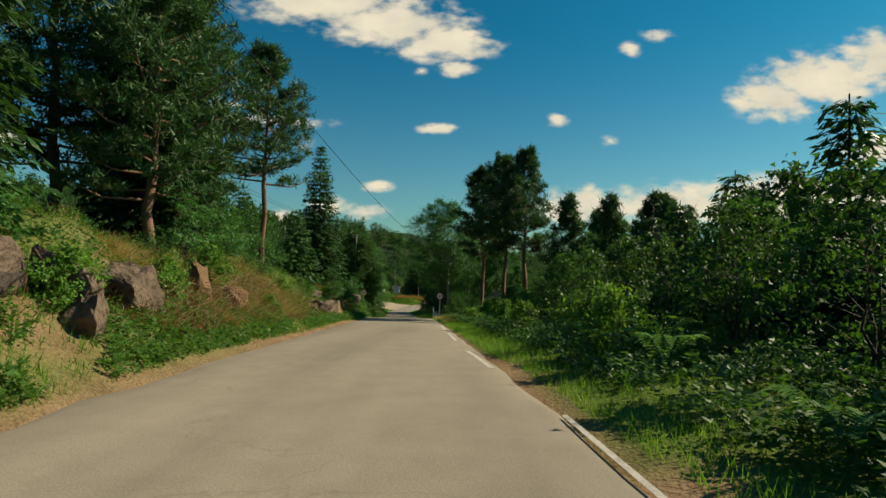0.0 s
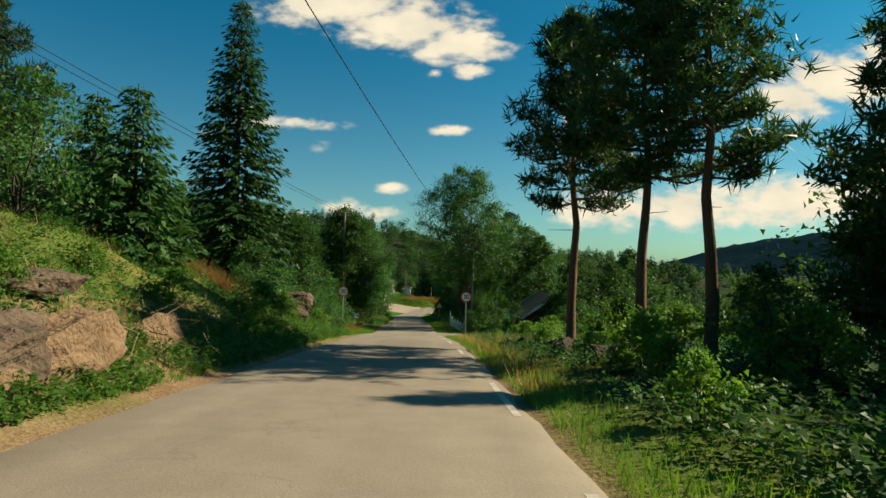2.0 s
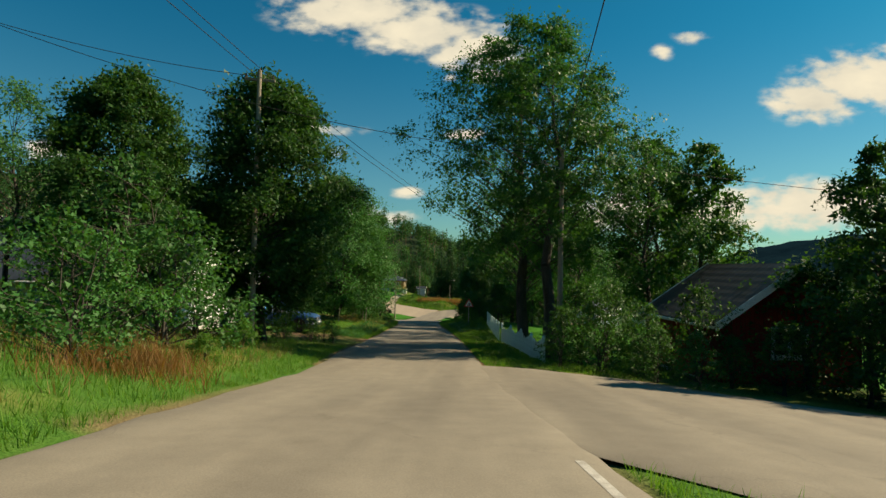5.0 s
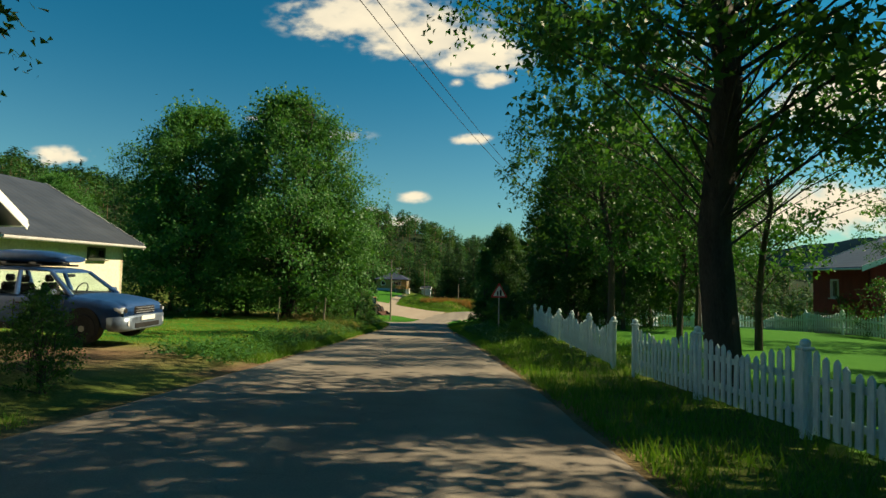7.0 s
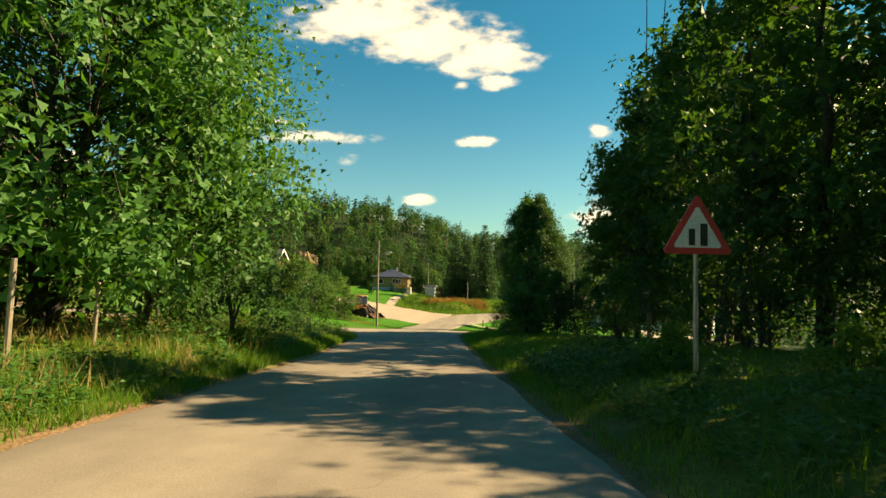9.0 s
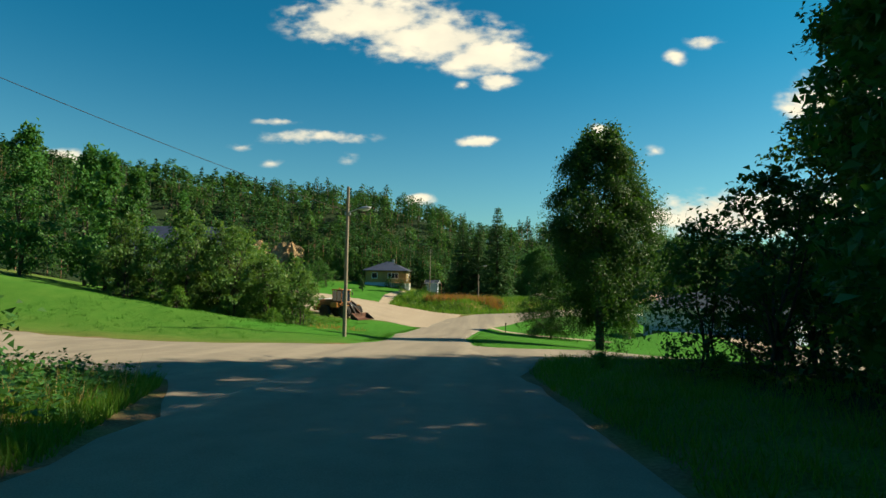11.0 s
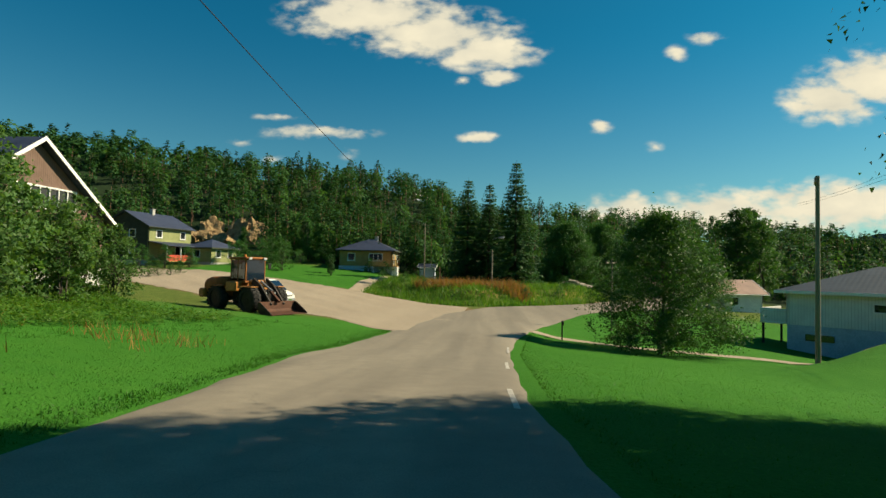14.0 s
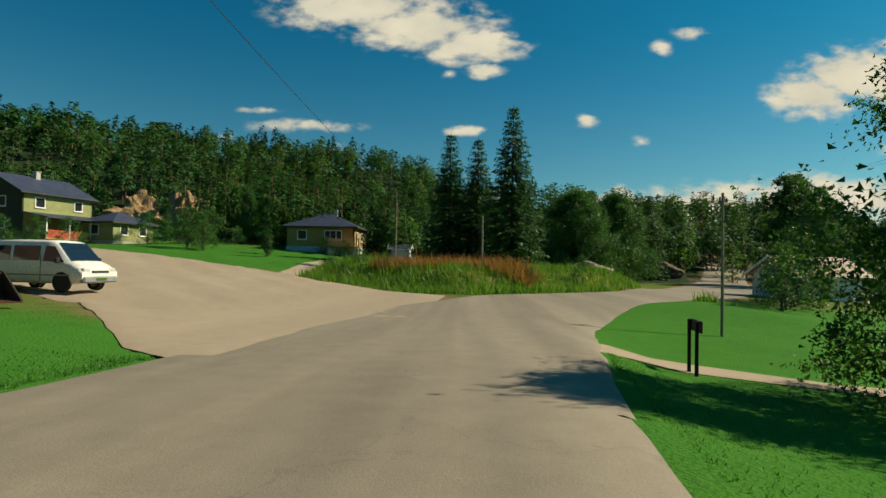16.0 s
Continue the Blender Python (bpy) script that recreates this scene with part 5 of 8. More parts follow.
def straw_spots(g, n):
    y = g.uniform(11.0, 20.5, n)
    x = table(X_LEFT, y) - g.uniform(0.7, 3.8, n)
    k = wobble(x, y, 1.0, 2) > -0.25
    return x[k], y[k], g.uniform(0.5, 1.4, int(k.sum()))


grass("dead_straw", "matted pale straw hanging over the cut bank", 26000, straw_spots, 0.26, 0.02, "dry", 78, 1.2)


def meadow_spots(g, n):
    x, y = g.uniform(-25, 6, n), g.uniform(191, 216, n)
    return x, y, g.uniform(0.6, 1.5, n)


def meadow_dry(g, n):
    x, y = g.uniform(-20, 1, n), g.uniform(193, 212, n)
    k = (np.hypot((x + 13) / 4.2, (y - 202) / 3.5) + 0.4 * wobble(x, y, 0.9, 3) < 1) | (np.hypot((x + 7) / 2.6, (y - 199) / 3.0) + 0.4 * wobble(x, y, 0.9, 5) < 1)
    return x[k], y[k], g.uniform(0.7, 1.5, int(k.sum()))


grass("meadow_grass", "tall green and rust-coloured meadow plants", 30000, meadow_spots, 0.5, 0.08, "grass", 61)
grass("meadow_grass", "rust-coloured dry meadow grass", 30000, meadow_dry, 0.8, 0.07, "rust", 62)


def weedy(g, n):
    x, y = g.uniform(-27, -17, n), g.uniform(143, 153, n)
    k = wobble(x, y, 0.7, 4) > 0.0
    return x[k], y[k], g.uniform(0.6, 1.4, int(k.sum()))


def lawn_right(g, n):
    y = g.uniform(132, 168, n)
    x = table(X_RIGHT, y) + 0.2 + 11 * g.uniform(0, 1, n) ** 2.4
    return x, y, g.uniform(0.6, 1.3, n)


def lawn_left(g, n):
    y = g.uniform(133, 164, n)
    x = table(X_LEFT, y) - 0.2 - 7 * g.uniform(0, 1, n) ** 2.0
    return x, y, g.uniform(0.6, 1.3, n)



def rust_patches(g, n):
    k = g.integers(0, 5, n)
    cx, cy, r = np.array((-8.9, -8.6, -9.6, -7.9, -8.2))[k], np.array((49.8, 57.8, 51.5, 44.8, 36.2))[k], np.array((0.9, 1.0, 1.0, 0.7, 0.7))[k]
    return cx + g.normal(0, 0.55, n) * r, cy + g.normal(0, 0.9, n) * r, g.uniform(0.6, 1.4, n)


def weeds(name, label, n, y0, y1, side, near, far, tall, leaf, mat, seed, power=1.3):
    """Broad-leaved herbs beside the road: short stems, each with a whorl of leaves."""
    g = np.random.default_rng(seed)
    y = g.uniform(y0, y1, n)
    d = near + (far - near) * g.uniform(0, 1, n) ** power
    x = table(X_LEFT, y) - d if side < 0 else table(X_RIGHT, y) + d
    keep = ~on_road(x, y, 0.12) & (wobble(x, y, 1.1, seed % 7) > -0.35)
    x, y = x[keep], y[keep]
    k = 11
    h = tall * g.uniform(0.4, 1.3, len(x)) * (0.8 + 0.4 * wobble(x, y, 0.8, 3))
    f = g.uniform(0.15, 1.0, (len(x), k))
    a = g.uniform(0, 6.28, (len(x), k))
    o = np.stack([np.cos(a), np.sin(a), g.uniform(-0.3, 0.7, a.shape)], -1)
    p = np.stack([x, y, land(x, y)], -1)[:, None, :] + np.stack([np.zeros_like(f), np.zeros_like(f), f * h[:, None]], -1) + o * leaf * 0.8
    L = leaf * g.uniform(0.6, 1.4, a.shape)
    nr = g.normal(0, 0.4, o.shape) + np.array((0, 0, 1.0))
    ob = part(name, tris(name, leaf_tris(p.reshape(-1, 3), o.reshape(-1, 3), nr.reshape(-1, 3), L.ravel(), L.ravel() * 0.6), mat))
    tagged(ob, label, "herbs", kind="stuff")


grass("rust_grass", "rust-red seeding grass on the bank", 9000, rust_patches, 0.42, 0.014, "rust", 67)
weeds("verge_weeds", "low leafy weeds along the tarmac edge", 7000, -2, 48, -1, 0.15, 1.3, 0.24, 0.07, "fern", 81)
weeds("verge_weeds", "leafy herbs and bilberry scrub on the cut bank", 4600, -2, 46, -1, 1.2, 5.0, 0.35, 0.075, "leaf", 82, 1.0)
weeds("verge_weeds", "leafy undergrowth at the foot of the thicket", 4800, -2, 24, 1, 0.9, 3.6, 0.40, 0.075, "leaf_dark", 83, 0.9)
weeds("verge_weeds", "shaded herbs and raspberry shoots under the pines", 3200, 24, 47, 1, 0.8, 5.5, 0.30, 0.07, "leaf_dark", 84, 1.0)
# darker leaf colour here stands in for the grove's shade
weeds("verge_weeds", "nettles and shaded herbs by the picket fence", 1300, 86, 99, 1, 0.5, 2.4, 0.30, 0.07, "leaf_dark", 85, 1.0)
weeds("verge_weeds", "leafy herbs along the edge of the lawn", 1500, 77, 97, -1, 0.35, 2.0, 0.34, 0.075, "leaf", 87, 1.0)
weeds("verge_weeds", "tall herbs on the sunny verge", 2200, 97, 117, -1, 0.5, 4.5, 0.40, 0.085, "leaf", 86, 1.0)

weeds("verge_weeds", "lush tall herbs before the willow bushes", 4200, 140, 161, -1, 6.5, 15.5, 0.55, 0.10, "grass", 88, 1.0)
grass("dry_grass", "rust-tipped weeds before the willow bushes", 1600, weedy, 0.30, 0.022, "rust", 64)
grass("lawn_grass", "short mown lawn grass", 45000, lawn_right, 0.032, 0.014, "lawn_blade", 65, 0.7)
grass("lawn_grass", "short mown lawn grass", 35000, lawn_left, 0.035, 0.014, "lawn_blade", 66, 0.7)


def far_mountain():
    """The long wooded mountain across the valley."""
    gx, gy = np.linspace(420, 2600, 60), np.linspace(380, 2400, 50)
    X, Y = np.meshgrid(gx, gy)
    Z = -40 + (190 * smooth(520, 1500, X) + 60 * smooth(1300, 2300, X)) * smooth(380, 800, Y) * (1 + 0.10 * wobble(X, Y, 0.006, 1) + 0.04 * wobble(X, Y, 0.03, 2)) + 4 * wobble(X, Y, 0.06, 3)
    idx = np.arange(X.size).reshape(X.shape)
    f = np.stack([idx[:-1, :-1], idx[:-1, 1:], idx[1:, 1:], idx[1:, :-1]], -1).reshape(-1, 4)
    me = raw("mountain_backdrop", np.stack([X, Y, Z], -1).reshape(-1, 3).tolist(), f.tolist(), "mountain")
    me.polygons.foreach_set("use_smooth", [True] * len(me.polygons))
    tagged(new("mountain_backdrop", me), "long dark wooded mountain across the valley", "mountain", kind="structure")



# woods colour with the blue of distant air painted in
M["mountain"] = plain("mountain_woods_hazed", (0.004, 0.012, 0.020), (0.008, 0.021, 0.030), 0.02, 1.0, 0, 0)
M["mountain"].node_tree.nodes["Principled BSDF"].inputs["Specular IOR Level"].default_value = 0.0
far_mountain()

# ---- buildings ----


def clad(name, a, b, pitch=0.12, upright=False, rough=0.7):
    """Painted boards: narrow shadowed joints, a little wear."""
    m, n, l, s = material(name, rough)
    t, sp = n.new("ShaderNodeTexCoord"), n.new("ShaderNodeSeparateXYZ")
    l.new(t.outputs["Object"], sp.inputs[0])
    if upright:
        ad = n.new("ShaderNodeMath")
        l.new(sp.outputs[0], ad.inputs[0]), l.new(sp.outputs[1], ad.inputs[1])
        src = ad.outputs[0]
    else:
        src = sp.outputs[2]
    f = n.new("ShaderNodeMath")
    f.operation = "PINGPONG"
    l.new(src, f.inputs[0])
    f.inputs[1].default_value = pitch / 2
    joint = n.new("ShaderNodeMapRange")
    joint.inputs["From Min"].default_value, joint.inputs["From Max"].default_value = 0.0, 0.012
    l.new(f.outputs[0], joint.inputs["Value"])
    c = ramp(n, l, noise_tex(n, l, 1.3, 5), ((0.3, a), (0.7, b)))
    c = blend(n, l, joint.outputs[0], tuple(v * 0.45 for v in a), c)
    l.new(c, s.inputs["Base Color"])
    bump(n, l, s, joint.outputs[0], 0.6, 0.02)
    return m


M["clad_yellow"] = clad("boards_ochre", (0.29, 0.195, 0.072), (0.38, 0.26, 0.10))
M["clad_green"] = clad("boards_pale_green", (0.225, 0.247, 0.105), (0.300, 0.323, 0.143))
# dark trim boards, also the green house's walls painted as in shade
M["clad_dark"] = clad("boards_dark_trim_shaded_green", (0.035, 0.045, 0.030), (0.06, 0.07, 0.045))
M["clad_brown"] = clad("boards_brown", (0.13, 0.085, 0.065), (0.19, 0.125, 0.10), 0.16, True)
M["clad_white"] = clad("boards_white", (0.62, 0.64, 0.62), (0.76, 0.77, 0.74), 0.18, True)
M["clad_red"] = clad("boards_red", (0.20, 0.022, 0.018), (0.30, 0.035, 0.025), 0.15, True)
M["stucco"] = plain("cream_render", (0.62, 0.55, 0.40), (0.74, 0.67, 0.50), 1.2, 0.85, 0, 0.2)
M["blue_base"] = plain("pale_blue_concrete", (0.34, 0.42, 0.52), (0.46, 0.54, 0.62), 1.5, 0.85)
M["grey_base"] = plain("grey_concrete", (0.36, 0.35, 0.33), (0.48, 0.47, 0.44), 1.5, 0.9)
M["red_paint"] = plain("red_paint", (0.42, 0.06, 0.04), (0.55, 0.09, 0.06), 3, 0.6)
M["orange_wood"] = plain("oiled_wood", (0.42, 0.23, 0.08), (0.55, 0.32, 0.13), 3, 0.6, 0, 0.1, (1, 1, 6))


def tiles(name, a, b, pitch=0.32):
    m, n, l, s = material(name, 0.55)
    t, sp = n.new("ShaderNodeTexCoord"), n.new("ShaderNodeSeparateXYZ")
    l.new(t.outputs["Object"], sp.inputs[0])
    hs = []
    for ax in (0, 1):
        f = n.new("ShaderNodeMath")
        f.operation = "PINGPONG"
        l.new(sp.outputs[ax], f.inputs[0])
        f.inputs[1].default_value = pitch / 2
        hs.append(f.outputs[0])
    ad = n.new("ShaderNodeMath")
    l.new(hs[0], ad.inputs[0]), l.new(hs[1], ad.inputs[1])
    l.new(ramp(n, l, noise_tex(n, l, 1.1, 5), ((0.3, a), (0.7, b))), s.inputs["Base Color"])
    bump(n, l, s, ad.outputs[0], 0.5, 0.05)
    return m


M["roof_dark"] = tiles("roof_slate_grey", (0.024, 0.030, 0.040), (0.042, 0.050, 0.064))
M["roof_blue"] = tiles("roof_dark_blue", (0.022, 0.028, 0.055), (0.04, 0.05, 0.09))
M["roof_red"] = tiles("roof_rusty", (0.20, 0.11, 0.075), (0.30, 0.17, 0.12))


def wall_bm(length, height, holes, thick=0.16, gable=0.0):
    """An upright wall along x from 0 to length, outer face at y = 0, with openings (x, z, w, h); gable: added height at the middle."""
    bm = bmesh.new()
    cuts = sorted({0.0, length, *[v for x, z, w, h in holes for v in (x, x + w)]} | ({length / 2} if gable else set()))

    def top(x):
        return height + (gable * (1 - abs(x - length / 2) / (length / 2)) if gable else 0)
    for a, b in zip(cuts, cuts[1:]):
        own = sorted((z, z + h) for x, z, w, h in holes if x < (a + b) / 2 < x + w)
        lo = 0.0
        for z0, z1 in own + [(None, None)]:
            ta, tb = (top(a), top(b)) if z0 is None else (z0, z0)
            if min(ta, tb) > lo + 0.005 or z0 is None:
                f = [bm.verts.new(p) for p in ((a, 0, lo), (b, 0, lo), (b, 0, tb), (a, 0, ta))]
                g = [bm.verts.new((v.co.x, thick, v.co.z)) for v in f]
                bm.faces.new(f), bm.faces.new(g[::-1])
                for i in range(4):
                    bm.faces.new((f[i], g[i], g[(i + 1) % 4], f[(i + 1) % 4]))
            if z0 is not None:
                lo = z1
    bmesh.ops.remove_doubles(bm, verts=bm.verts, dist=0.0005)
    bmesh.ops.recalc_face_normals(bm, faces=bm.faces)
    return bm


def window_parts(parent, m, x, z, w, h, bars=1, frame_mat="white_paint"):
    """A window in a wall whose frame of reference is m: frame, sill and panes set back in the opening."""
    f, bm = 0.09, bmesh.new()
    rings = []
    for yy in (-0.05, 0.05):
        for e in (0.0, f):
            rings.append([bm.verts.new((px, yy, pz)) for px, pz in ((x + e, z + e), (x + w - e, z + e), (x + w - e, z + h - e), (x + e, z + h - e))])
    for p, q in ((0, 1), (1, 3), (3, 2), (2, 0)):
        for i in range(4):
            bm.faces.new((rings[p][i], rings[p][(i + 1) % 4], rings[q][(i + 1) % 4], rings[q][i]))
    bmesh.ops.recalc_face_normals(bm, faces=bm.faces)
    fr = part("window", bm, frame_mat, parent)
    for i in range(1, bars):
        part("glazing_bar", box(bmesh.new(), (x + w * i / bars, 0.012, z + h / 2), (0.07, 0.07, h - 2 * f), 0.006), frame_mat, fr)
    fr.matrix_basis = m
    for i in range(bars):
        pw = (w - 2 * f) / bars
        part("pane", box(bmesh.new(), (x + f + pw * (i + 0.5), 0.06, z + h / 2), (pw - 0.02, 0.012, h - 2 * f)), "pane", fr)
    part("sill", box(bmesh.new(), (x + w / 2, -0.08, z - 0.03), (w + 0.12, 0.12, 0.04), 0.008), frame_mat, fr)


def building(name, label, at, turn, w, d, base_h, wall_h, base_mat, mats, roof_mat, roof, rise, over, windows, trim="white_paint", category="house", edge=None):
    """A house w wide (x) and d deep (y), front at y = 0. mats: wall materials front, right, back, left. roof: 'hip', 'x' or 'y' (ridge along it)."""
    ob = thing(name, label, category, at, turn)
    part("foundation", box(bmesh.new(), (w / 2, d / 2, base_h / 2 - 0.6), (w - 0.06, d - 0.06, base_h + 1.2), 0.01), base_mat, ob)
    sides = {"front": (pose(0, 0, base_h), w), "right": (pose(w, 0, base_h, 0, 0, 90), d), "back": (pose(w, d, base_h, 0, 0, 180), w), "left": (pose(0, d, base_h, 0, 0, 270), d)}
    for i, (side, (m, ln)) in enumerate(sides.items()):
        holes = [(x, z, ww, hh) for s, x, z, ww, hh, b in windows if s == side]
        gable = rise if (roof == "x" and side in ("right", "left")) or (roof == "y" and side in ("front", "back")) else 0.0
        wl_ = part("wall", wall_bm(ln, wall_h, holes, 0.16, gable * 0.985), mats[i], ob)
        wl_.matrix_basis = m
        for s, x, z, ww, hh, b in windows:
            if s == side:
                window_parts(ob, m, x, z, ww, hh, b, trim)
    edge = edge or trim
    zt, t = base_h + wall_h, 0.12
    bm = bmesh.new()
    x0, x1, y0, y1 = -over, w + over, -over, d + over

    def slab(pts):
        lo = [bm.verts.new(p) for p in pts]
        hi = [bm.verts.new((p[0], p[1], p[2] + t)) for p in pts]
        bm.faces.new(lo), bm.faces.new(hi[::-1])
        k = len(pts)
        for i in range(k):
            bm.faces.new((lo[i], hi[i], hi[(i + 1) % k], lo[(i + 1) % k]))
    if roof == "hip":
        dr = rise * over / (d / 2)
        ra, rb = (d / 2, d / 2, zt + rise), (w - d / 2, d / 2, zt + rise)
        if w < d:
            ra = rb = (w / 2, d / 2, zt + rise)
        e = [(x0, y0, zt - dr), (x1, y0, zt - dr), (x1, y1, zt - dr), (x0, y1, zt - dr)]
        slab([e[0], e[1], rb, ra]), slab([e[1], e[2], rb]), slab([e[2], e[3], ra, rb]), slab([e[3], e[0], ra])
    elif roof == "x":
        dr = rise * over / (d / 2)
        slab([(x0, y0, zt - dr), (x1, y0, zt - dr), (x1, d / 2, zt + rise), (x0, d / 2, zt + rise)])
        slab([(x0, d / 2, zt + rise), (x1, d / 2, zt + rise), (x1, y1, zt - dr), (x0, y1, zt - dr)])
    else:
        dr = rise * over / (w / 2)
        slab([(x0, y0, zt - dr), (w / 2, y0, zt + rise), (w / 2, y1, zt + rise), (x0, y1, zt - dr)])
        slab([(w / 2, y0, zt + rise), (x1, y0, zt - dr), (x1, y1, zt - dr), (w / 2, y1, zt + rise)])
    bmesh.ops.recalc_face_normals(bm, faces=bm.faces)
    rf = part("roof", bm, roof_mat, ob)
    # barge boards or eaves boards, a little proud of the roof edge
    if roof == "hip":
        for c, s in (((w / 2, y0 - 0.02, zt - dr + 0.02), (x1 - x0, 0.03, 0.20)), ((w / 2, y1 + 0.02, zt - dr + 0.02), (x1 - x0, 0.03, 0.20)),
                     ((x0 - 0.02, d / 2, zt - dr + 0.02), (0.03, y1 - y0, 0.20)), ((x1 + 0.02, d / 2, zt - dr + 0.02), (0.03, y1 - y0, 0.20))):
            part("eaves_board", box(bmesh.new(), c, s, 0.005), edge, rf)
    else:
        half, ends = (d / 2 + over, (x0, x1)) if roof == "x" else (w / 2 + over, (y0, y1))
        for e in ends:
            out_ = -0.03 if e < 0 else 0.0
            for sgn in (-1, 1):
                bm = bmesh.new()
                mid = d / 2 if roof == "x" else w / 2
                a, b = (mid + sgn * half, zt - dr - 0.10), (mid, zt + rise - 0.10)
                pts = [a, b, (b[0], b[1] + 0.26), (a[0], a[1] + 0.26)]
                outline(bm, pts, 0.03, "x" if roof == "x" else "y", e + out_)
                part("barge_board", bm, edge, rf)
        for sgn, yy in ((-1, -over), (1, (d if roof == "x" else w) + over)):
            c, s = ((w / 2, yy + sgn * 0.06, zt - dr + 0.02), (x1 - x0, 0.10, 0.10)) if roof == "x" else ((yy + sgn * 0.06, d / 2, zt - dr + 0.02), (0.10, y1 - y0, 0.10))
            part("gutter", box(bmesh.new(), c, s, 0.03), edge, rf)
    return ob, rf


def chimney(rf, x, y, z, h=0.9, s=0.55):
    bm = bmesh.new()
    box(bm, (x, y, z + h / 2), (s, s, h), 0.02)
    box(bm, (x, y, z + h + 0.04), (s + 0.12, s + 0.12, 0.08), 0.02)
    part("chimney", bm, "grey_base", rf, "grey rendered chimney")


# ochre bungalow with a hipped roof
yz = -10.8
house, rf = building("house", "ochre timber bungalow with a dark hipped roof and pale blue foundation", (-33.4, 226.0, yz), 0, 8.9, 8.2, 0.95, 2.7, "blue_base",
                     ("clad_yellow",) * 4, "roof_blue", "hip", 1.8, 0.5,
                     [("front", 1.5, 0.85, 1.25, 1.25, 1), ("front", 5.0, 0.85, 2.3, 1.25, 3), ("right", 0.9, 0.5, 1.0, 1.5, 1), ("right", 4.0, 0.8, 1.4, 1.2, 2), ("left", 3.2, 0.8, 1.3, 1.2, 1)], edge="clad_dark")
chimney(rf, 5.4, 4.3, 0.95 + 2.7 + 1.55, 0.8)
bm = bmesh.new()
box(bm, (8.0, -0.95, 0.95), (3.9, 1.8, 0.12), 0.02)
bal = part("balcony", bm, "orange_wood", house, "oiled wooden balcony")
for i in range(14):
    part("rail_board", box(bmesh.new(), (6.1 + i * 0.29, -1.82, 1.45), (0.16, 0.03, 0.86), 0.006), "orange_wood", bal)
part("handrail", box(bmesh.new(), (8.0, -1.83, 1.93), (4.0, 0.07, 0.08), 0.01), "orange_wood", bal)
for x in (6.2, 9.8):
    part("balcony_post", box(bmesh.new(), (x, -1.75, 0.15), (0.14, 0.14, 1.5), 0.01), "white_paint", bal)
part("basement_porch", box(bmesh.new(), (9.5, -0.55, 0.15), (0.9, 1.0, 1.45), 0.02), "white_paint", house)

# two-storey green house with a long veranda
gz = -10.2
# front and left walls take darker boards to stand for their shade
house, rf = building("house", "two-storey green timber house with shade-darkened gable and red veranda", (-66.2, 214.9, gz), -12, 8.4, 8.6, 0.5, 5.0, "grey_base",
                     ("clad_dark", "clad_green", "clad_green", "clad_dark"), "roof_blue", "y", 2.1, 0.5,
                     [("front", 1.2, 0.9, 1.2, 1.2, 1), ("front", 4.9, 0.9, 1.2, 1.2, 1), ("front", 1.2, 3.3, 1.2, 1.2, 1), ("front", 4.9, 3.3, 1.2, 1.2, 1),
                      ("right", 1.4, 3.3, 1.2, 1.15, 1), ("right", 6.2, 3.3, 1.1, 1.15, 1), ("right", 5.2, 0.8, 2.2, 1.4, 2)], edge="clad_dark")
chimney(rf, 4.5, 4.6, 0.5 + 5.0 + 1.8, 1.0)
ver = part("veranda", box(bmesh.new(), (10.0, 4.3, 0.35), (3.2, 8.4, 0.16), 0.02), "orange_wood", house)
bm = bmesh.new()
outline(bm, [(8.35, 3.15), (12.0, 2.55), (12.0, 2.67), (8.35, 3.27)], 8.8, "y", 0.0)
part("veranda_roof", bm, "roof_blue", house)
for i in range(4):
    part("veranda_post", box(bmesh.new(), (11.5, 0.3 + i * 2.7, 1.5), (0.13, 0.13, 2.2), 0.01), "white_paint", ver)
for i in range(3):
    part("veranda_panel", box(bmesh.new(), (11.52, 1.65 + i * 2.7, 0.85), (0.05, 2.5, 0.85), 0.01), "red_paint", ver, "red painted railing panel")
house, rf = building("house_annex", "low green timber annex beside the two-storey house", (-55.3, 218.6, ground_z(-52, 219) - 0.1), -12, 4.6, 6.0, 0.4, 2.3, "grey_base",
                     ("clad_green",) * 4, "roof_blue", "hip", 1.2, 0.5, [("right", 1.0, 0.7, 1.2, 1.2, 1), ("right", 3.8, 0.7, 1.2, 1.2, 1), ("front", 1.2, 0.7, 1.4, 1.2, 1)], edge="clad_dark")

# brown house behind the willow bushes: its gable looks across the yard
bz = -10.6
house, rf = building("house", "tall brown boarded house with white barge boards", (-46.7, 160.2, bz), 0, 11.6, 12.0, 0.5, 2.6, "grey_base",
                     ("clad_brown",) * 4, "roof_blue", "x", 4.25, 0.55,
                     [("right", 4.3, 2.95, 4.9, 1.3, 7), ("front", 2, 0.8, 1.4, 1.1, 2)])

# white house below the lawn, upper floor over a dark basement
house, rf = building("house", "long white boarded house on a slate blue basement", (11.85, 177.8, -15.5), -43.4, 16.3, 9.0, 2.0, 2.5, "blue_base",
                     ("clad_white",) * 4, "roof_dark", "hip", 1.6, 0.6,
                     [("front", 4.9, 1.1, 2.3, 0.65, 2), ("front", 8.3, 0.05, 1.0, 2.05, 1), ("front", 12.6, 0.05, 3.0, 2.1, 3), ("left", 3.4, 0.4, 2.2, 1.9, 2)])
part("basement_window", box(bmesh.new(), (2.0, -0.0, 1.2), (1.7, 0.06, 0.45), 0.01), "pane", house)
bal = part("balcony", box(bmesh.new(), (-0.9, 2.6, 2.05), (1.8, 4.6, 0.14), 0.02), "white_paint", house)
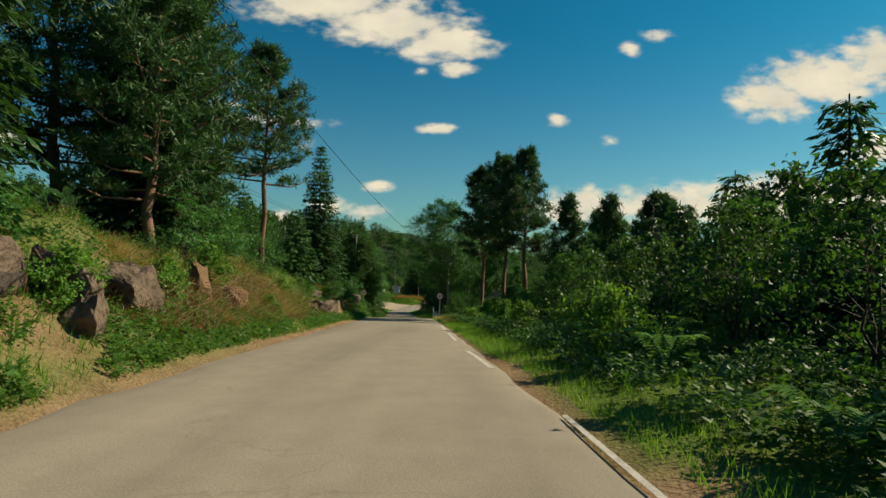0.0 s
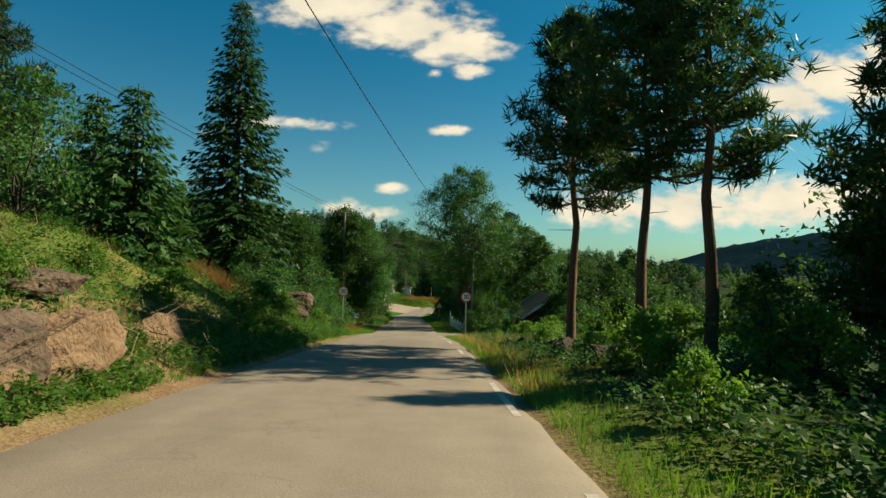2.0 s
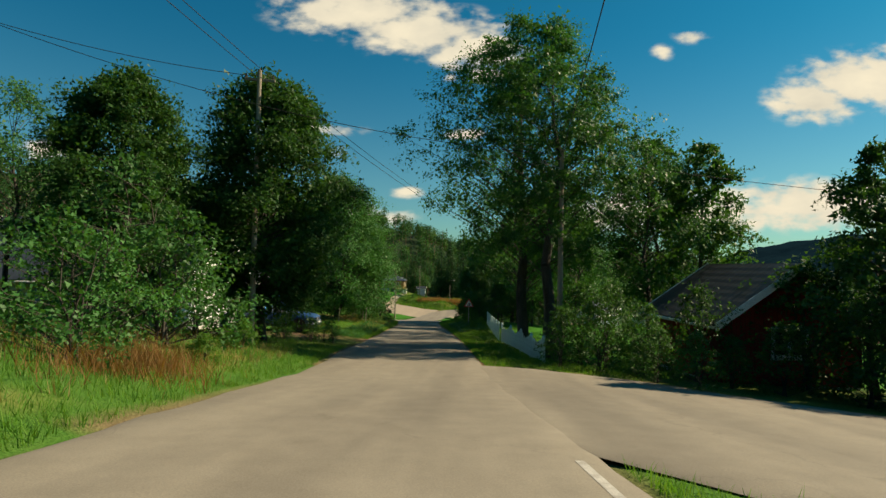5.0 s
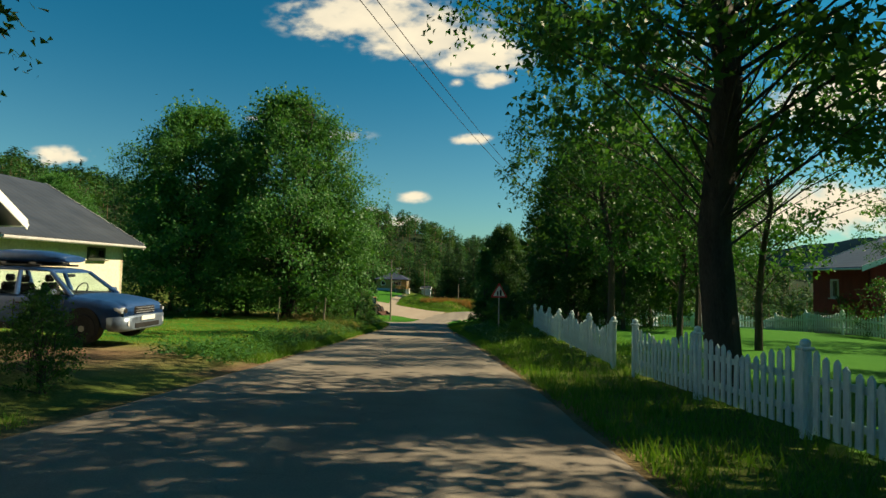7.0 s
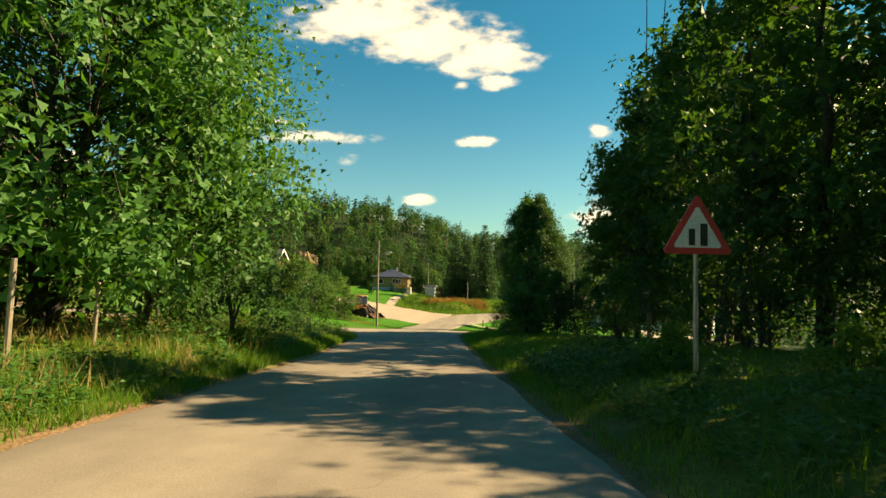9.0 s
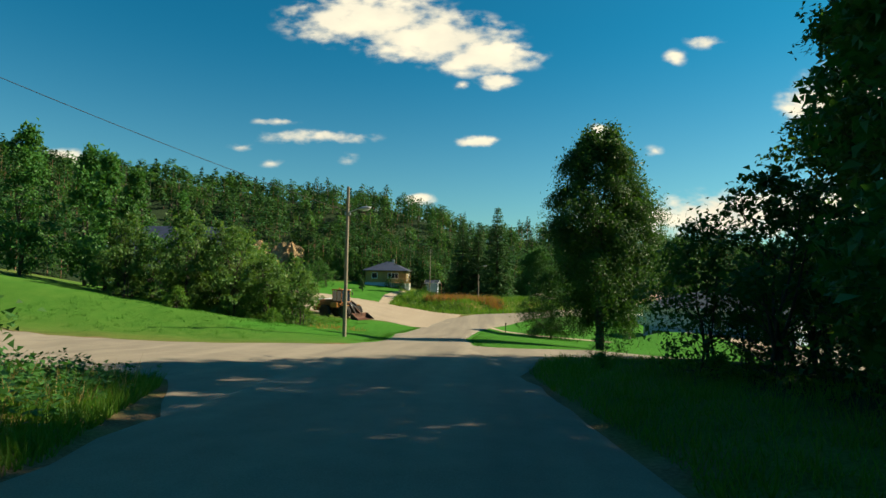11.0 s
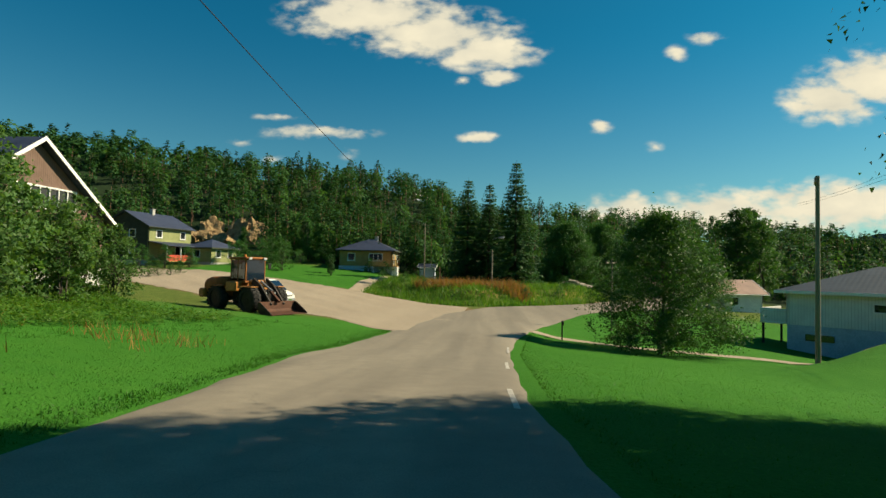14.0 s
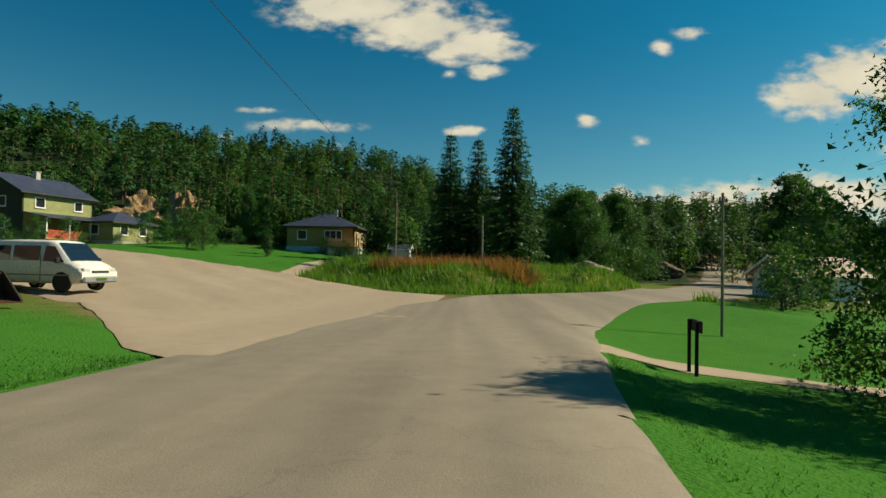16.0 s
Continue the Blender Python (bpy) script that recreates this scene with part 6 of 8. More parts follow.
part("balcony_front", box(bmesh.new(), (-0.9, 0.33, 2.6), (1.8, 0.05, 0.95), 0.01), "clad_white", bal)
part("balcony_side", box(bmesh.new(), (-1.77, 2.6, 2.6), (0.05, 4.5, 0.95), 0.01), "clad_white", bal)
for y in (0.5, 4.6):
    part("balcony_post", box(bmesh.new(), (-1.65, y, 0.9), (0.14, 0.14, 2.2), 0.01), "black", bal)
house, rf = building("outbuilding", "small outbuilding with a rusty metal roof", (16.0, 201.0, -14.6), 10, 6.0, 5.0, 0.3, 2.3, "grey_base", ("clad_white", "clad_white", "clad_white", "clad_white"),
                     "roof_red", "x", 1.3, 0.5, [("front", 2.0, 0.8, 1.2, 1.0, 1)], category="outbuilding")

# cream garage and white porch behind the parked car
gz = -6.35
house, rf = building("garage", "cream rendered garage with a slate grey roof", (-24.0, 77.3, gz + 0.18), 3, 7.0, 9.8, 0.15, 2.15, "grey_base", ("stucco",) * 4, "roof_dark", "y", 2.05, 0.5,
                     [("right", 7.7, 1.35, 0.95, 0.42, 1)], trim="clad_dark", category="garage", edge="grey_base")
house, rf = building("house", "white boarded house corner with a low gable", (-26.5, 72.0, gz + 0.2), 3, 10.4, 7.9, 0.4, 2.3, "grey_base", ("clad_white",) * 4, "roof_dark", "x", 2.7, 0.6,
                     [("right", 5.0, 0.8, 1.2, 1.2, 1), ("front", 6.0, 0.8, 1.2, 1.2, 1)])
# red barns
house, rf = building("barn", "low red boarded barn behind the garden", (14.2, 94.0, ground_z(15, 94) + 0.5), -12, 9.0, 7.0, 0.3, 2.6, "grey_base", ("clad_red",) * 4, "roof_dark", "y", 2.0, 0.5,
                     [("front", 2.0, 0.9, 1.0, 1.0, 1), ("front", 5.6, 0.9, 1.0, 1.0, 1), ("left", 2.6, 0.9, 1.0, 1.0, 1)], category="barn")
house, rf = building("barn", "red boarded house half hidden by bushes", (5.2, 66.2, ground_z(7, 68) - 0.2), 6, 4.6, 4.6, 0.3, 2.2, "grey_base", ("clad_red",) * 4, "roof_dark", "y", 1.6, 0.5,
                     [("front", 1.6, 0.9, 1.2, 1.0, 2)], category="barn")
house, rf = building("shed", "small pale blue shed beside the trees", (-20.6, 231.0, ground_z(-19, 232) + 0.1), 0, 2.6, 2.6, 0.2, 2.0, "grey_base", ("blue_base",) * 4, "roof_blue", "x", 0.5, 0.3, [], category="shed")
# ---- signs ----


def lettering(text, size, parent, m, mat="sign_black"):
    c = bpy.data.curves.new("lettering", "FONT")
    c.body, c.size, c.extrude, c.align_x, c.align_y = text, size, 0.002, "CENTER", "CENTER"
    c.offset = 0.022 * size
    tmp = bpy.data.objects.new("lettering", c)
    me = bpy.data.meshes.new_from_object(tmp)
    bpy.data.objects.remove(tmp)
    me.materials.clear()
    o = part("number", me, mat, parent, "black numerals")
    o.matrix_basis = m
    return o


def disc(r, y0, y1, n=40):
    return tube(bmesh.new(), (0, y0, 0), (0, y1, 0), r, r, n)


def speed_sign(x, y, top, turn=0.0):
    z = ground_z(x, y)
    s = thing("speed_sign", "round red and white speed limit sign on a steel post", "road sign", (x, y, z), turn, "speed limit signs")
    part("post", tube(bmesh.new(), (0, 0.04, -0.3), (0, 0.04, top + 0.25), 0.03, 0.03, 12), "galv", s)
    plate = part("plate", disc(0.30, 0.0, -0.012), "sign_red", s, "red rim of the sign")
    plate.location = (0, 0, top)
    face = part("face", disc(0.235, -0.013, -0.017), "sign_white", plate, "white face")
    num = lettering("30", 0.30, plate, pose(0, -0.021, -0.005, 90, 0, 0))
    num.scale = (1.0, 1.15, 1.0)
    for zz in (0.12, -0.12):
        part("clamp", box(bmesh.new(), (0, 0.02, top + zz), (0.10, 0.05, 0.03), 0.005), "galv", s)
    return s


speed_sign(-0.2, 51.0, 2.30, 2)
speed_sign(-7.35, 51.7, 2.25, 3)

wx, wy = -2.9, 94.2
warn = thing("warning_sign", "red-bordered white warning triangle on a steel post", "road sign", (wx, wy, ground_z(wx, wy)), 3)
zc = -5.79 - ground_z(wx, wy)
part("post", tube(bmesh.new(), (0, 0.04, -0.3), (0, 0.04, zc + 0.30), 0.03, 0.03, 12), "galv", warn)


def triangle(side, y0, y1, cz):
    h = side * 0.866
    k = 0.06 * side
    pts = [(-side / 2 + k, -h / 3), (side / 2 - k, -h / 3), (side / 2 - k / 2, -h / 3 + k * 0.87), (k / 2, 2 * h / 3 - k * 0.87), (-k / 2, 2 * h / 3 - k * 0.87), (-side / 2 + k / 2, -h / 3 + k * 0.87)]
    return outline(bmesh.new(), [(a, b + cz) for a, b in pts], y1 - y0, "y", y0)


tp = part("plate", triangle(0.86, -0.014, 0.0, zc), "sign_red", warn, "red border")
part("face", triangle(0.60, -0.019, -0.015, zc), "sign_white", tp, "white face")
for x, z, w, h in ((-0.07, -0.045, 0.075, 0.20), (0.075, -0.015, 0.085, 0.27)):
    part("symbol_bar", box(bmesh.new(), (x, -0.0215, zc + z), (w, 0.004, h)), "sign_black", tp, "plain dark symbol bar")

place = thing("place_sign", "pale rectangular name board on two posts at the side road", "road sign", (7.3, 57.6, ground_z(7.3, 57.6)), -14)
for x in (-0.45, 0.45):
    part("post", tube(bmesh.new(), (x, 0.03, -0.3), (x, 0.03, 1.45), 0.025, 0.025, 10), "galv", place)
pl = part("board", box(bmesh.new(), (0, 0, 1.35), (1.15, 0.02, 0.24), 0.005), "sign_white", place)
for i, w in enumerate((0.10, 0.16, 0.09, 0.14, 0.12)):
    part("text_bar", box(bmesh.new(), (-0.38 + i * 0.19, -0.0125, 1.35), (w, 0.004, 0.09)), "sign_black", pl)

zone = thing("zone_sign", "square white sign with a grey ring on a steel post", "road sign", (11.6, 49.2, ground_z(11.6, 49.2)), -28)
zh = max(1.1, -4.25 - ground_z(11.6, 49.2))
part("post", tube(bmesh.new(), (0, 0.03, -0.3), (0, 0.03, zh + 0.3), 0.03, 0.03, 10), "galv", zone)
zp = part("plate", box(bmesh.new(), (0, 0, zh), (0.62, 0.012, 0.66), 0.004), "sign_white", zone, "white square plate")
bm = bmesh.new()
for r0, r1 in ((0.235, 0.19),):
    n = 32
    rim = [[bm.verts.new((math.cos(6.2832 * i / n) * r, y, zh + 0.03 + math.sin(6.2832 * i / n) * r)) for i in range(n)] for y in (-0.014, -0.007) for r in (r0, r1)]
    for i in range(n):
        j = (i + 1) % n
        for a, b in ((0, 1), (1, 3), (3, 2), (2, 0)):
            bm.faces.new((rim[a][i], rim[a][j], rim[b][j], rim[b][i]))
bmesh.ops.recalc_face_normals(bm, faces=bm.faces)
part("ring", bm, "sign_grey", zp, "dark grey ring")
for x in (-0.05, 0.06):
    part("symbol_bar", box(bmesh.new(), (x, -0.010, zh + 0.03), (0.07, 0.006, 0.16)), "sign_grey", zp, "plain grey symbol bar")

info = thing("notice_board", "small dark notice board on two posts", "notice board", (-5.4, 166.6, ground_z(-5.4, 166.6) - 0.12), 84)
for x in (-0.24, 0.24):
    part("post", box(bmesh.new(), (x, 0, 0.50), (0.06, 0.06, 1.25), 0.01), "black", info)
part("board", box(bmesh.new(), (0, -0.06, 1.02), (0.66, 0.04, 0.22), 0.01), "dark_wood", info)

# ---- poles, lamps and wires ----


def power_pole(x, y, top, label, r=0.12, arm=True, turn=0.0, name="power_pole"):
    z = ground_z(x, y)
    p = thing(name, label, "pole", (x, y, z), turn)
    part("shaft", tube(bmesh.new(), (0, 0, -0.5), (0, 0, top - z), r, r * 0.72, 12), "pole_wood", p)
    if arm:
        part("crossarm", box(bmesh.new(), (0, 0.1, top - z - 0.35), (1.1, 0.10, 0.10), 0.01), "pole_wood", p)
        for xx in (-0.48, 0.0, 0.48):
            part("insulator", tube(bmesh.new(), (xx, 0.1, top - z - 0.3), (xx, 0.1, top - z - 0.14), 0.045, 0.03, 8), "black", p)
    return p


def lamp_arm(p, z, reach, tilt=0.22):
    arm = part("lamp_arm", tube(bmesh.new(), (0, 0, z), (reach * 0.75, 0, z + tilt), 0.025, 0.022, 8), "galv", p)
    bm = bmesh.new()
    bmesh.ops.create_uvsphere(bm, u_segments=14, v_segments=8, radius=1.0, matrix=pose(reach, 0, z + tilt, 0, -8, 0) @ Matrix.Diagonal((0.34, 0.14, 0.10, 1)))
    part("lamp_head", bm, "galv", arm, "grey street lamp head", True)
    bm = bmesh.new()
    bmesh.ops.create_uvsphere(bm, u_segments=12, v_segments=6, radius=1.0, matrix=pose(reach + 0.05, 0, z + tilt - 0.06, 0, -8, 0) @ Matrix.Diagonal((0.22, 0.10, 0.07, 1)))
    part("lamp_lens", bm, "sign_white", arm, "pale lamp lens", True)


power_pole(-18.5, 64.4, 4.95, "weathered wooden power pole above the bank", 0.13, True, 20)
power_pole(-10.7, 68.1, 4.35, "weathered wooden power pole among bushes", 0.11, True, 15)
p = power_pole(0.75, 70.2, 1.95, "wooden lamp pole beside the garden hedge", 0.12, False)
lamp_arm(p, 7.6, -0.9)
p = power_pole(-14.62, 135.0, -3.5, "tall wooden street lamp pole at the grass edge", 0.105, False, 0, "street_lamp")
lamp_arm(p, 6.15, 0.85)
part("bracket", box(bmesh.new(), (0, 0, 6.1), (0.30, 0.10, 0.16), 0.02), "galv", p)
p = power_pole(-8.65, 202.0, -7.7, "slim wooden street lamp in the meadow", 0.10, False, 0, "street_lamp")
lamp_arm(p, 5.75, 1.1)
power_pole(7.2, 166.0, -5.0, "tall dark wooden pole at the lawn edge", 0.13, True, 60)
p = power_pole(-0.7, 176.0, -9.1, "slender grey pole with brackets beside the footpath", 0.06, True, 40, "lamp_post")
power_pole(-13.5, 226.0, -5.4, "weathered pole below the spruces", 0.09, False)
power_pole(-19.5, 228.5, -2.4, "weathered wooden power pole before the trees", 0.11, True)
power_pole(3.2, 117.0, 0.6, "wooden power pole among roadside trees", 0.12, True)


def wire(a, b, sag, r=0.012):
    c = bpy.data.curves.new("overhead_wire", "CURVE")
    c.dimensions, c.bevel_depth, c.bevel_resolution = "3D", r, 1
    sp = c.splines.new("POLY")
    sp.points.add(24)
    for i in range(25):
        f = i / 24
        q = Vector(a).lerp(Vector(b), f) - Vector((0, 0, sag * 4 * f * (1 - f)))
        sp.points[i].co = (*q, 1)
    tmp = bpy.data.objects.new("overhead_wire", c)
    me = bpy.data.meshes.new_from_object(tmp)
    bpy.data.objects.remove(tmp)
    me.materials.clear()
    tagged(part("overhead_wire", me, "black_wire"), "thin black overhead wire between poles", "wire", "overhead wires")


for dx in (0.0, 0.45):
    wire((-15.0 + dx, -10, 9.5), (-10.9 + dx, 68.1, 4.2), 1.0)
    wire((-10.9 + dx, 68.1, 4.2), (3.0 + dx, 117, 0.45), 1.2)
wire((-10.7, 68.1, 4.1), (-18.5, 64.4, 4.75), 0.25)
wire((-18.5, 64.4, 4.75), (0.75, 70.2, 1.75), 0.8)
wire((-7.5, -12, 11.5), (0.75, 70.2, 1.8), 2.5)
wire((0.75, 70.2, 1.7), (30, 74, 0.5), 0.6)
wire((-30.7, 111.6, 1.7), (-14.62, 135.0, -4.75), 0.5)
wire((-14.62, 135.0, -4.75), (-19.5, 228.5, -2.6), 1.2)
wire((5, 128, -1.5), (38, 225, 1.1), 1.2)
wire((5.3, 128, -1.7), (38.5, 225, 0.9), 1.2)

# ---- garden fences ----
def picket_mesh(w, h, t=0.02):
    bm = bmesh.new()
    outline(bm, [(-w / 2, 0), (w / 2, 0), (w / 2, h - w * 0.55), (0, h), (-w / 2, h - w * 0.55)], t, "y", 0.0)
    me = bpy.data.meshes.new("picket")
    bm.to_mesh(me)
    bm.free()
    me.materials.append(M["fence_paint"])
    return me


PICKETS = [picket_mesh(0.078, h) for h in (0.66, 0.70, 0.75, 0.80, 0.86)]


def fence(label, pts, step=0.132, span=2.35):
    """A white picket fence along a line on the ground: posts with turned caps, two rails, pickets whose tops sag between the posts."""
    p = np.array(pts, float)
    x0, y0 = p[0]
    f = thing("picket_fence", label, "fence", (x0, y0, ground_z(x0, y0)))
    zb = ground_z(x0, y0)
    total = np.hypot(*np.diff(p, axis=0).T).sum()
    n = int(total / step)
    q = resample(pts, n)
    bays = max(1, round(total / span))
    for i in range(n):
        a = q[min(i + 1, n - 1)] - q[max(i - 1, 0)]
        ang = math.degrees(math.atan2(a[1], a[0]))
        ph = (i / n * bays) % 1.0
        k = min(4, int(4.99 * abs(2 * ph - 1) ** 0.8))
        o = new("picket", PICKETS[k])
        o.parent = f
        o.matrix_basis = pose(q[i][0] - x0, q[i][1] - y0, ground_z(*q[i]) - zb + 0.07 + float(R.normal(0, 0.006)), float(R.normal(0, 0.7)), float(R.normal(0, 0.8)), ang + (180 if ang < -90 else 0))
    ends = resample(pts, bays + 1)
    for i, e in enumerate(ends):
        bm = bmesh.new()
        box(bm, (0, 0.03, 0.40), (0.10, 0.10, 1.22), 0.012)
        box(bm, (0, 0.03, 1.03), (0.14, 0.14, 0.04), 0.012)
        bmesh.ops.create_uvsphere(bm, u_segments=10, v_segments=6, radius=0.055, matrix=Matrix.Translation((0, 0.03, 1.08)))
        po = part("fence_post", bm, "fence_paint", f)
        po.location = (e[0] - x0, e[1] - y0, ground_z(*e) - zb - 0.1)
        if i == bays:
            break
        g = ends[i + 1]
        for h in (0.26, 0.62):
            a3 = Vector((e[0] - x0, e[1] - y0, ground_z(*e) - zb + h))
            b3 = Vector((g[0] - x0, g[1] - y0, ground_z(*g) - zb + h))
            d = b3 - a3
            m = Matrix.Translation((a3 + b3) / 2) @ d.to_track_quat("X", "Z").to_matrix().to_4x4()
            part("fence_rail", box(bmesh.new(), (0, -0.035, 0), (d.length, 0.035, 0.075), 0.006, m), "fence_paint", f)
    return f


fence("white picket fence along the shaded verge", [(0.0, 69.0), (-0.45, 73), (-1.08, 77.35)])
fence("white picket fence beyond the garden gate", [(-1.2, 78.45), (-1.3, 84), (-1.4, 91.8)])
fence("far white picket fence across the garden", [(2.4, 96.3), (10.9, 96.8), (11.4, 86.0), (12.2, 74.5)], 0.15)

# ---- vehicles ----
M["car_blue"] = plain("car_paint_blue", (0.014, 0.05, 0.14), (0.02, 0.065, 0.18), 1.5, 0.36, 0.1, 0)
M["car_grey"] = plain("grey_bumper", (0.16, 0.17, 0.18), (0.24, 0.25, 0.26), 3, 0.5)
M["van_white"] = plain("van_paint_white", (0.60, 0.60, 0.56), (0.72, 0.72, 0.68), 1.2, 0.35, 0, 0)
M["loader_yellow"] = plain("machine_paint_yellow", (0.30, 0.115, 0.022), (0.46, 0.19, 0.03), 2.2, 0.5, 0, 0.1)
M["loader_rust"] = plain("machine_rusty_orange", (0.20, 0.075, 0.026), (0.36, 0.14, 0.04), 2.5, 0.6, 0.1, 0.3)
M["loader_black"] = plain("machine_oily_black", (0.02, 0.018, 0.016), (0.05, 0.042, 0.036), 4, 0.6, 0.1, 0.3)
M["steel_worn"] = plain("worn_bucket_steel", (0.05, 0.026, 0.018), (0.12, 0.055, 0.034), 2.5, 0.7, 0.2, 0.4)
M["headlight"] = glass_mat("headlight_glass", (0.55, 0.57, 0.58))
M["auto_glass"] = glass_mat("car_glass", (0.010, 0.020, 0.036))
M["rim"] = plain("wheel_rim_alloy", (0.36, 0.37, 0.38), (0.50, 0.51, 0.52), 6, 0.4, 0.7, 0.05)


def loft(stations):
    """A closed body from cross sections: x, then half widths and heights of the right side from the bottom to the middle of the top."""
    bm = bmesh.new()
    rings = []
    for x, prof in stations:
        ring = [bm.verts.new((x, -w, z)) for w, z in prof] + [bm.verts.new((x, w, z)) for w, z in prof[::-1] if w > 0.001]
        rings.append(ring)
    for a, b in zip(rings, rings[1:]):
        k = len(a)
        for i in range(k):
            bm.faces.new((a[i], a[(i + 1) % k], b[(i + 1) % k], b[i]))
    bm.faces.new(rings[0]), bm.faces.new(rings[-1][::-1])
    bmesh.ops.recalc_face_normals(bm, faces=bm.faces)
    for face in bm.faces:
        face.smooth = len(face.verts) == 4
    return bm


def wheel(parent, x, y, r, w, rim_mat="rim", lugs=0):
    bm = bmesh.new()
    n = 28
    prof = [(r * 0.62, -w / 2), (r * 0.90, -w / 2), (r, -w * 0.36), (r, w * 0.36), (r * 0.90, w / 2), (r * 0.62, w / 2)]
    rings = [[bm.verts.new((math.cos(6.2832 * i / n) * a, b, math.sin(6.2832 * i / n) * a)) for a, b in prof] for i in range(n)]
    for i in range(n):
        p, q = rings[i], rings[(i + 1) % n]
        for j in range(len(prof)):
            bm.faces.new((p[j], p[(j + 1) % 6], q[(j + 1) % 6], q[j]))
    for i in range(lugs):
        a = 6.2832 * i / lugs
        for s in (-1, 1):
            box(bm, (0, 0, 0), (0.07 * r * 2, w * 0.5, 0.06 * r), 0, pose(math.cos(a + 0.06 * s) * r, s * w * 0.24, math.sin(a + 0.06 * s) * r, 0, -math.degrees(a) + 90, 25 * s))
    bmesh.ops.recalc_face_normals(bm, faces=bm.faces)
    wh = part("wheel", bm, "rubber", parent, "black rubber tyre")
    wh.location = (x, y, r)
    bm = tube(bmesh.new(), (0, -w * 0.40, 0), (0, w * 0.40, 0), r * 0.64, r * 0.64, 24)
    tube(bm, (0, -w * 0.46, 0), (0, w * 0.46, 0), r * 0.20, r * 0.20, 12)
    part("rim", bm, rim_mat, wh)
    return wh


def plate_on(name, pts, mat, parent, label="", off=0.0):
    """A thin plate through four or more points, thickened outwards."""
    bm = bmesh.new()
    v = [Vector(p) for p in pts]
    n = (v[1] - v[0]).cross(v[2] - v[0]).normalized()
    lo = [bm.verts.new(p + n * off) for p in v]
    hi = [bm.verts.new(p + n * (off + 0.012)) for p in v]
    bm.faces.new(lo[::-1]), bm.faces.new(hi)
    k = len(v)
    for i in range(k):
        bm.faces.new((lo[i], lo[(i + 1) % k], hi[(i + 1) % k], hi[i]))
    bmesh.ops.recalc_face_normals(bm, faces=bm.faces)
    return part(name, bm, mat, parent, label)


def clear_glass(name, tone):
    m, n, l, s = material(name, 0.02)
    s.inputs["Base Color"].default_value = rgba(tone)
    s.inputs["Transmission Weight"].default_value = 1.0
    s.inputs["IOR"].default_value = 1.05
    return m


M["clear_glass"] = clear_glass("clear_car_glass", (0.72, 0.84, 0.84))
# silver cladding colour with the sun glint on blue paint mixed in
M["car_silver_glint"] = plain("car_paint_silver_blue_glint", (0.16, 0.20, 0.25), (0.20, 0.25, 0.31), 2, 0.32, 0.5, 0)


def pane_on(name, pts, parent):
    ob = plate_on(name, pts, "clear_glass", parent)
    ob.visible_shadow = False
    return ob


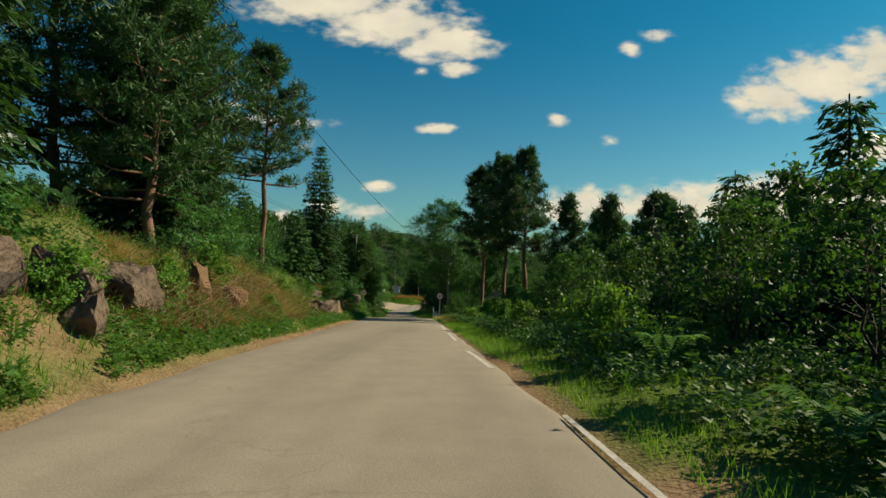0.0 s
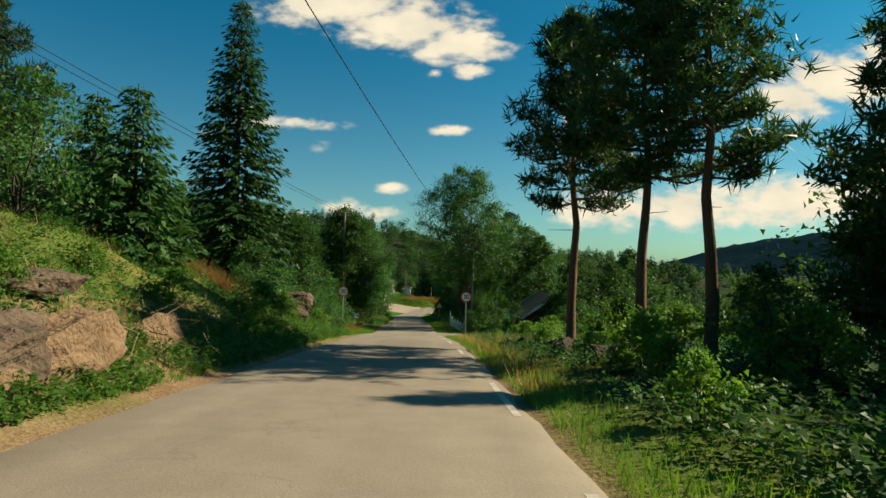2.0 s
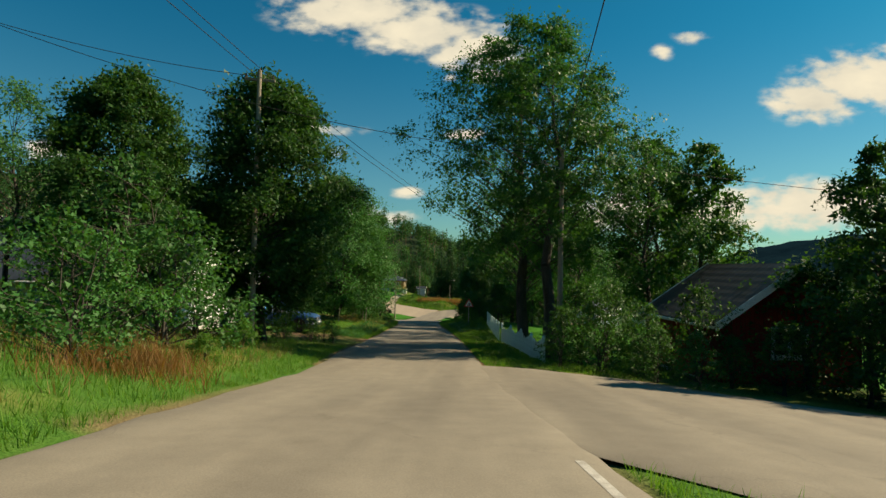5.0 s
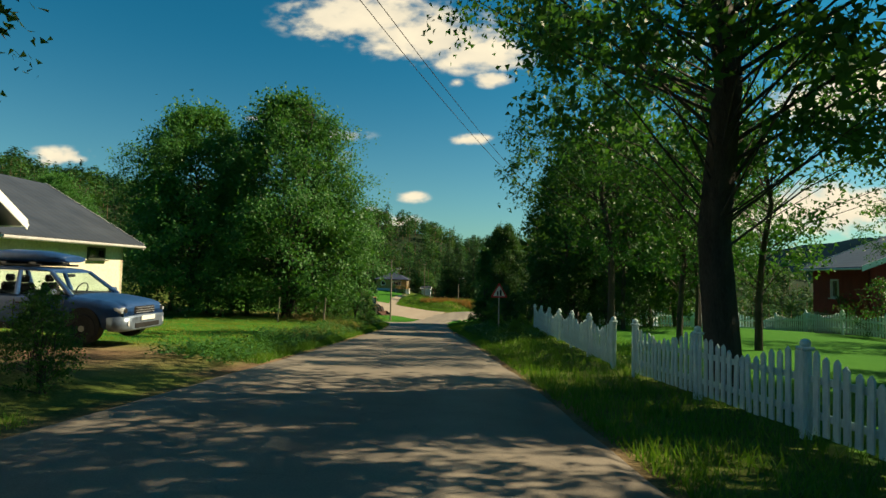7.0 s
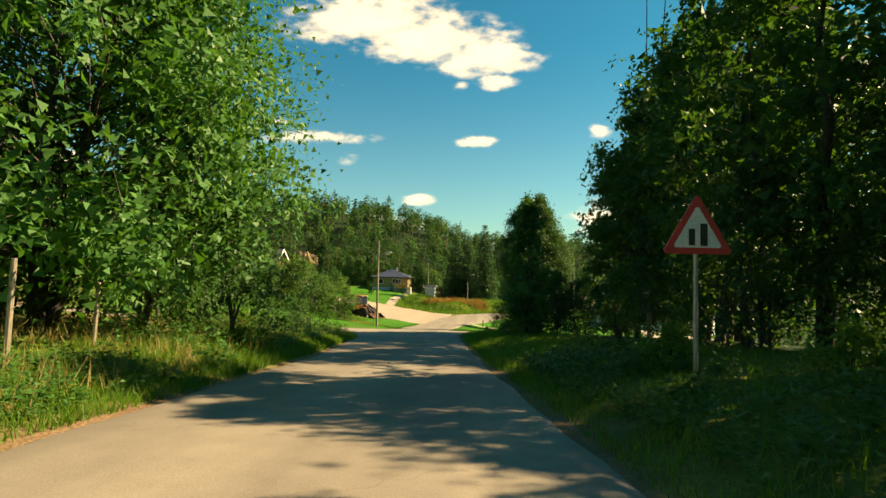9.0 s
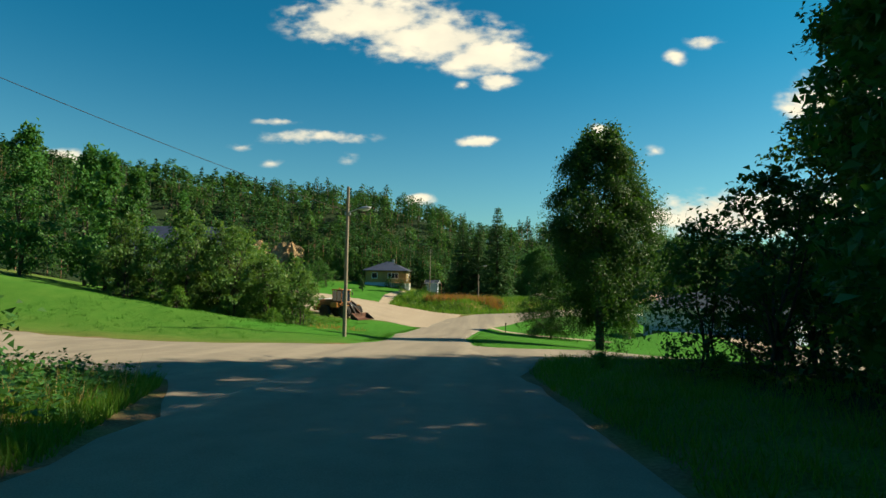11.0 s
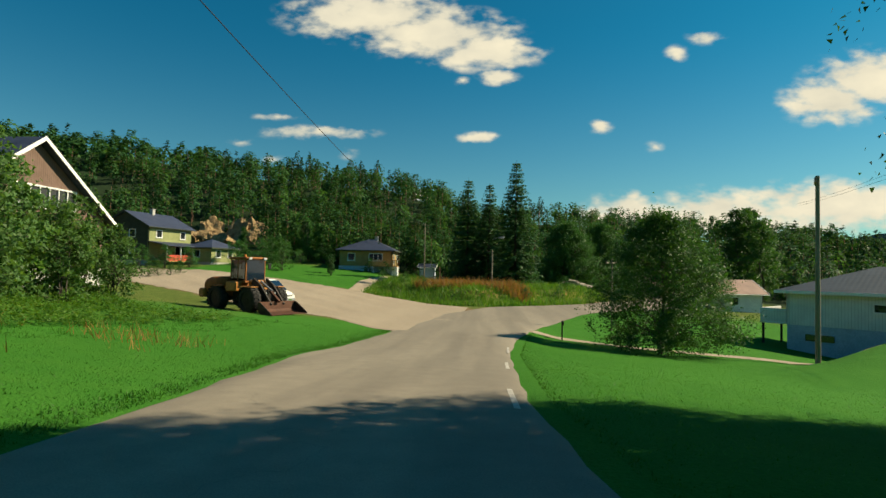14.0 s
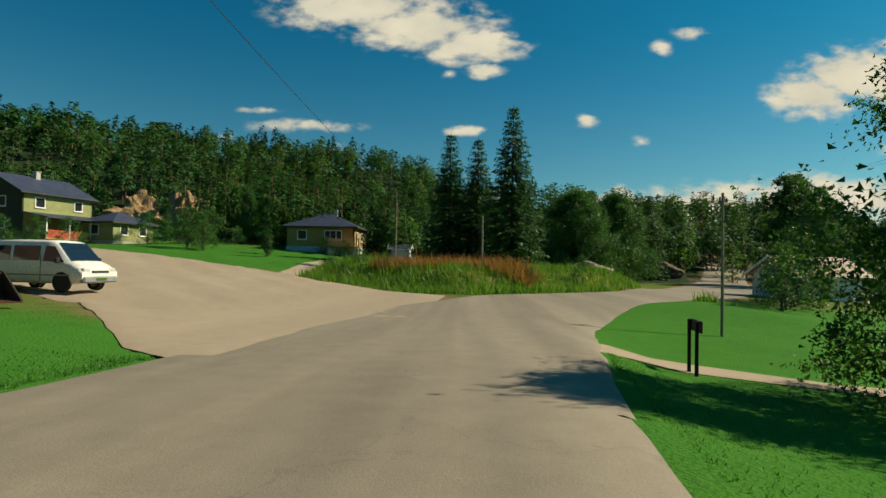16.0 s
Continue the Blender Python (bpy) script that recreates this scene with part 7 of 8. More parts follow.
def estate_car(x, y, turn):
    c = thing("car", "dark blue estate car with a roof box parked on the drive", "car", (x, y, ground_z(x, y) + 0.02), turn)

    def sec(xx, w, zb, zs, zt, crown=0.03):
        return (xx, [(w * 0.80, zb), (w * 0.96, zb + 0.08), (w, zb + 0.26), (w * 0.995, zs - 0.10), (w * 0.965, zs), (w * 0.90, zt - 0.012), (w * 0.84, zt), (w * 0.5, zt + crown * 0.8), (0.0, zt + crown)])
    part("body", loft([sec(-2.22, 0.74, 0.48, 0.86, 0.93, 0.01), sec(-2.14, 0.83, 0.34, 0.92, 0.98, 0.01), sec(-1.9, 0.86, 0.30, 0.94, 1.0, 0.01), sec(-0.9, 0.87, 0.28, 0.95, 1.01, 0.01), sec(0.2, 0.87, 0.28, 0.94, 1.01, 0.01),
                               sec(0.98, 0.865, 0.28, 0.92, 1.0, 0.02), sec(1.06, 0.865, 0.28, 0.91, 0.985, 0.05), sec(1.5, 0.86, 0.28, 0.86, 0.94, 0.06), sec(1.88, 0.84, 0.30, 0.79, 0.88, 0.06), sec(2.06, 0.80, 0.34, 0.73, 0.82, 0.05), sec(2.14, 0.72, 0.42, 0.66, 0.74, 0.03)]), "car_blue", c)
    part("roof_panel", loft([(-2.02, [(0.50, 1.49), (0.58, 1.50), (0.55, 1.525), (0, 1.535)]), (-1.8, [(0.54, 1.50), (0.615, 1.51), (0.57, 1.56), (0, 1.585)]), (-0.6, [(0.56, 1.51), (0.63, 1.52), (0.58, 1.575), (0, 1.605)]),
                                  (0.25, [(0.54, 1.49), (0.61, 1.50), (0.56, 1.55), (0, 1.58)]), (0.46, [(0.52, 1.455), (0.59, 1.465), (0.54, 1.50), (0, 1.525)])]), "car_blue", c)
    for s in (-1, 1):
        for lo, hi, r in (((1.02, 0.76, 0.98), (0.42, 0.585, 1.47), 0.042), ((-0.16, 0.80, 0.99), (-0.24, 0.62, 1.50), 0.045), ((-1.12, 0.80, 0.99), (-1.14, 0.62, 1.50), 0.05), ((-2.12, 0.74, 0.96), (-1.92, 0.575, 1.50), 0.07)):
            part("pillar", tube(bmesh.new(), (lo[0], s * lo[1], lo[2]), (hi[0], s * hi[1], hi[2]), r * 1.2, r, 8), "car_blue", c)
        for a, b, ta, tb in ((-2.03, -1.18, -1.86, -1.19), (-1.07, -0.22, -1.09, -0.29), (-0.11, 0.90, -0.19, 0.40)):
            pts = [(a, s * 0.815, 1.01), (b, s * 0.815, 1.01), (tb, s * 0.635, 1.49), (ta, s * 0.635, 1.49)]
            pane_on("side_window", pts if s < 0 else pts[::-1], c)
        part("sill", box(bmesh.new(), (0.08, s * 0.855, 0.36), (1.72, 0.05, 0.14), 0.02), "black", c)
        for xx in (1.34, -1.20):
            part("wheel_arch", tube(bmesh.new(), (xx, s * 0.70, 0.38), (xx, s * 0.872, 0.38), 0.385, 0.385, 26), "black", c)
            wheel(c, xx, s * 0.785, 0.325, 0.20)
        mi = part("mirror", box(bmesh.new(), (0.74, s * 0.98, 1.06), (0.13, 0.22, 0.15), 0.04), "car_silver_glint", c, "silver mirror housing")
        part("mirror_foot", box(bmesh.new(), (0.76, s * 0.86, 1.02), (0.08, 0.10, 0.05), 0.012), "black", mi)
        hl = part("headlight", loft([(1.80, [(0.02, 0.76), (0.03, 0.78), (0, 0.80)]), (1.97, [(0.13, 0.68), (0.15, 0.76), (0, 0.82)]), (2.12, [(0.12, 0.64), (0.13, 0.70), (0, 0.76)])]), "headlight", c, "clear headlight")
        hl.location = (0.01, s * 0.66, 0.0)
        part("lamp_bowl", tube(bmesh.new(), (2.08, s * 0.0, 0.70), (2.135, s * 0.0, 0.70), 0.05, 0.055, 14), "black", hl)
        part("fog_light", tube(bmesh.new(), (2.15, s * 0.60, 0.43), (2.205, s * 0.60, 0.43), 0.065, 0.065, 14), "headlight", c)
        part("roof_rail", tube(bmesh.new(), (-1.75, s * 0.56, 1.62), (0.15, s * 0.56, 1.62), 0.022, 0.022, 8), "black", c)
        part("tail_light", box(bmesh.new(), (-2.16, s * 0.72, 0.88), (0.10, 0.16, 0.26), 0.02), "sign_red", c)
        for xx in (-0.02, -1.0):
            part("door_handle", box(bmesh.new(), (xx, s * 0.872, 0.84), (0.18, 0.03, 0.03), 0.008), "black", c)
        for xx in (0.92, -0.16, -1.06):
            part("door_seam", box(bmesh.new(), (xx, s * 0.866, 0.64), (0.012, 0.012, 0.56)), "black", c)
    pane_on("windscreen", [(1.03, -0.72, 1.015), (1.03, 0.72, 1.015), (0.45, 0.55, 1.48), (0.45, -0.55, 1.48)], c)
    pane_on("rear_window", [(-2.14, 0.68, 1.0), (-2.14, -0.68, 1.0), (-1.96, -0.54, 1.48), (-1.96, 0.54, 1.48)], c)
    part("cabin_trim", box(bmesh.new(), (-0.55, 0, 1.02), (2.9, 1.46, 0.03), 0.01), "black", c, "dark cabin interior")
    for xx, yy in ((-0.35, -0.36), (-0.35, 0.36), (-1.3, -0.36), (-1.3, 0.36)):
        st = part("seat", box(bmesh.new(), (xx, yy, 1.10), (0.14, 0.48, 0.26), 0.05), "black", c, "dark seat back")
        part("headrest", box(bmesh.new(), (xx - 0.02, yy, 1.32), (0.10, 0.24, 0.17), 0.04), "black", st)
    bm = bmesh.new()
    ring = [(0.42 + 0.05 * math.sin(6.2832 * k / 18), 0.36 + 0.18 * math.cos(6.2832 * k / 18), 1.08 + 0.15 * math.sin(6.2832 * k / 18)) for k in range(19)]
    for p, q in zip(ring, ring[1:]):
        tube(bm, p, q, 0.014, 0.014, 6)
    part("steering_wheel", bm, "black", c)
    part("rear_mirror", box(bmesh.new(), (0.42, 0, 1.40), (0.04, 0.22, 0.07), 0.015), "black", c)
    bp = part("bumper", loft([(1.86, [(0.80, 0.28), (0.86, 0.34), (0.86, 0.56), (0, 0.57)]), (2.06, [(0.76, 0.26), (0.82, 0.32), (0.82, 0.58), (0, 0.60)]), (2.17, [(0.66, 0.27), (0.72, 0.33), (0.72, 0.57), (0, 0.60)]), (2.22, [(0.50, 0.30), (0.56, 0.36), (0.56, 0.54), (0, 0.57)])]), "car_silver_glint", c, "silver front bumper with sun glint put into its colour")
    gr = part("grille", box(bmesh.new(), (2.125, 0, 0.69), (0.08, 0.74, 0.17), 0.03), "black", c)
    for k in range(3):
        part("grille_bar", box(bmesh.new(), (2.168, 0, 0.64 + k * 0.05), (0.02, 0.66, 0.014), 0.004), "rim", gr)
    part("air_intake", box(bmesh.new(), (2.215, 0, 0.37), (0.03, 0.9, 0.11), 0.012), "black", bp)
    part("plate_bar", box(bmesh.new(), (2.235, 0, 0.52), (0.02, 0.50, 0.10), 0.005), "sign_white", c, "blank number plate")
    for xx in (-1.25, -0.75, -0.1):
        part("crossbar", box(bmesh.new(), (xx, 0, 1.66), (0.06, 1.18, 0.06), 0.015), "black", c)
    rb = loft([(-1.85, [(0.10, 1.72), (0.20, 1.75), (0.18, 1.82), (0, 1.84)]), (-1.6, [(0.24, 1.69), (0.38, 1.75), (0.35, 1.89), (0, 1.92)]), (-0.9, [(0.26, 1.69), (0.42, 1.76), (0.38, 1.93), (0, 1.97)]), (-0.1, [(0.25, 1.69), (0.41, 1.76), (0.37, 1.90), (0, 1.94)]),
               (0.35, [(0.22, 1.69), (0.37, 1.74), (0.34, 1.84), (0, 1.87)]), (0.50, [(0.18, 1.70), (0.32, 1.735), (0.30, 1.80), (0, 1.82)])])
    part("roof_box", rb, "car_blue", c, "long blue roof box")
    return c


estate_car(-13.45, 78.95, 0.5)


def panel_van(x, y, turn):
    c = thing("van", "white panel van parked on the gravel yard", "van", (x, y, ground_z(x, y) + 0.04), turn)
    W = 0.85

    def sec(xx, zb, zs, roof, wt):
        return (xx, [(W * 0.85, zb), (W * 0.98, zb + 0.12), (W, zs - 0.25), (W * 0.99, zs), (wt, roof - 0.10), (wt * 0.90, roof - 0.02), (wt * 0.5, roof), (0, roof + 0.015)])
    st = [sec(-2.36, 0.45, 1.05, 1.80, 0.72), sec(-2.30, 0.32, 1.08, 1.92, 0.74), sec(-1.0, 0.30, 1.10, 1.96, 0.75), sec(0.7, 0.30, 1.10, 1.95, 0.74), sec(1.0, 0.30, 1.08, 1.88, 0.72),
          sec(1.75, 0.30, 1.02, 1.16, 0.76), sec(2.15, 0.32, 0.90, 1.02, 0.74), sec(2.34, 0.40, 0.74, 0.84, 0.70)]
    part("body", loft(st), "van_white", c)
    for s in (-1, 1):
        for nm, pts in (("side_window", [(-2.1, s * 0.838, 1.16), (-0.95, s * 0.84, 1.16), (-0.95, s * 0.765, 1.72), (-2.1, s * 0.757, 1.72)]),
                        ("side_window", [(-0.80, s * 0.84, 1.16), (0.40, s * 0.84, 1.16), (0.40, s * 0.765, 1.72), (-0.80, s * 0.765, 1.72)]),
                        ("door_window", [(0.58, s * 0.84, 1.14), (1.52, s * 0.832, 1.10), (1.02, s * 0.745, 1.70), (0.62, s * 0.757, 1.72)])):
            plate_on(nm, pts if s < 0 else pts[::-1], "auto_glass", c)
        wheel(c, 1.42, s * 0.75, 0.32, 0.20)
        wheel(c, -1.40, s * 0.75, 0.32, 0.20)
        for xx in (1.42, -1.40):
            part("wheel_arch", tube(bmesh.new(), (xx, s * 0.78, 0.36), (xx, s * 0.855, 0.36), 0.385, 0.385, 22), "black", c)
        part("mirror", box(bmesh.new(), (1.35, s * 0.98, 1.18), (0.12, 0.18, 0.22), 0.03), "black", c)
        part("headlight", box(bmesh.new(), (2.24, s * 0.62, 0.82), (0.20, 0.30, 0.16), 0.03), "headlight", c)
        part("door_seam", box(bmesh.new(), (0.48, s * 0.852, 0.9), (0.02, 0.012, 1.0)), "black", c)
        part("side_moulding", box(bmesh.new(), (0.0, s * 0.862, 0.62), (3.6, 0.02, 0.05), 0.005), "car_grey", c)
        part("tail_light", box(bmesh.new(), (-2.34, s * 0.74, 1.05), (0.05, 0.12, 0.4), 0.01), "sign_red", c)
    plate_on("windscreen", [(1.72, -0.70, 1.14), (1.72, 0.70, 1.14), (1.04, 0.62, 1.82), (1.04, -0.62, 1.82)], "auto_glass", c, "", 0.035)
    part("bumper", box(bmesh.new(), (2.28, 0, 0.46), (0.26, 1.62, 0.24), 0.05), "car_grey", c, "dark grey bumper")
    part("grille", box(bmesh.new(), (2.345, 0, 0.76), (0.05, 0.8, 0.08), 0.01), "black", c)
    part("plate_bar", box(bmesh.new(), (2.42, 0, 0.48), (0.02, 0.50, 0.10), 0.005), "leaf_bright", c, "blank green number plate")
    return c


panel_van(-26.2, 177.1, -8)


def far_car():
    x, y = -11.0, 224.0
    c = thing("car", "white car half hidden behind the meadow bank", "car", (x, y, ground_z(x, y) + 0.1), -10)
    part("body", loft([(-2.0, [(0.7, .4), (.8, .6), (.8, .8), (0, .85)]), (-1.6, [(0.7, .3), (.82, .6), (.7, 1.3), (0, 1.36)]), (0.2, [(0.7, .3), (.82, .6), (.7, 1.38), (0, 1.42)]),
                       (1.0, [(0.7, .3), (.82, .6), (.75, .92), (0, .96)]), (2.0, [(0.7, .35), (.78, .55), (.7, .72), (0, .78)])]), "van_white", c)
    for xx in (-1.2, 1.25):
        for s in (-1, 1):
            wheel(c, xx, s * 0.72, 0.31, 0.18)
    plate_on("windscreen", [(0.95, -0.66, 0.95), (0.95, 0.66, 0.95), (0.25, 0.56, 1.34), (0.25, -0.56, 1.34)], "auto_glass", c, "", 0.03)


far_car()


def wheel_loader(x, y, turn):
    """A wheel loader facing +x, origin between the axles on the ground."""
    c = thing("wheel_loader", "old yellow wheel loader with a rusty bucket on the grass edge", "wheel loader", (x, y, ground_z(x, y) + 0.02), turn)
    for xx in (1.45, -1.45):
        for s in (-1, 1):
            wheel(c, xx, s * 0.95, 0.74, 0.52, "loader_black", 20)
        part("axle", tube(bmesh.new(), (xx, -0.9, 0.70), (xx, 0.9, 0.70), 0.16, 0.16, 10), "loader_black", c)
    hood = loft([(-3.05, [(0.62, 0.95), (0.80, 1.05), (0.80, 1.55), (0.66, 1.78), (0, 1.82)]), (-2.4, [(0.66, 0.85), (0.86, 1.0), (0.86, 1.75), (0.70, 1.95), (0, 1.98)]),
                 (-0.75, [(0.66, 0.85), (0.86, 1.0), (0.86, 1.80), (0.70, 2.0), (0, 2.03)])])
    part("engine_hood", hood, "loader_rust", c, "faded rusty orange engine hood")
    part("counterweight", box(bmesh.new(), (-3.1, 0, 0.98), (0.6, 2.0, 0.55), 0.10), "loader_yellow", c)
    part("rear_frame", box(bmesh.new(), (-1.4, 0, 0.85), (2.6, 0.9, 0.5), 0.05), "loader_black", c)
    part("front_frame", box(bmesh.new(), (1.2, 0, 0.95), (1.5, 0.85, 0.7), 0.08), "loader_black", c)
    part("side_tank", box(bmesh.new(), (-0.05, -0.92, 1.45), (0.95, 0.45, 0.55), 0.05), "loader_yellow", c)
    part("side_tank", box(bmesh.new(), (-0.05, 0.92, 1.45), (0.95, 0.45, 0.55), 0.05), "loader_yellow", c)
    cab = part("cab_floor", box(bmesh.new(), (0.0, 0, 1.72), (1.45, 1.45, 0.12), 0.02), "loader_rust", c)
    for xx in (-0.66, 0.0, 0.66):
        for s in (-1, 1):
            part("cab_post", box(bmesh.new(), (xx, s * 0.66, 2.40), (0.09, 0.09, 1.30), 0.02), "loader_rust", cab)
    part("cab_roof", box(bmesh.new(), (0.0, 0, 3.10), (1.62, 1.56, 0.14), 0.05), "loader_rust", cab)
    part("windscreen", box(bmesh.new(), (0.70, 0, 2.42), (0.02, 1.24, 1.22)), "auto_glass", cab)
    part("rear_window", box(bmesh.new(), (-0.70, 0, 2.5), (0.02, 1.24, 0.95)), "auto_glass", cab)
    for s in (-1, 1):
        part("side_window", box(bmesh.new(), (-0.33, s * 0.69, 2.45), (0.56, 0.02, 1.10)), "auto_glass", cab)
        part("side_window", box(bmesh.new(), (0.33, s * 0.69, 2.45), (0.56, 0.02, 1.10)), "auto_glass", cab)
        part("work_light", box(bmesh.new(), (0.86, s * 0.52, 3.08), (0.10, 0.22, 0.14), 0.02), "headlight", cab)
        part("mirror", box(bmesh.new(), (0.78, s * 0.95, 2.65), (0.06, 0.20, 0.34), 0.02), "black", cab)
        part("mirror_arm", tube(bmesh.new(), (0.70, s * 0.68, 2.9), (0.78, s * 0.95, 2.8), 0.015, 0.015, 6), "black", cab)
        part("mudguard", box(bmesh.new(), (1.35, s * 0.95, 1.46), (1.05, 0.50, 0.06), 0.02), "loader_yellow", c)
        part("mudguard", box(bmesh.new(), (-1.35, s * 0.95, 1.46), (1.2, 0.50, 0.06), 0.02), "loader_rust", c)
        bm = bmesh.new()
        outline(bm, [(0.95, 1.62), (1.15, 1.95), (1.75, 1.62), (2.75, 0.55), (2.62, 0.36), (1.6, 1.22)], 0.10, "y", s * 0.45 - 0.05)
        arm = part("lift_arm", bm, "loader_black", c, "oily black lift arm")
        part("lift_cylinder", tube(bmesh.new(), (1.15, s * 0.32, 1.0), (2.1, s * 0.32, 1.12), 0.07, 0.05, 10), "galv", arm)
        part("hose", tube(bmesh.new(), (1.0, s * 0.22, 1.95), (1.9, s * 0.26, 1.30), 0.03, 0.03, 8), "black", arm)
        part("step", box(bmesh.new(), (0.3, s * 1.12, 0.75), (0.4, 0.06, 0.05), 0.01), "loader_black", c)
    part("tilt_cylinder", tube(bmesh.new(), (1.2, 0, 1.75), (2.2, 0, 1.25), 0.08, 0.05, 10), "galv", c)
    part("tilt_link", box(bmesh.new(), (0, 0, 0), (1.0, 0.18, 0.14), 0.02, pose(2.45, 0, 0.95, 0, 35, 0)), "steel_worn", c)
    part("front_cowl", box(bmesh.new(), (0.95, 0, 1.62), (0.6, 0.95, 0.42), 0.08), "loader_yellow", c)
    part("exhaust", tube(bmesh.new(), (-1.2, 0.3, 1.9), (-1.2, 0.3, 2.75), 0.06, 0.06, 10), "loader_black", c)
    part("beacon", tube(bmesh.new(), (-0.3, 0.0, 3.17), (-0.3, 0.0, 3.34), 0.08, 0.07, 12), "loader_yellow", cab)
    bm = bmesh.new()
    prof = [(2.60, 0.66), (2.66, 0.68), (2.72, 0.26), (2.80, 0.14), (3.00, 0.06), (3.75, 0.03), (3.75, 0.0), (2.95, 0.0), (2.72, 0.08), (2.62, 0.26)]
    outline(bm, prof, 2.5, "y", -1.25)
    bucket = part("bucket", bm, "steel_worn", c, "rust-brown steel bucket resting on the ground")
    for s in (-1.29, 1.25):
        part("bucket_side", outline(bmesh.new(), [(2.60, 0.66), (2.80, 0.66), (3.74, 0.08), (3.74, 0.0), (2.95, 0.0), (2.72, 0.08), (2.62, 0.26)], 0.04, "y", s), "loader_black", bucket)
    return c


wheel_loader(-23.6, 168.8, -29)


# ---- rocks, stumps and small clutter ----
def boulder(name, label, x, y, size, seed, mat="rock", dz=0.0, turn=0.0, tilt=0.0, z=None, crag=0.20, sub=4):
    """A craggy outcrop: a ball cut by flat breaks, then roughened."""
    g = np.random.default_rng(seed)
    bm = bmesh.new()
    bmesh.ops.create_icosphere(bm, subdivisions=sub, radius=1.0)
    planes = [(unit(g.normal(0, 1, (1, 3)))[0], g.uniform(0.30, 0.78)) for _ in range(22)]
    for v in bm.verts:
        p = np.array(v.co)
        for nrm, d in planes:
            k = p @ nrm
            if k > d:
                p = p - nrm * (k - d) * 0.97
        nz = noise.fractal(Vector(p * 2.2) + Vector((seed, 0, 0)), 0.9, 2.0, 4)
        ledge = 0.35 * crag * math.sin(9.0 * p[2] + 3.0 * nz) if sub > 4 else 0.0
        v.co = Vector(p * (1 + crag * nz + ledge))
    for v in bm.verts:
        v.co = Vector((v.co.x * size[0], v.co.y * size[1], v.co.z * size[2]))
    ob = part(name, bm, mat)
    ob.matrix_basis = pose(x, y, ground_z(x, y) + dz if z is None else z, tilt, 0, turn)
    return tagged(ob, label, "rock")


boulder("rock", "large pale slab of rock jutting from the bank", -6.8, 40.4, (0.95, 1.5, 0.85), 26, "rock", 0.0, 15, -12, -2.25)
boulder("rock", "crumbling brown rock face in the bank", -7.0, 39.7, (1.15, 1.5, 1.15), 16, "rock_red", 0.0, 20, 0, -2.0)
boulder("rock", "crumbling brown rock face in the bank", -6.7, 38.2, (0.9, 1.0, 0.8), 17, "rock_red", 0.0, 70, 0, -2.1)
boulder("earth_clod", "dark root-bound clod of earth on the cut bank", -4.95, 13.2, (0.5, 0.55, 0.65), 18, "soil", 0.15, 0, 0)
boulder("earth_clod", "dark root-bound clod of earth on the cut bank", -5.3, 11.9, (0.6, 0.6, 0.8), 19, "soil", 0.15, 50, 0)
# verge stones and mounds wear the shade-darkened rock
for x, y, sx, sy, sz, seed in ((0.85, 37.1, .24, .28, .22, 31), (0.75, 35.7, .26, .22, .2, 32), (1.15, 35.9, .3, .3, .26, 33), (0.55, 34.9, .2, .26, .16, 34), (1.75, 33.7, .75, .5, .42, 35), (1.55, 36.2, .3, .24, .2, 36), (1.7, 32.2, .9, .9, .42, 37), (2.9, 31.6, 1.0, .8, .5, 38), (2.1, 30.4, .8, .7, .35, 39), (3.7, 33.1, .9, .8, .5, 41)):
    boulder("rock", "stone in the rough verge, its shade put into the colour", x, y, (sx, sy, sz), seed, "rock_shaded", 0.08, seed * 40, 0)
for x, y, sx, sy, sz, seed, t in ((-5.0, 25.4, 0.65, 1.6, 0.75, 51, 6), (-5.25, 27.9, 0.6, 1.3, 0.7, 52, -8), (-4.95, 20.6, 0.55, 1.2, 0.6, 53, 10)):
    boulder("earth_mound", "crumbling sandy earth and stone cut into the bank", x, y, (sx, sy, sz), seed, "earth_face", 0.0, t, 0, None, 0.26)
boulder("rock", "reddish broken rock on the grassy bank", -5.1, 24.4, (0.85, 1.5, 0.75), 6, "rock_red", -0.05, 10, 8)
boulder("rock", "reddish broken rock on the grassy bank", -5.0, 22.2, (0.7, 1.1, 0.65), 7, "rock_red", -0.05, 60, 0)
boulder("rock", "weathered brown rock face beside the road", -5.3, 6.4, (0.7, 1.3, 0.95), 8, "rock_red", 0.1, 15, 6)
boulder("rock", "sunlit broken rock block at the road edge", -4.4, 6.9, (0.5, 0.65, 0.5), 27, "rock_red", 0.1, 20, 0)
# dark recess left of the sunlit block, shade put into the rock colour
boulder("rock", "dark overhanging rock in the cut bank", -4.75, 5.6, (0.65, 0.9, 0.6), 28, "rock_shaded", 0.2, 50, 0)
boulder("rock", "dark overhanging rock in the cut bank", -5.0, 7.4, (0.7, 0.9, 0.8), 29, "rock_red", 0.2, 50, 0)
boulder("rock", "grey-brown rock block beside the road", -4.85, 8.6, (0.6, 0.75, 0.75), 9, "rock_red", 0.1, 40, 0)
boulder("rock", "brown rock outcrop under the bushes", -6.2, 37.9, (0.9, 1.2, 0.8), 10, "rock_red", 0.2, 80, 5)
boulder("rock", "brown rock outcrop in the long grass", -6.3, 26.6, (0.9, 0.9, 0.5), 11, "rock_red", 0.1, 30, 0)
boulder("rock", "half-buried stone in the verge", -9.4, 50.6, (0.5, 0.4, 0.3), 12, "rock", 0.05)
boulder("rock", "low rocky ledge at the meadow edge", 3.4, 216.0, (3.4, 1.6, 1.1), 13, "rock", 0.7, 15, 0)
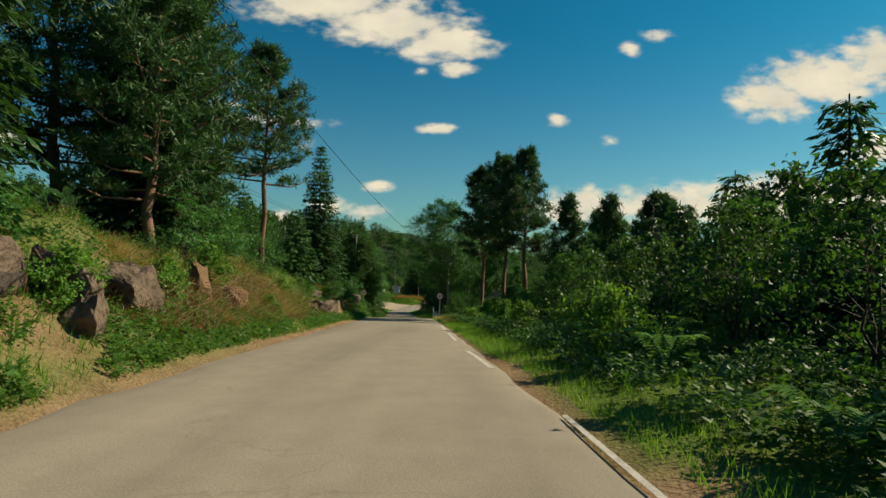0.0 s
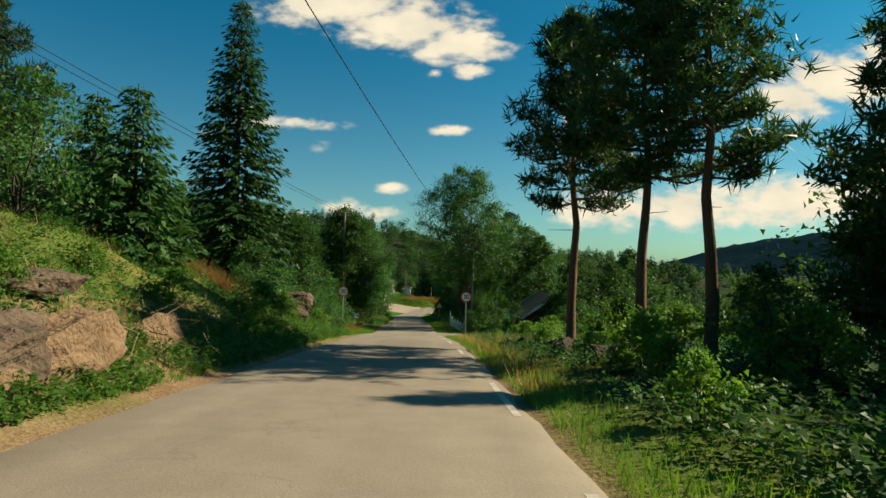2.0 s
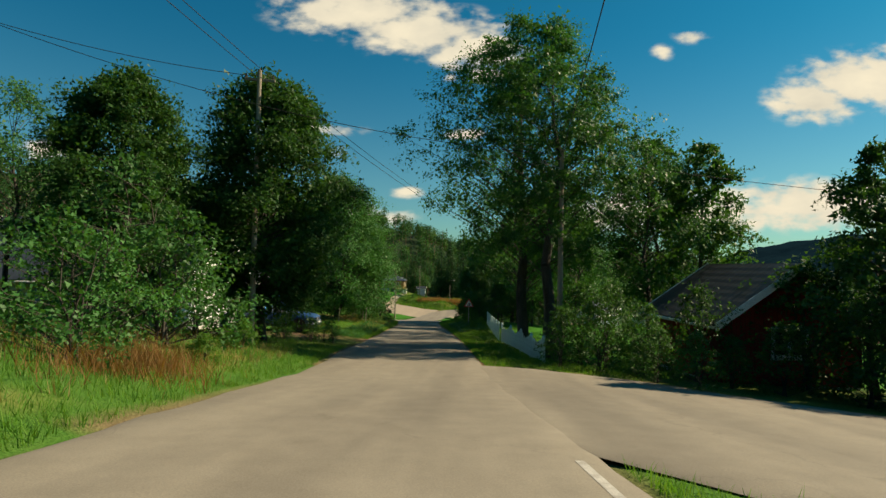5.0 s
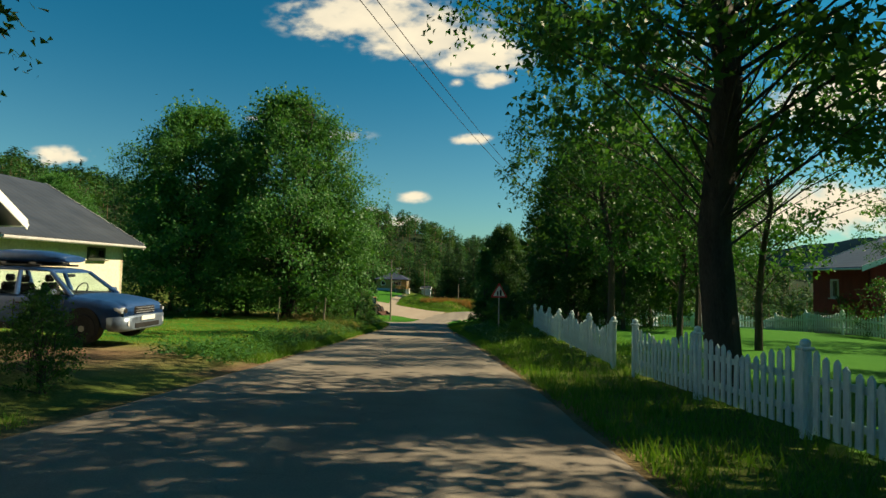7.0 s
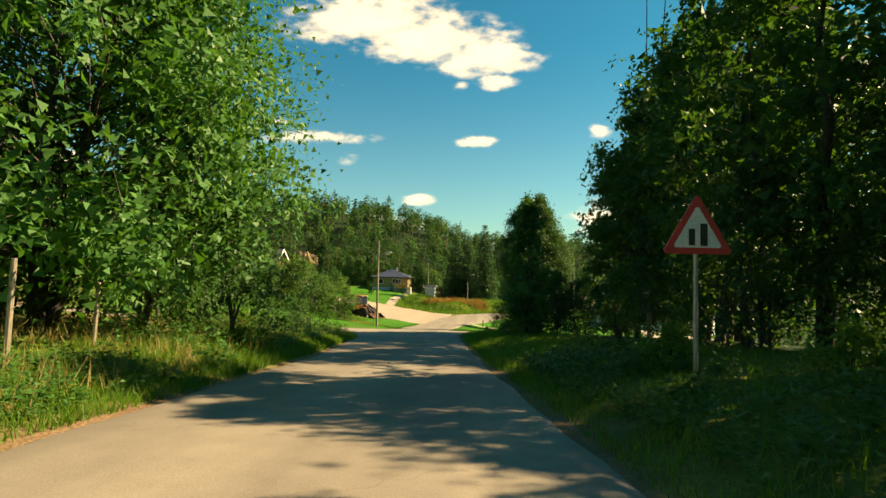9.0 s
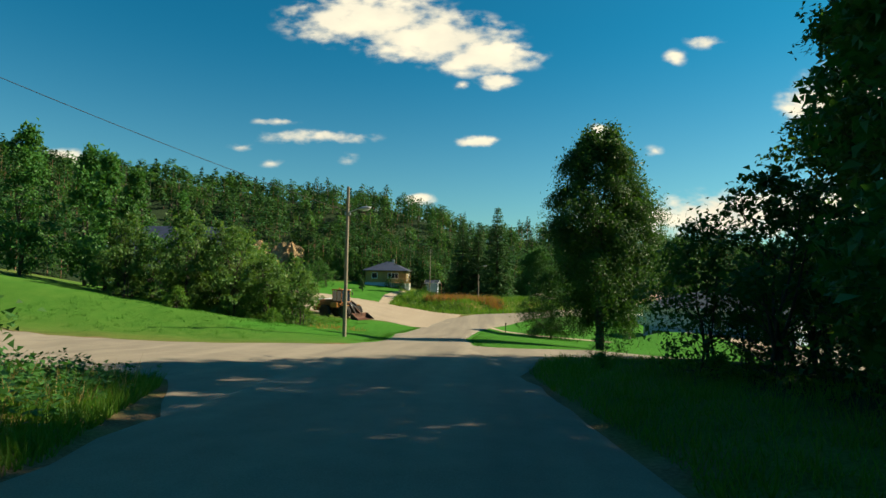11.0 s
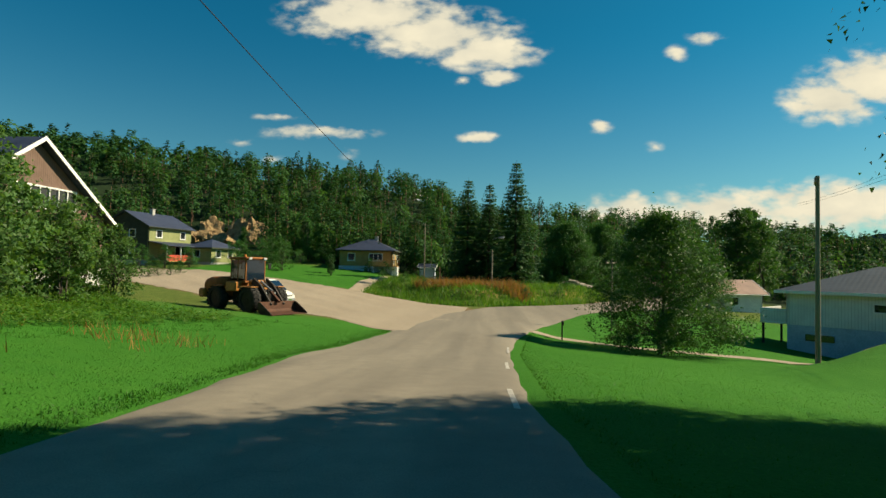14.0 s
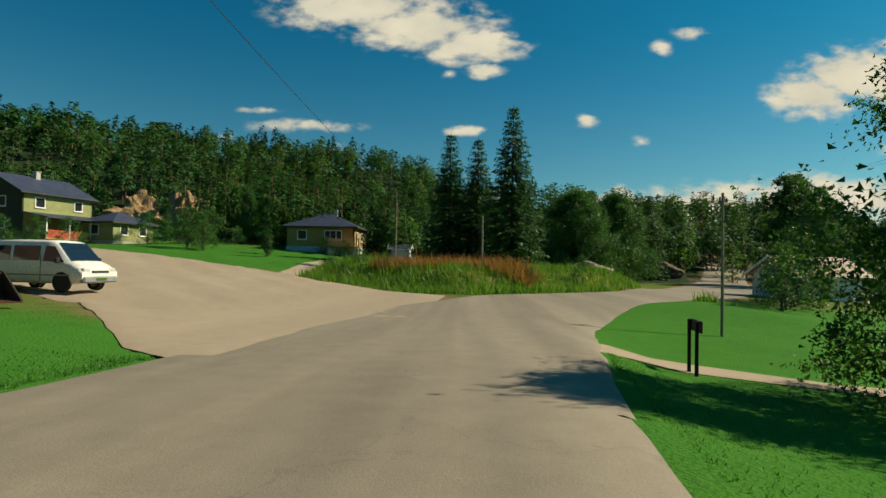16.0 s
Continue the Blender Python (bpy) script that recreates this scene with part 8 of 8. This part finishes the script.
boulder("rock", "broken rock face beside the far road", 22.5, 246.0, (3.2, 2.4, 3.0), 14, "rock_red", 0.8, 20, 0)
boulder("rock", "small stone at the lawn edge", -15.2, 137.0, (0.18, 0.14, 0.10), 15, "rock", 0.0)
for x, y, sx, sy, sz, seed in ((-66.5, 247.5, 5.0, 4, 5.2, 21), (-60.5, 246.8, 4.6, 3.5, 5.6, 22), (-55.4, 246.2, 3.4, 3, 5.8, 23), (-71.5, 249.5, 4.5, 4, 4.0, 24), (-62.0, 244.6, 4.5, 2.6, 3.0, 25), (-57.5, 250.5, 5.0, 3, 8.0, 26)):
    boulder("cliff", "sunlit ochre rock cliff among the pines", x, y, (sx, sy, sz), seed, "rock_ochre", 0.6, (seed % 3) * 9 - 9, 0, None, 0.26, 5)


def root_plate(x, y, turn):
    """A torn root mass with hanging dry twigs on the cut bank."""
    g = np.random.default_rng(int(x * 10 + y * 7))
    segs = []
    for _ in range(34):
        p0 = np.array((g.normal(0, 0.35), g.normal(0, 0.9), g.uniform(0.0, 0.5)))
        d = np.array((g.uniform(0.2, 1.0), g.normal(0, 0.7), g.normal(-0.25, 0.55)))
        p1 = p0 + d * g.uniform(0.15, 0.4)
        p2 = p1 + np.array((g.normal(0.1, 0.2), g.normal(0, 0.25), g.uniform(-0.45, 0.05)))
        r = g.uniform(0.003, 0.009)
        segs += [(p0, p1, r, r * 0.7), (p1, p2, r * 0.7, 0.003)]
    ob = part("brushwood", limb_mesh("brushwood", segs, "dead"))
    ob.matrix_basis = pose(x, y, ground_z(x, y), 0, 0, turn)
    tagged(ob, "scattered dry brown brushwood and roots on the bank", "brushwood", kind="stuff")


for x, y, t in ((-4.75, 9.6, 0), (-4.7, 10.6, 15), (-4.9, 12.3, -10), (-5.2, 14.2, 5), (-5.2, 11.6, 0), (-5.4, 13.4, 10), (-5.5, 15.3, -10), (-5.9, 17.2, 5), (-5.3, 27.6, 0), (-6.2, 12.4, 20)):
    root_plate(x, y, t)


def fern(x, y, s):
    """A fern: arching fronds set with small leaflets."""
    g = np.random.default_rng(int(x * 31 + y * 17))
    ob = thing("fern", "green fern with arching fronds in the verge", "fern", kind="stuff")
    for k in range(9):
        P, A, N, L = [], [], [], []
        a = 6.283 * k / 9 + g.uniform(-0.3, 0.3)
        f = np.linspace(0.12, 1, 22)
        out_ = np.stack([np.cos(a) * 0.75 * f, np.sin(a) * 0.75 * f, 0.62 * np.sin(f * 2.2)], -1) * s
        sd = np.array((-math.sin(a), math.cos(a), 0))
        for sgn in (-1, 1):
            ln = 0.17 * s * np.sin(np.pi * np.clip(f * 0.9 + 0.08, 0, 1))
            P.append(out_ + sd * sgn * ln[:, None] * 0.5), A.append(np.tile(sd * sgn + np.array((math.cos(a), math.sin(a), -0.2)) * 0.5, (22, 1)))
            N.append(np.tile((0, 0, 1.0), (22, 1)) + g.normal(0, 0.2, (22, 3))), L.append(ln)
        part("frond", quads("frond", leaf_quads(np.concatenate(P), np.concatenate(A), np.concatenate(N), np.concatenate(L), np.concatenate(L) * 0.35, 0.0), "fern"), None, ob)
    ob.matrix_basis = pose(x, y, ground_z(x, y) - 0.02, 0, 0, 0)


for x, y, s in ((2.5, 3.4, 0.7), (2.9, 7.2, 0.9), (2.7, 8.1, 0.8), (3.6, 9.2, 1.0), (2.9, 10.2, 0.8), (2.6, 17.4, 0.7), (3.4, 34, 0.8), (4.4, 27.8, 0.9), (3.5, 45.2, 0.7)):
    fern(x, y, s)


def roadside_post(x, y, h, label, mat="pole_wood"):
    z = ground_z(x, y)
    ob = part("stake", tube(bmesh.new(), (0, 0, -0.2), (0.02, 0, h), 0.04, 0.035, 8), mat)
    ob.matrix_basis = pose(x, y, z, 2, 3, 0)
    tagged(ob, label, "stake")


roadside_post(-11.45, 93.9, 1.35, "pale leaning wooden stake at the lawn edge")
roadside_post(-13.6, 93.5, 1.2, "pale wooden stake at the lawn edge")
roadside_post(-12.2, 96.5, 1.1, "thin wooden stake in long grass")
# thuja column and small shrubs on the bungalow's lawn
thuja = first(broadleaf("conifer_shrub", "dark columnar thuja on the bungalow lawn", 3.0, 0.55, 0.05, 40, 60, 0.16, "leaf_dark", "bark", 1, "oval", 0, 0.5, 71, 0.05), -32.4, 217.0)
for x, y, s in ((-25.2, 224, 0.8), (-28.3, 224.6, 0.55), (-45, 222, 1.5), (-43, 226, 1.7), (-47.5, 219, 1.4), (-40.5, 228, 0.9), (-50, 210, 1.1), (-52.5, 208.4, 1.2), (-55, 206.6, 1.2), (-57.5, 205, 1.2), (-60, 203.6, 1.1), (-62.5, 202.4, 1.1), (-37, 230, 1.3),
                (-20.0, 222.5, 0.7), (-17.0, 220.5, 0.6), (-14.0, 220, 0.7), (-22.8, 208, 0.6), (-19.2, 203.5, 0.5), (-16.5, 200.5, 0.45), (-5.0, 197.5, 0.45), (-1.0, 201.0, 0.55), (0.5, 206.5, 0.6), (-3, 212, 0.7)):
    plant(bush_a, x, y, s, x * 40)
for x, y, s in ((-41.5, 233.0, 1.2), (-38.8, 232.0, 1.05), (-44.0, 235.0, 1.15), (-50.5, 228, 0.9)):
    plant(slim_tree, x, y, s, x * 30, 0, 1.0)

# ---- paint on the road ----
def dash(x0, y0, x1, y1, w=0.085):
    """A worn painted edge dash, following the road."""
    n = 6
    d = unit(np.array([[x1 - x0, y1 - y0]]))[0]
    s = np.array((d[1], -d[0])) * w / 2
    V = []
    for i in range(n):
        f = i / (n - 1)
        for k in (-1, 1):
            px, py = x0 + (x1 - x0) * f + s[0] * k, y0 + (y1 - y0) * f + s[1] * k
            V.append((px, py, ground_z(px, py) + 0.045))
    F = [(2 * i, 2 * i + 1, 2 * i + 3, 2 * i + 2) for i in range(n - 1)]
    me = raw("edge_dash", V, F, "line")
    if me.polygons[0].normal.z < 0:
        me.flip_normals()
    tagged(new("edge_dash", me), "worn white edge dash painted on the asphalt", "road marking", "edge dashes", "structure")


dash(1.24, 2.6, 1.12, 5.0, 0.05)
for row in ((0.76, 8.3, 0.52, 10.9), (0.36, 13.8, 0.22, 17.2), (0.14, 18.8, 0.0, 22.9), (-0.17, 25.2, -0.27, 27.8), (-0.62, 33.0, -0.72, 35.0),
            (-0.92, 37.7, -1.09, 39.9), (-1.16, 43.1, -1.44, 46.9), (-1.52, 49.5, -1.74, 53.3), (-9.13, 144.0, -9.14, 146.0), (-9.0, 149.7, -8.96, 151.5), (-8.76, 155.0, -8.66, 157.2)):
    dash(*row)
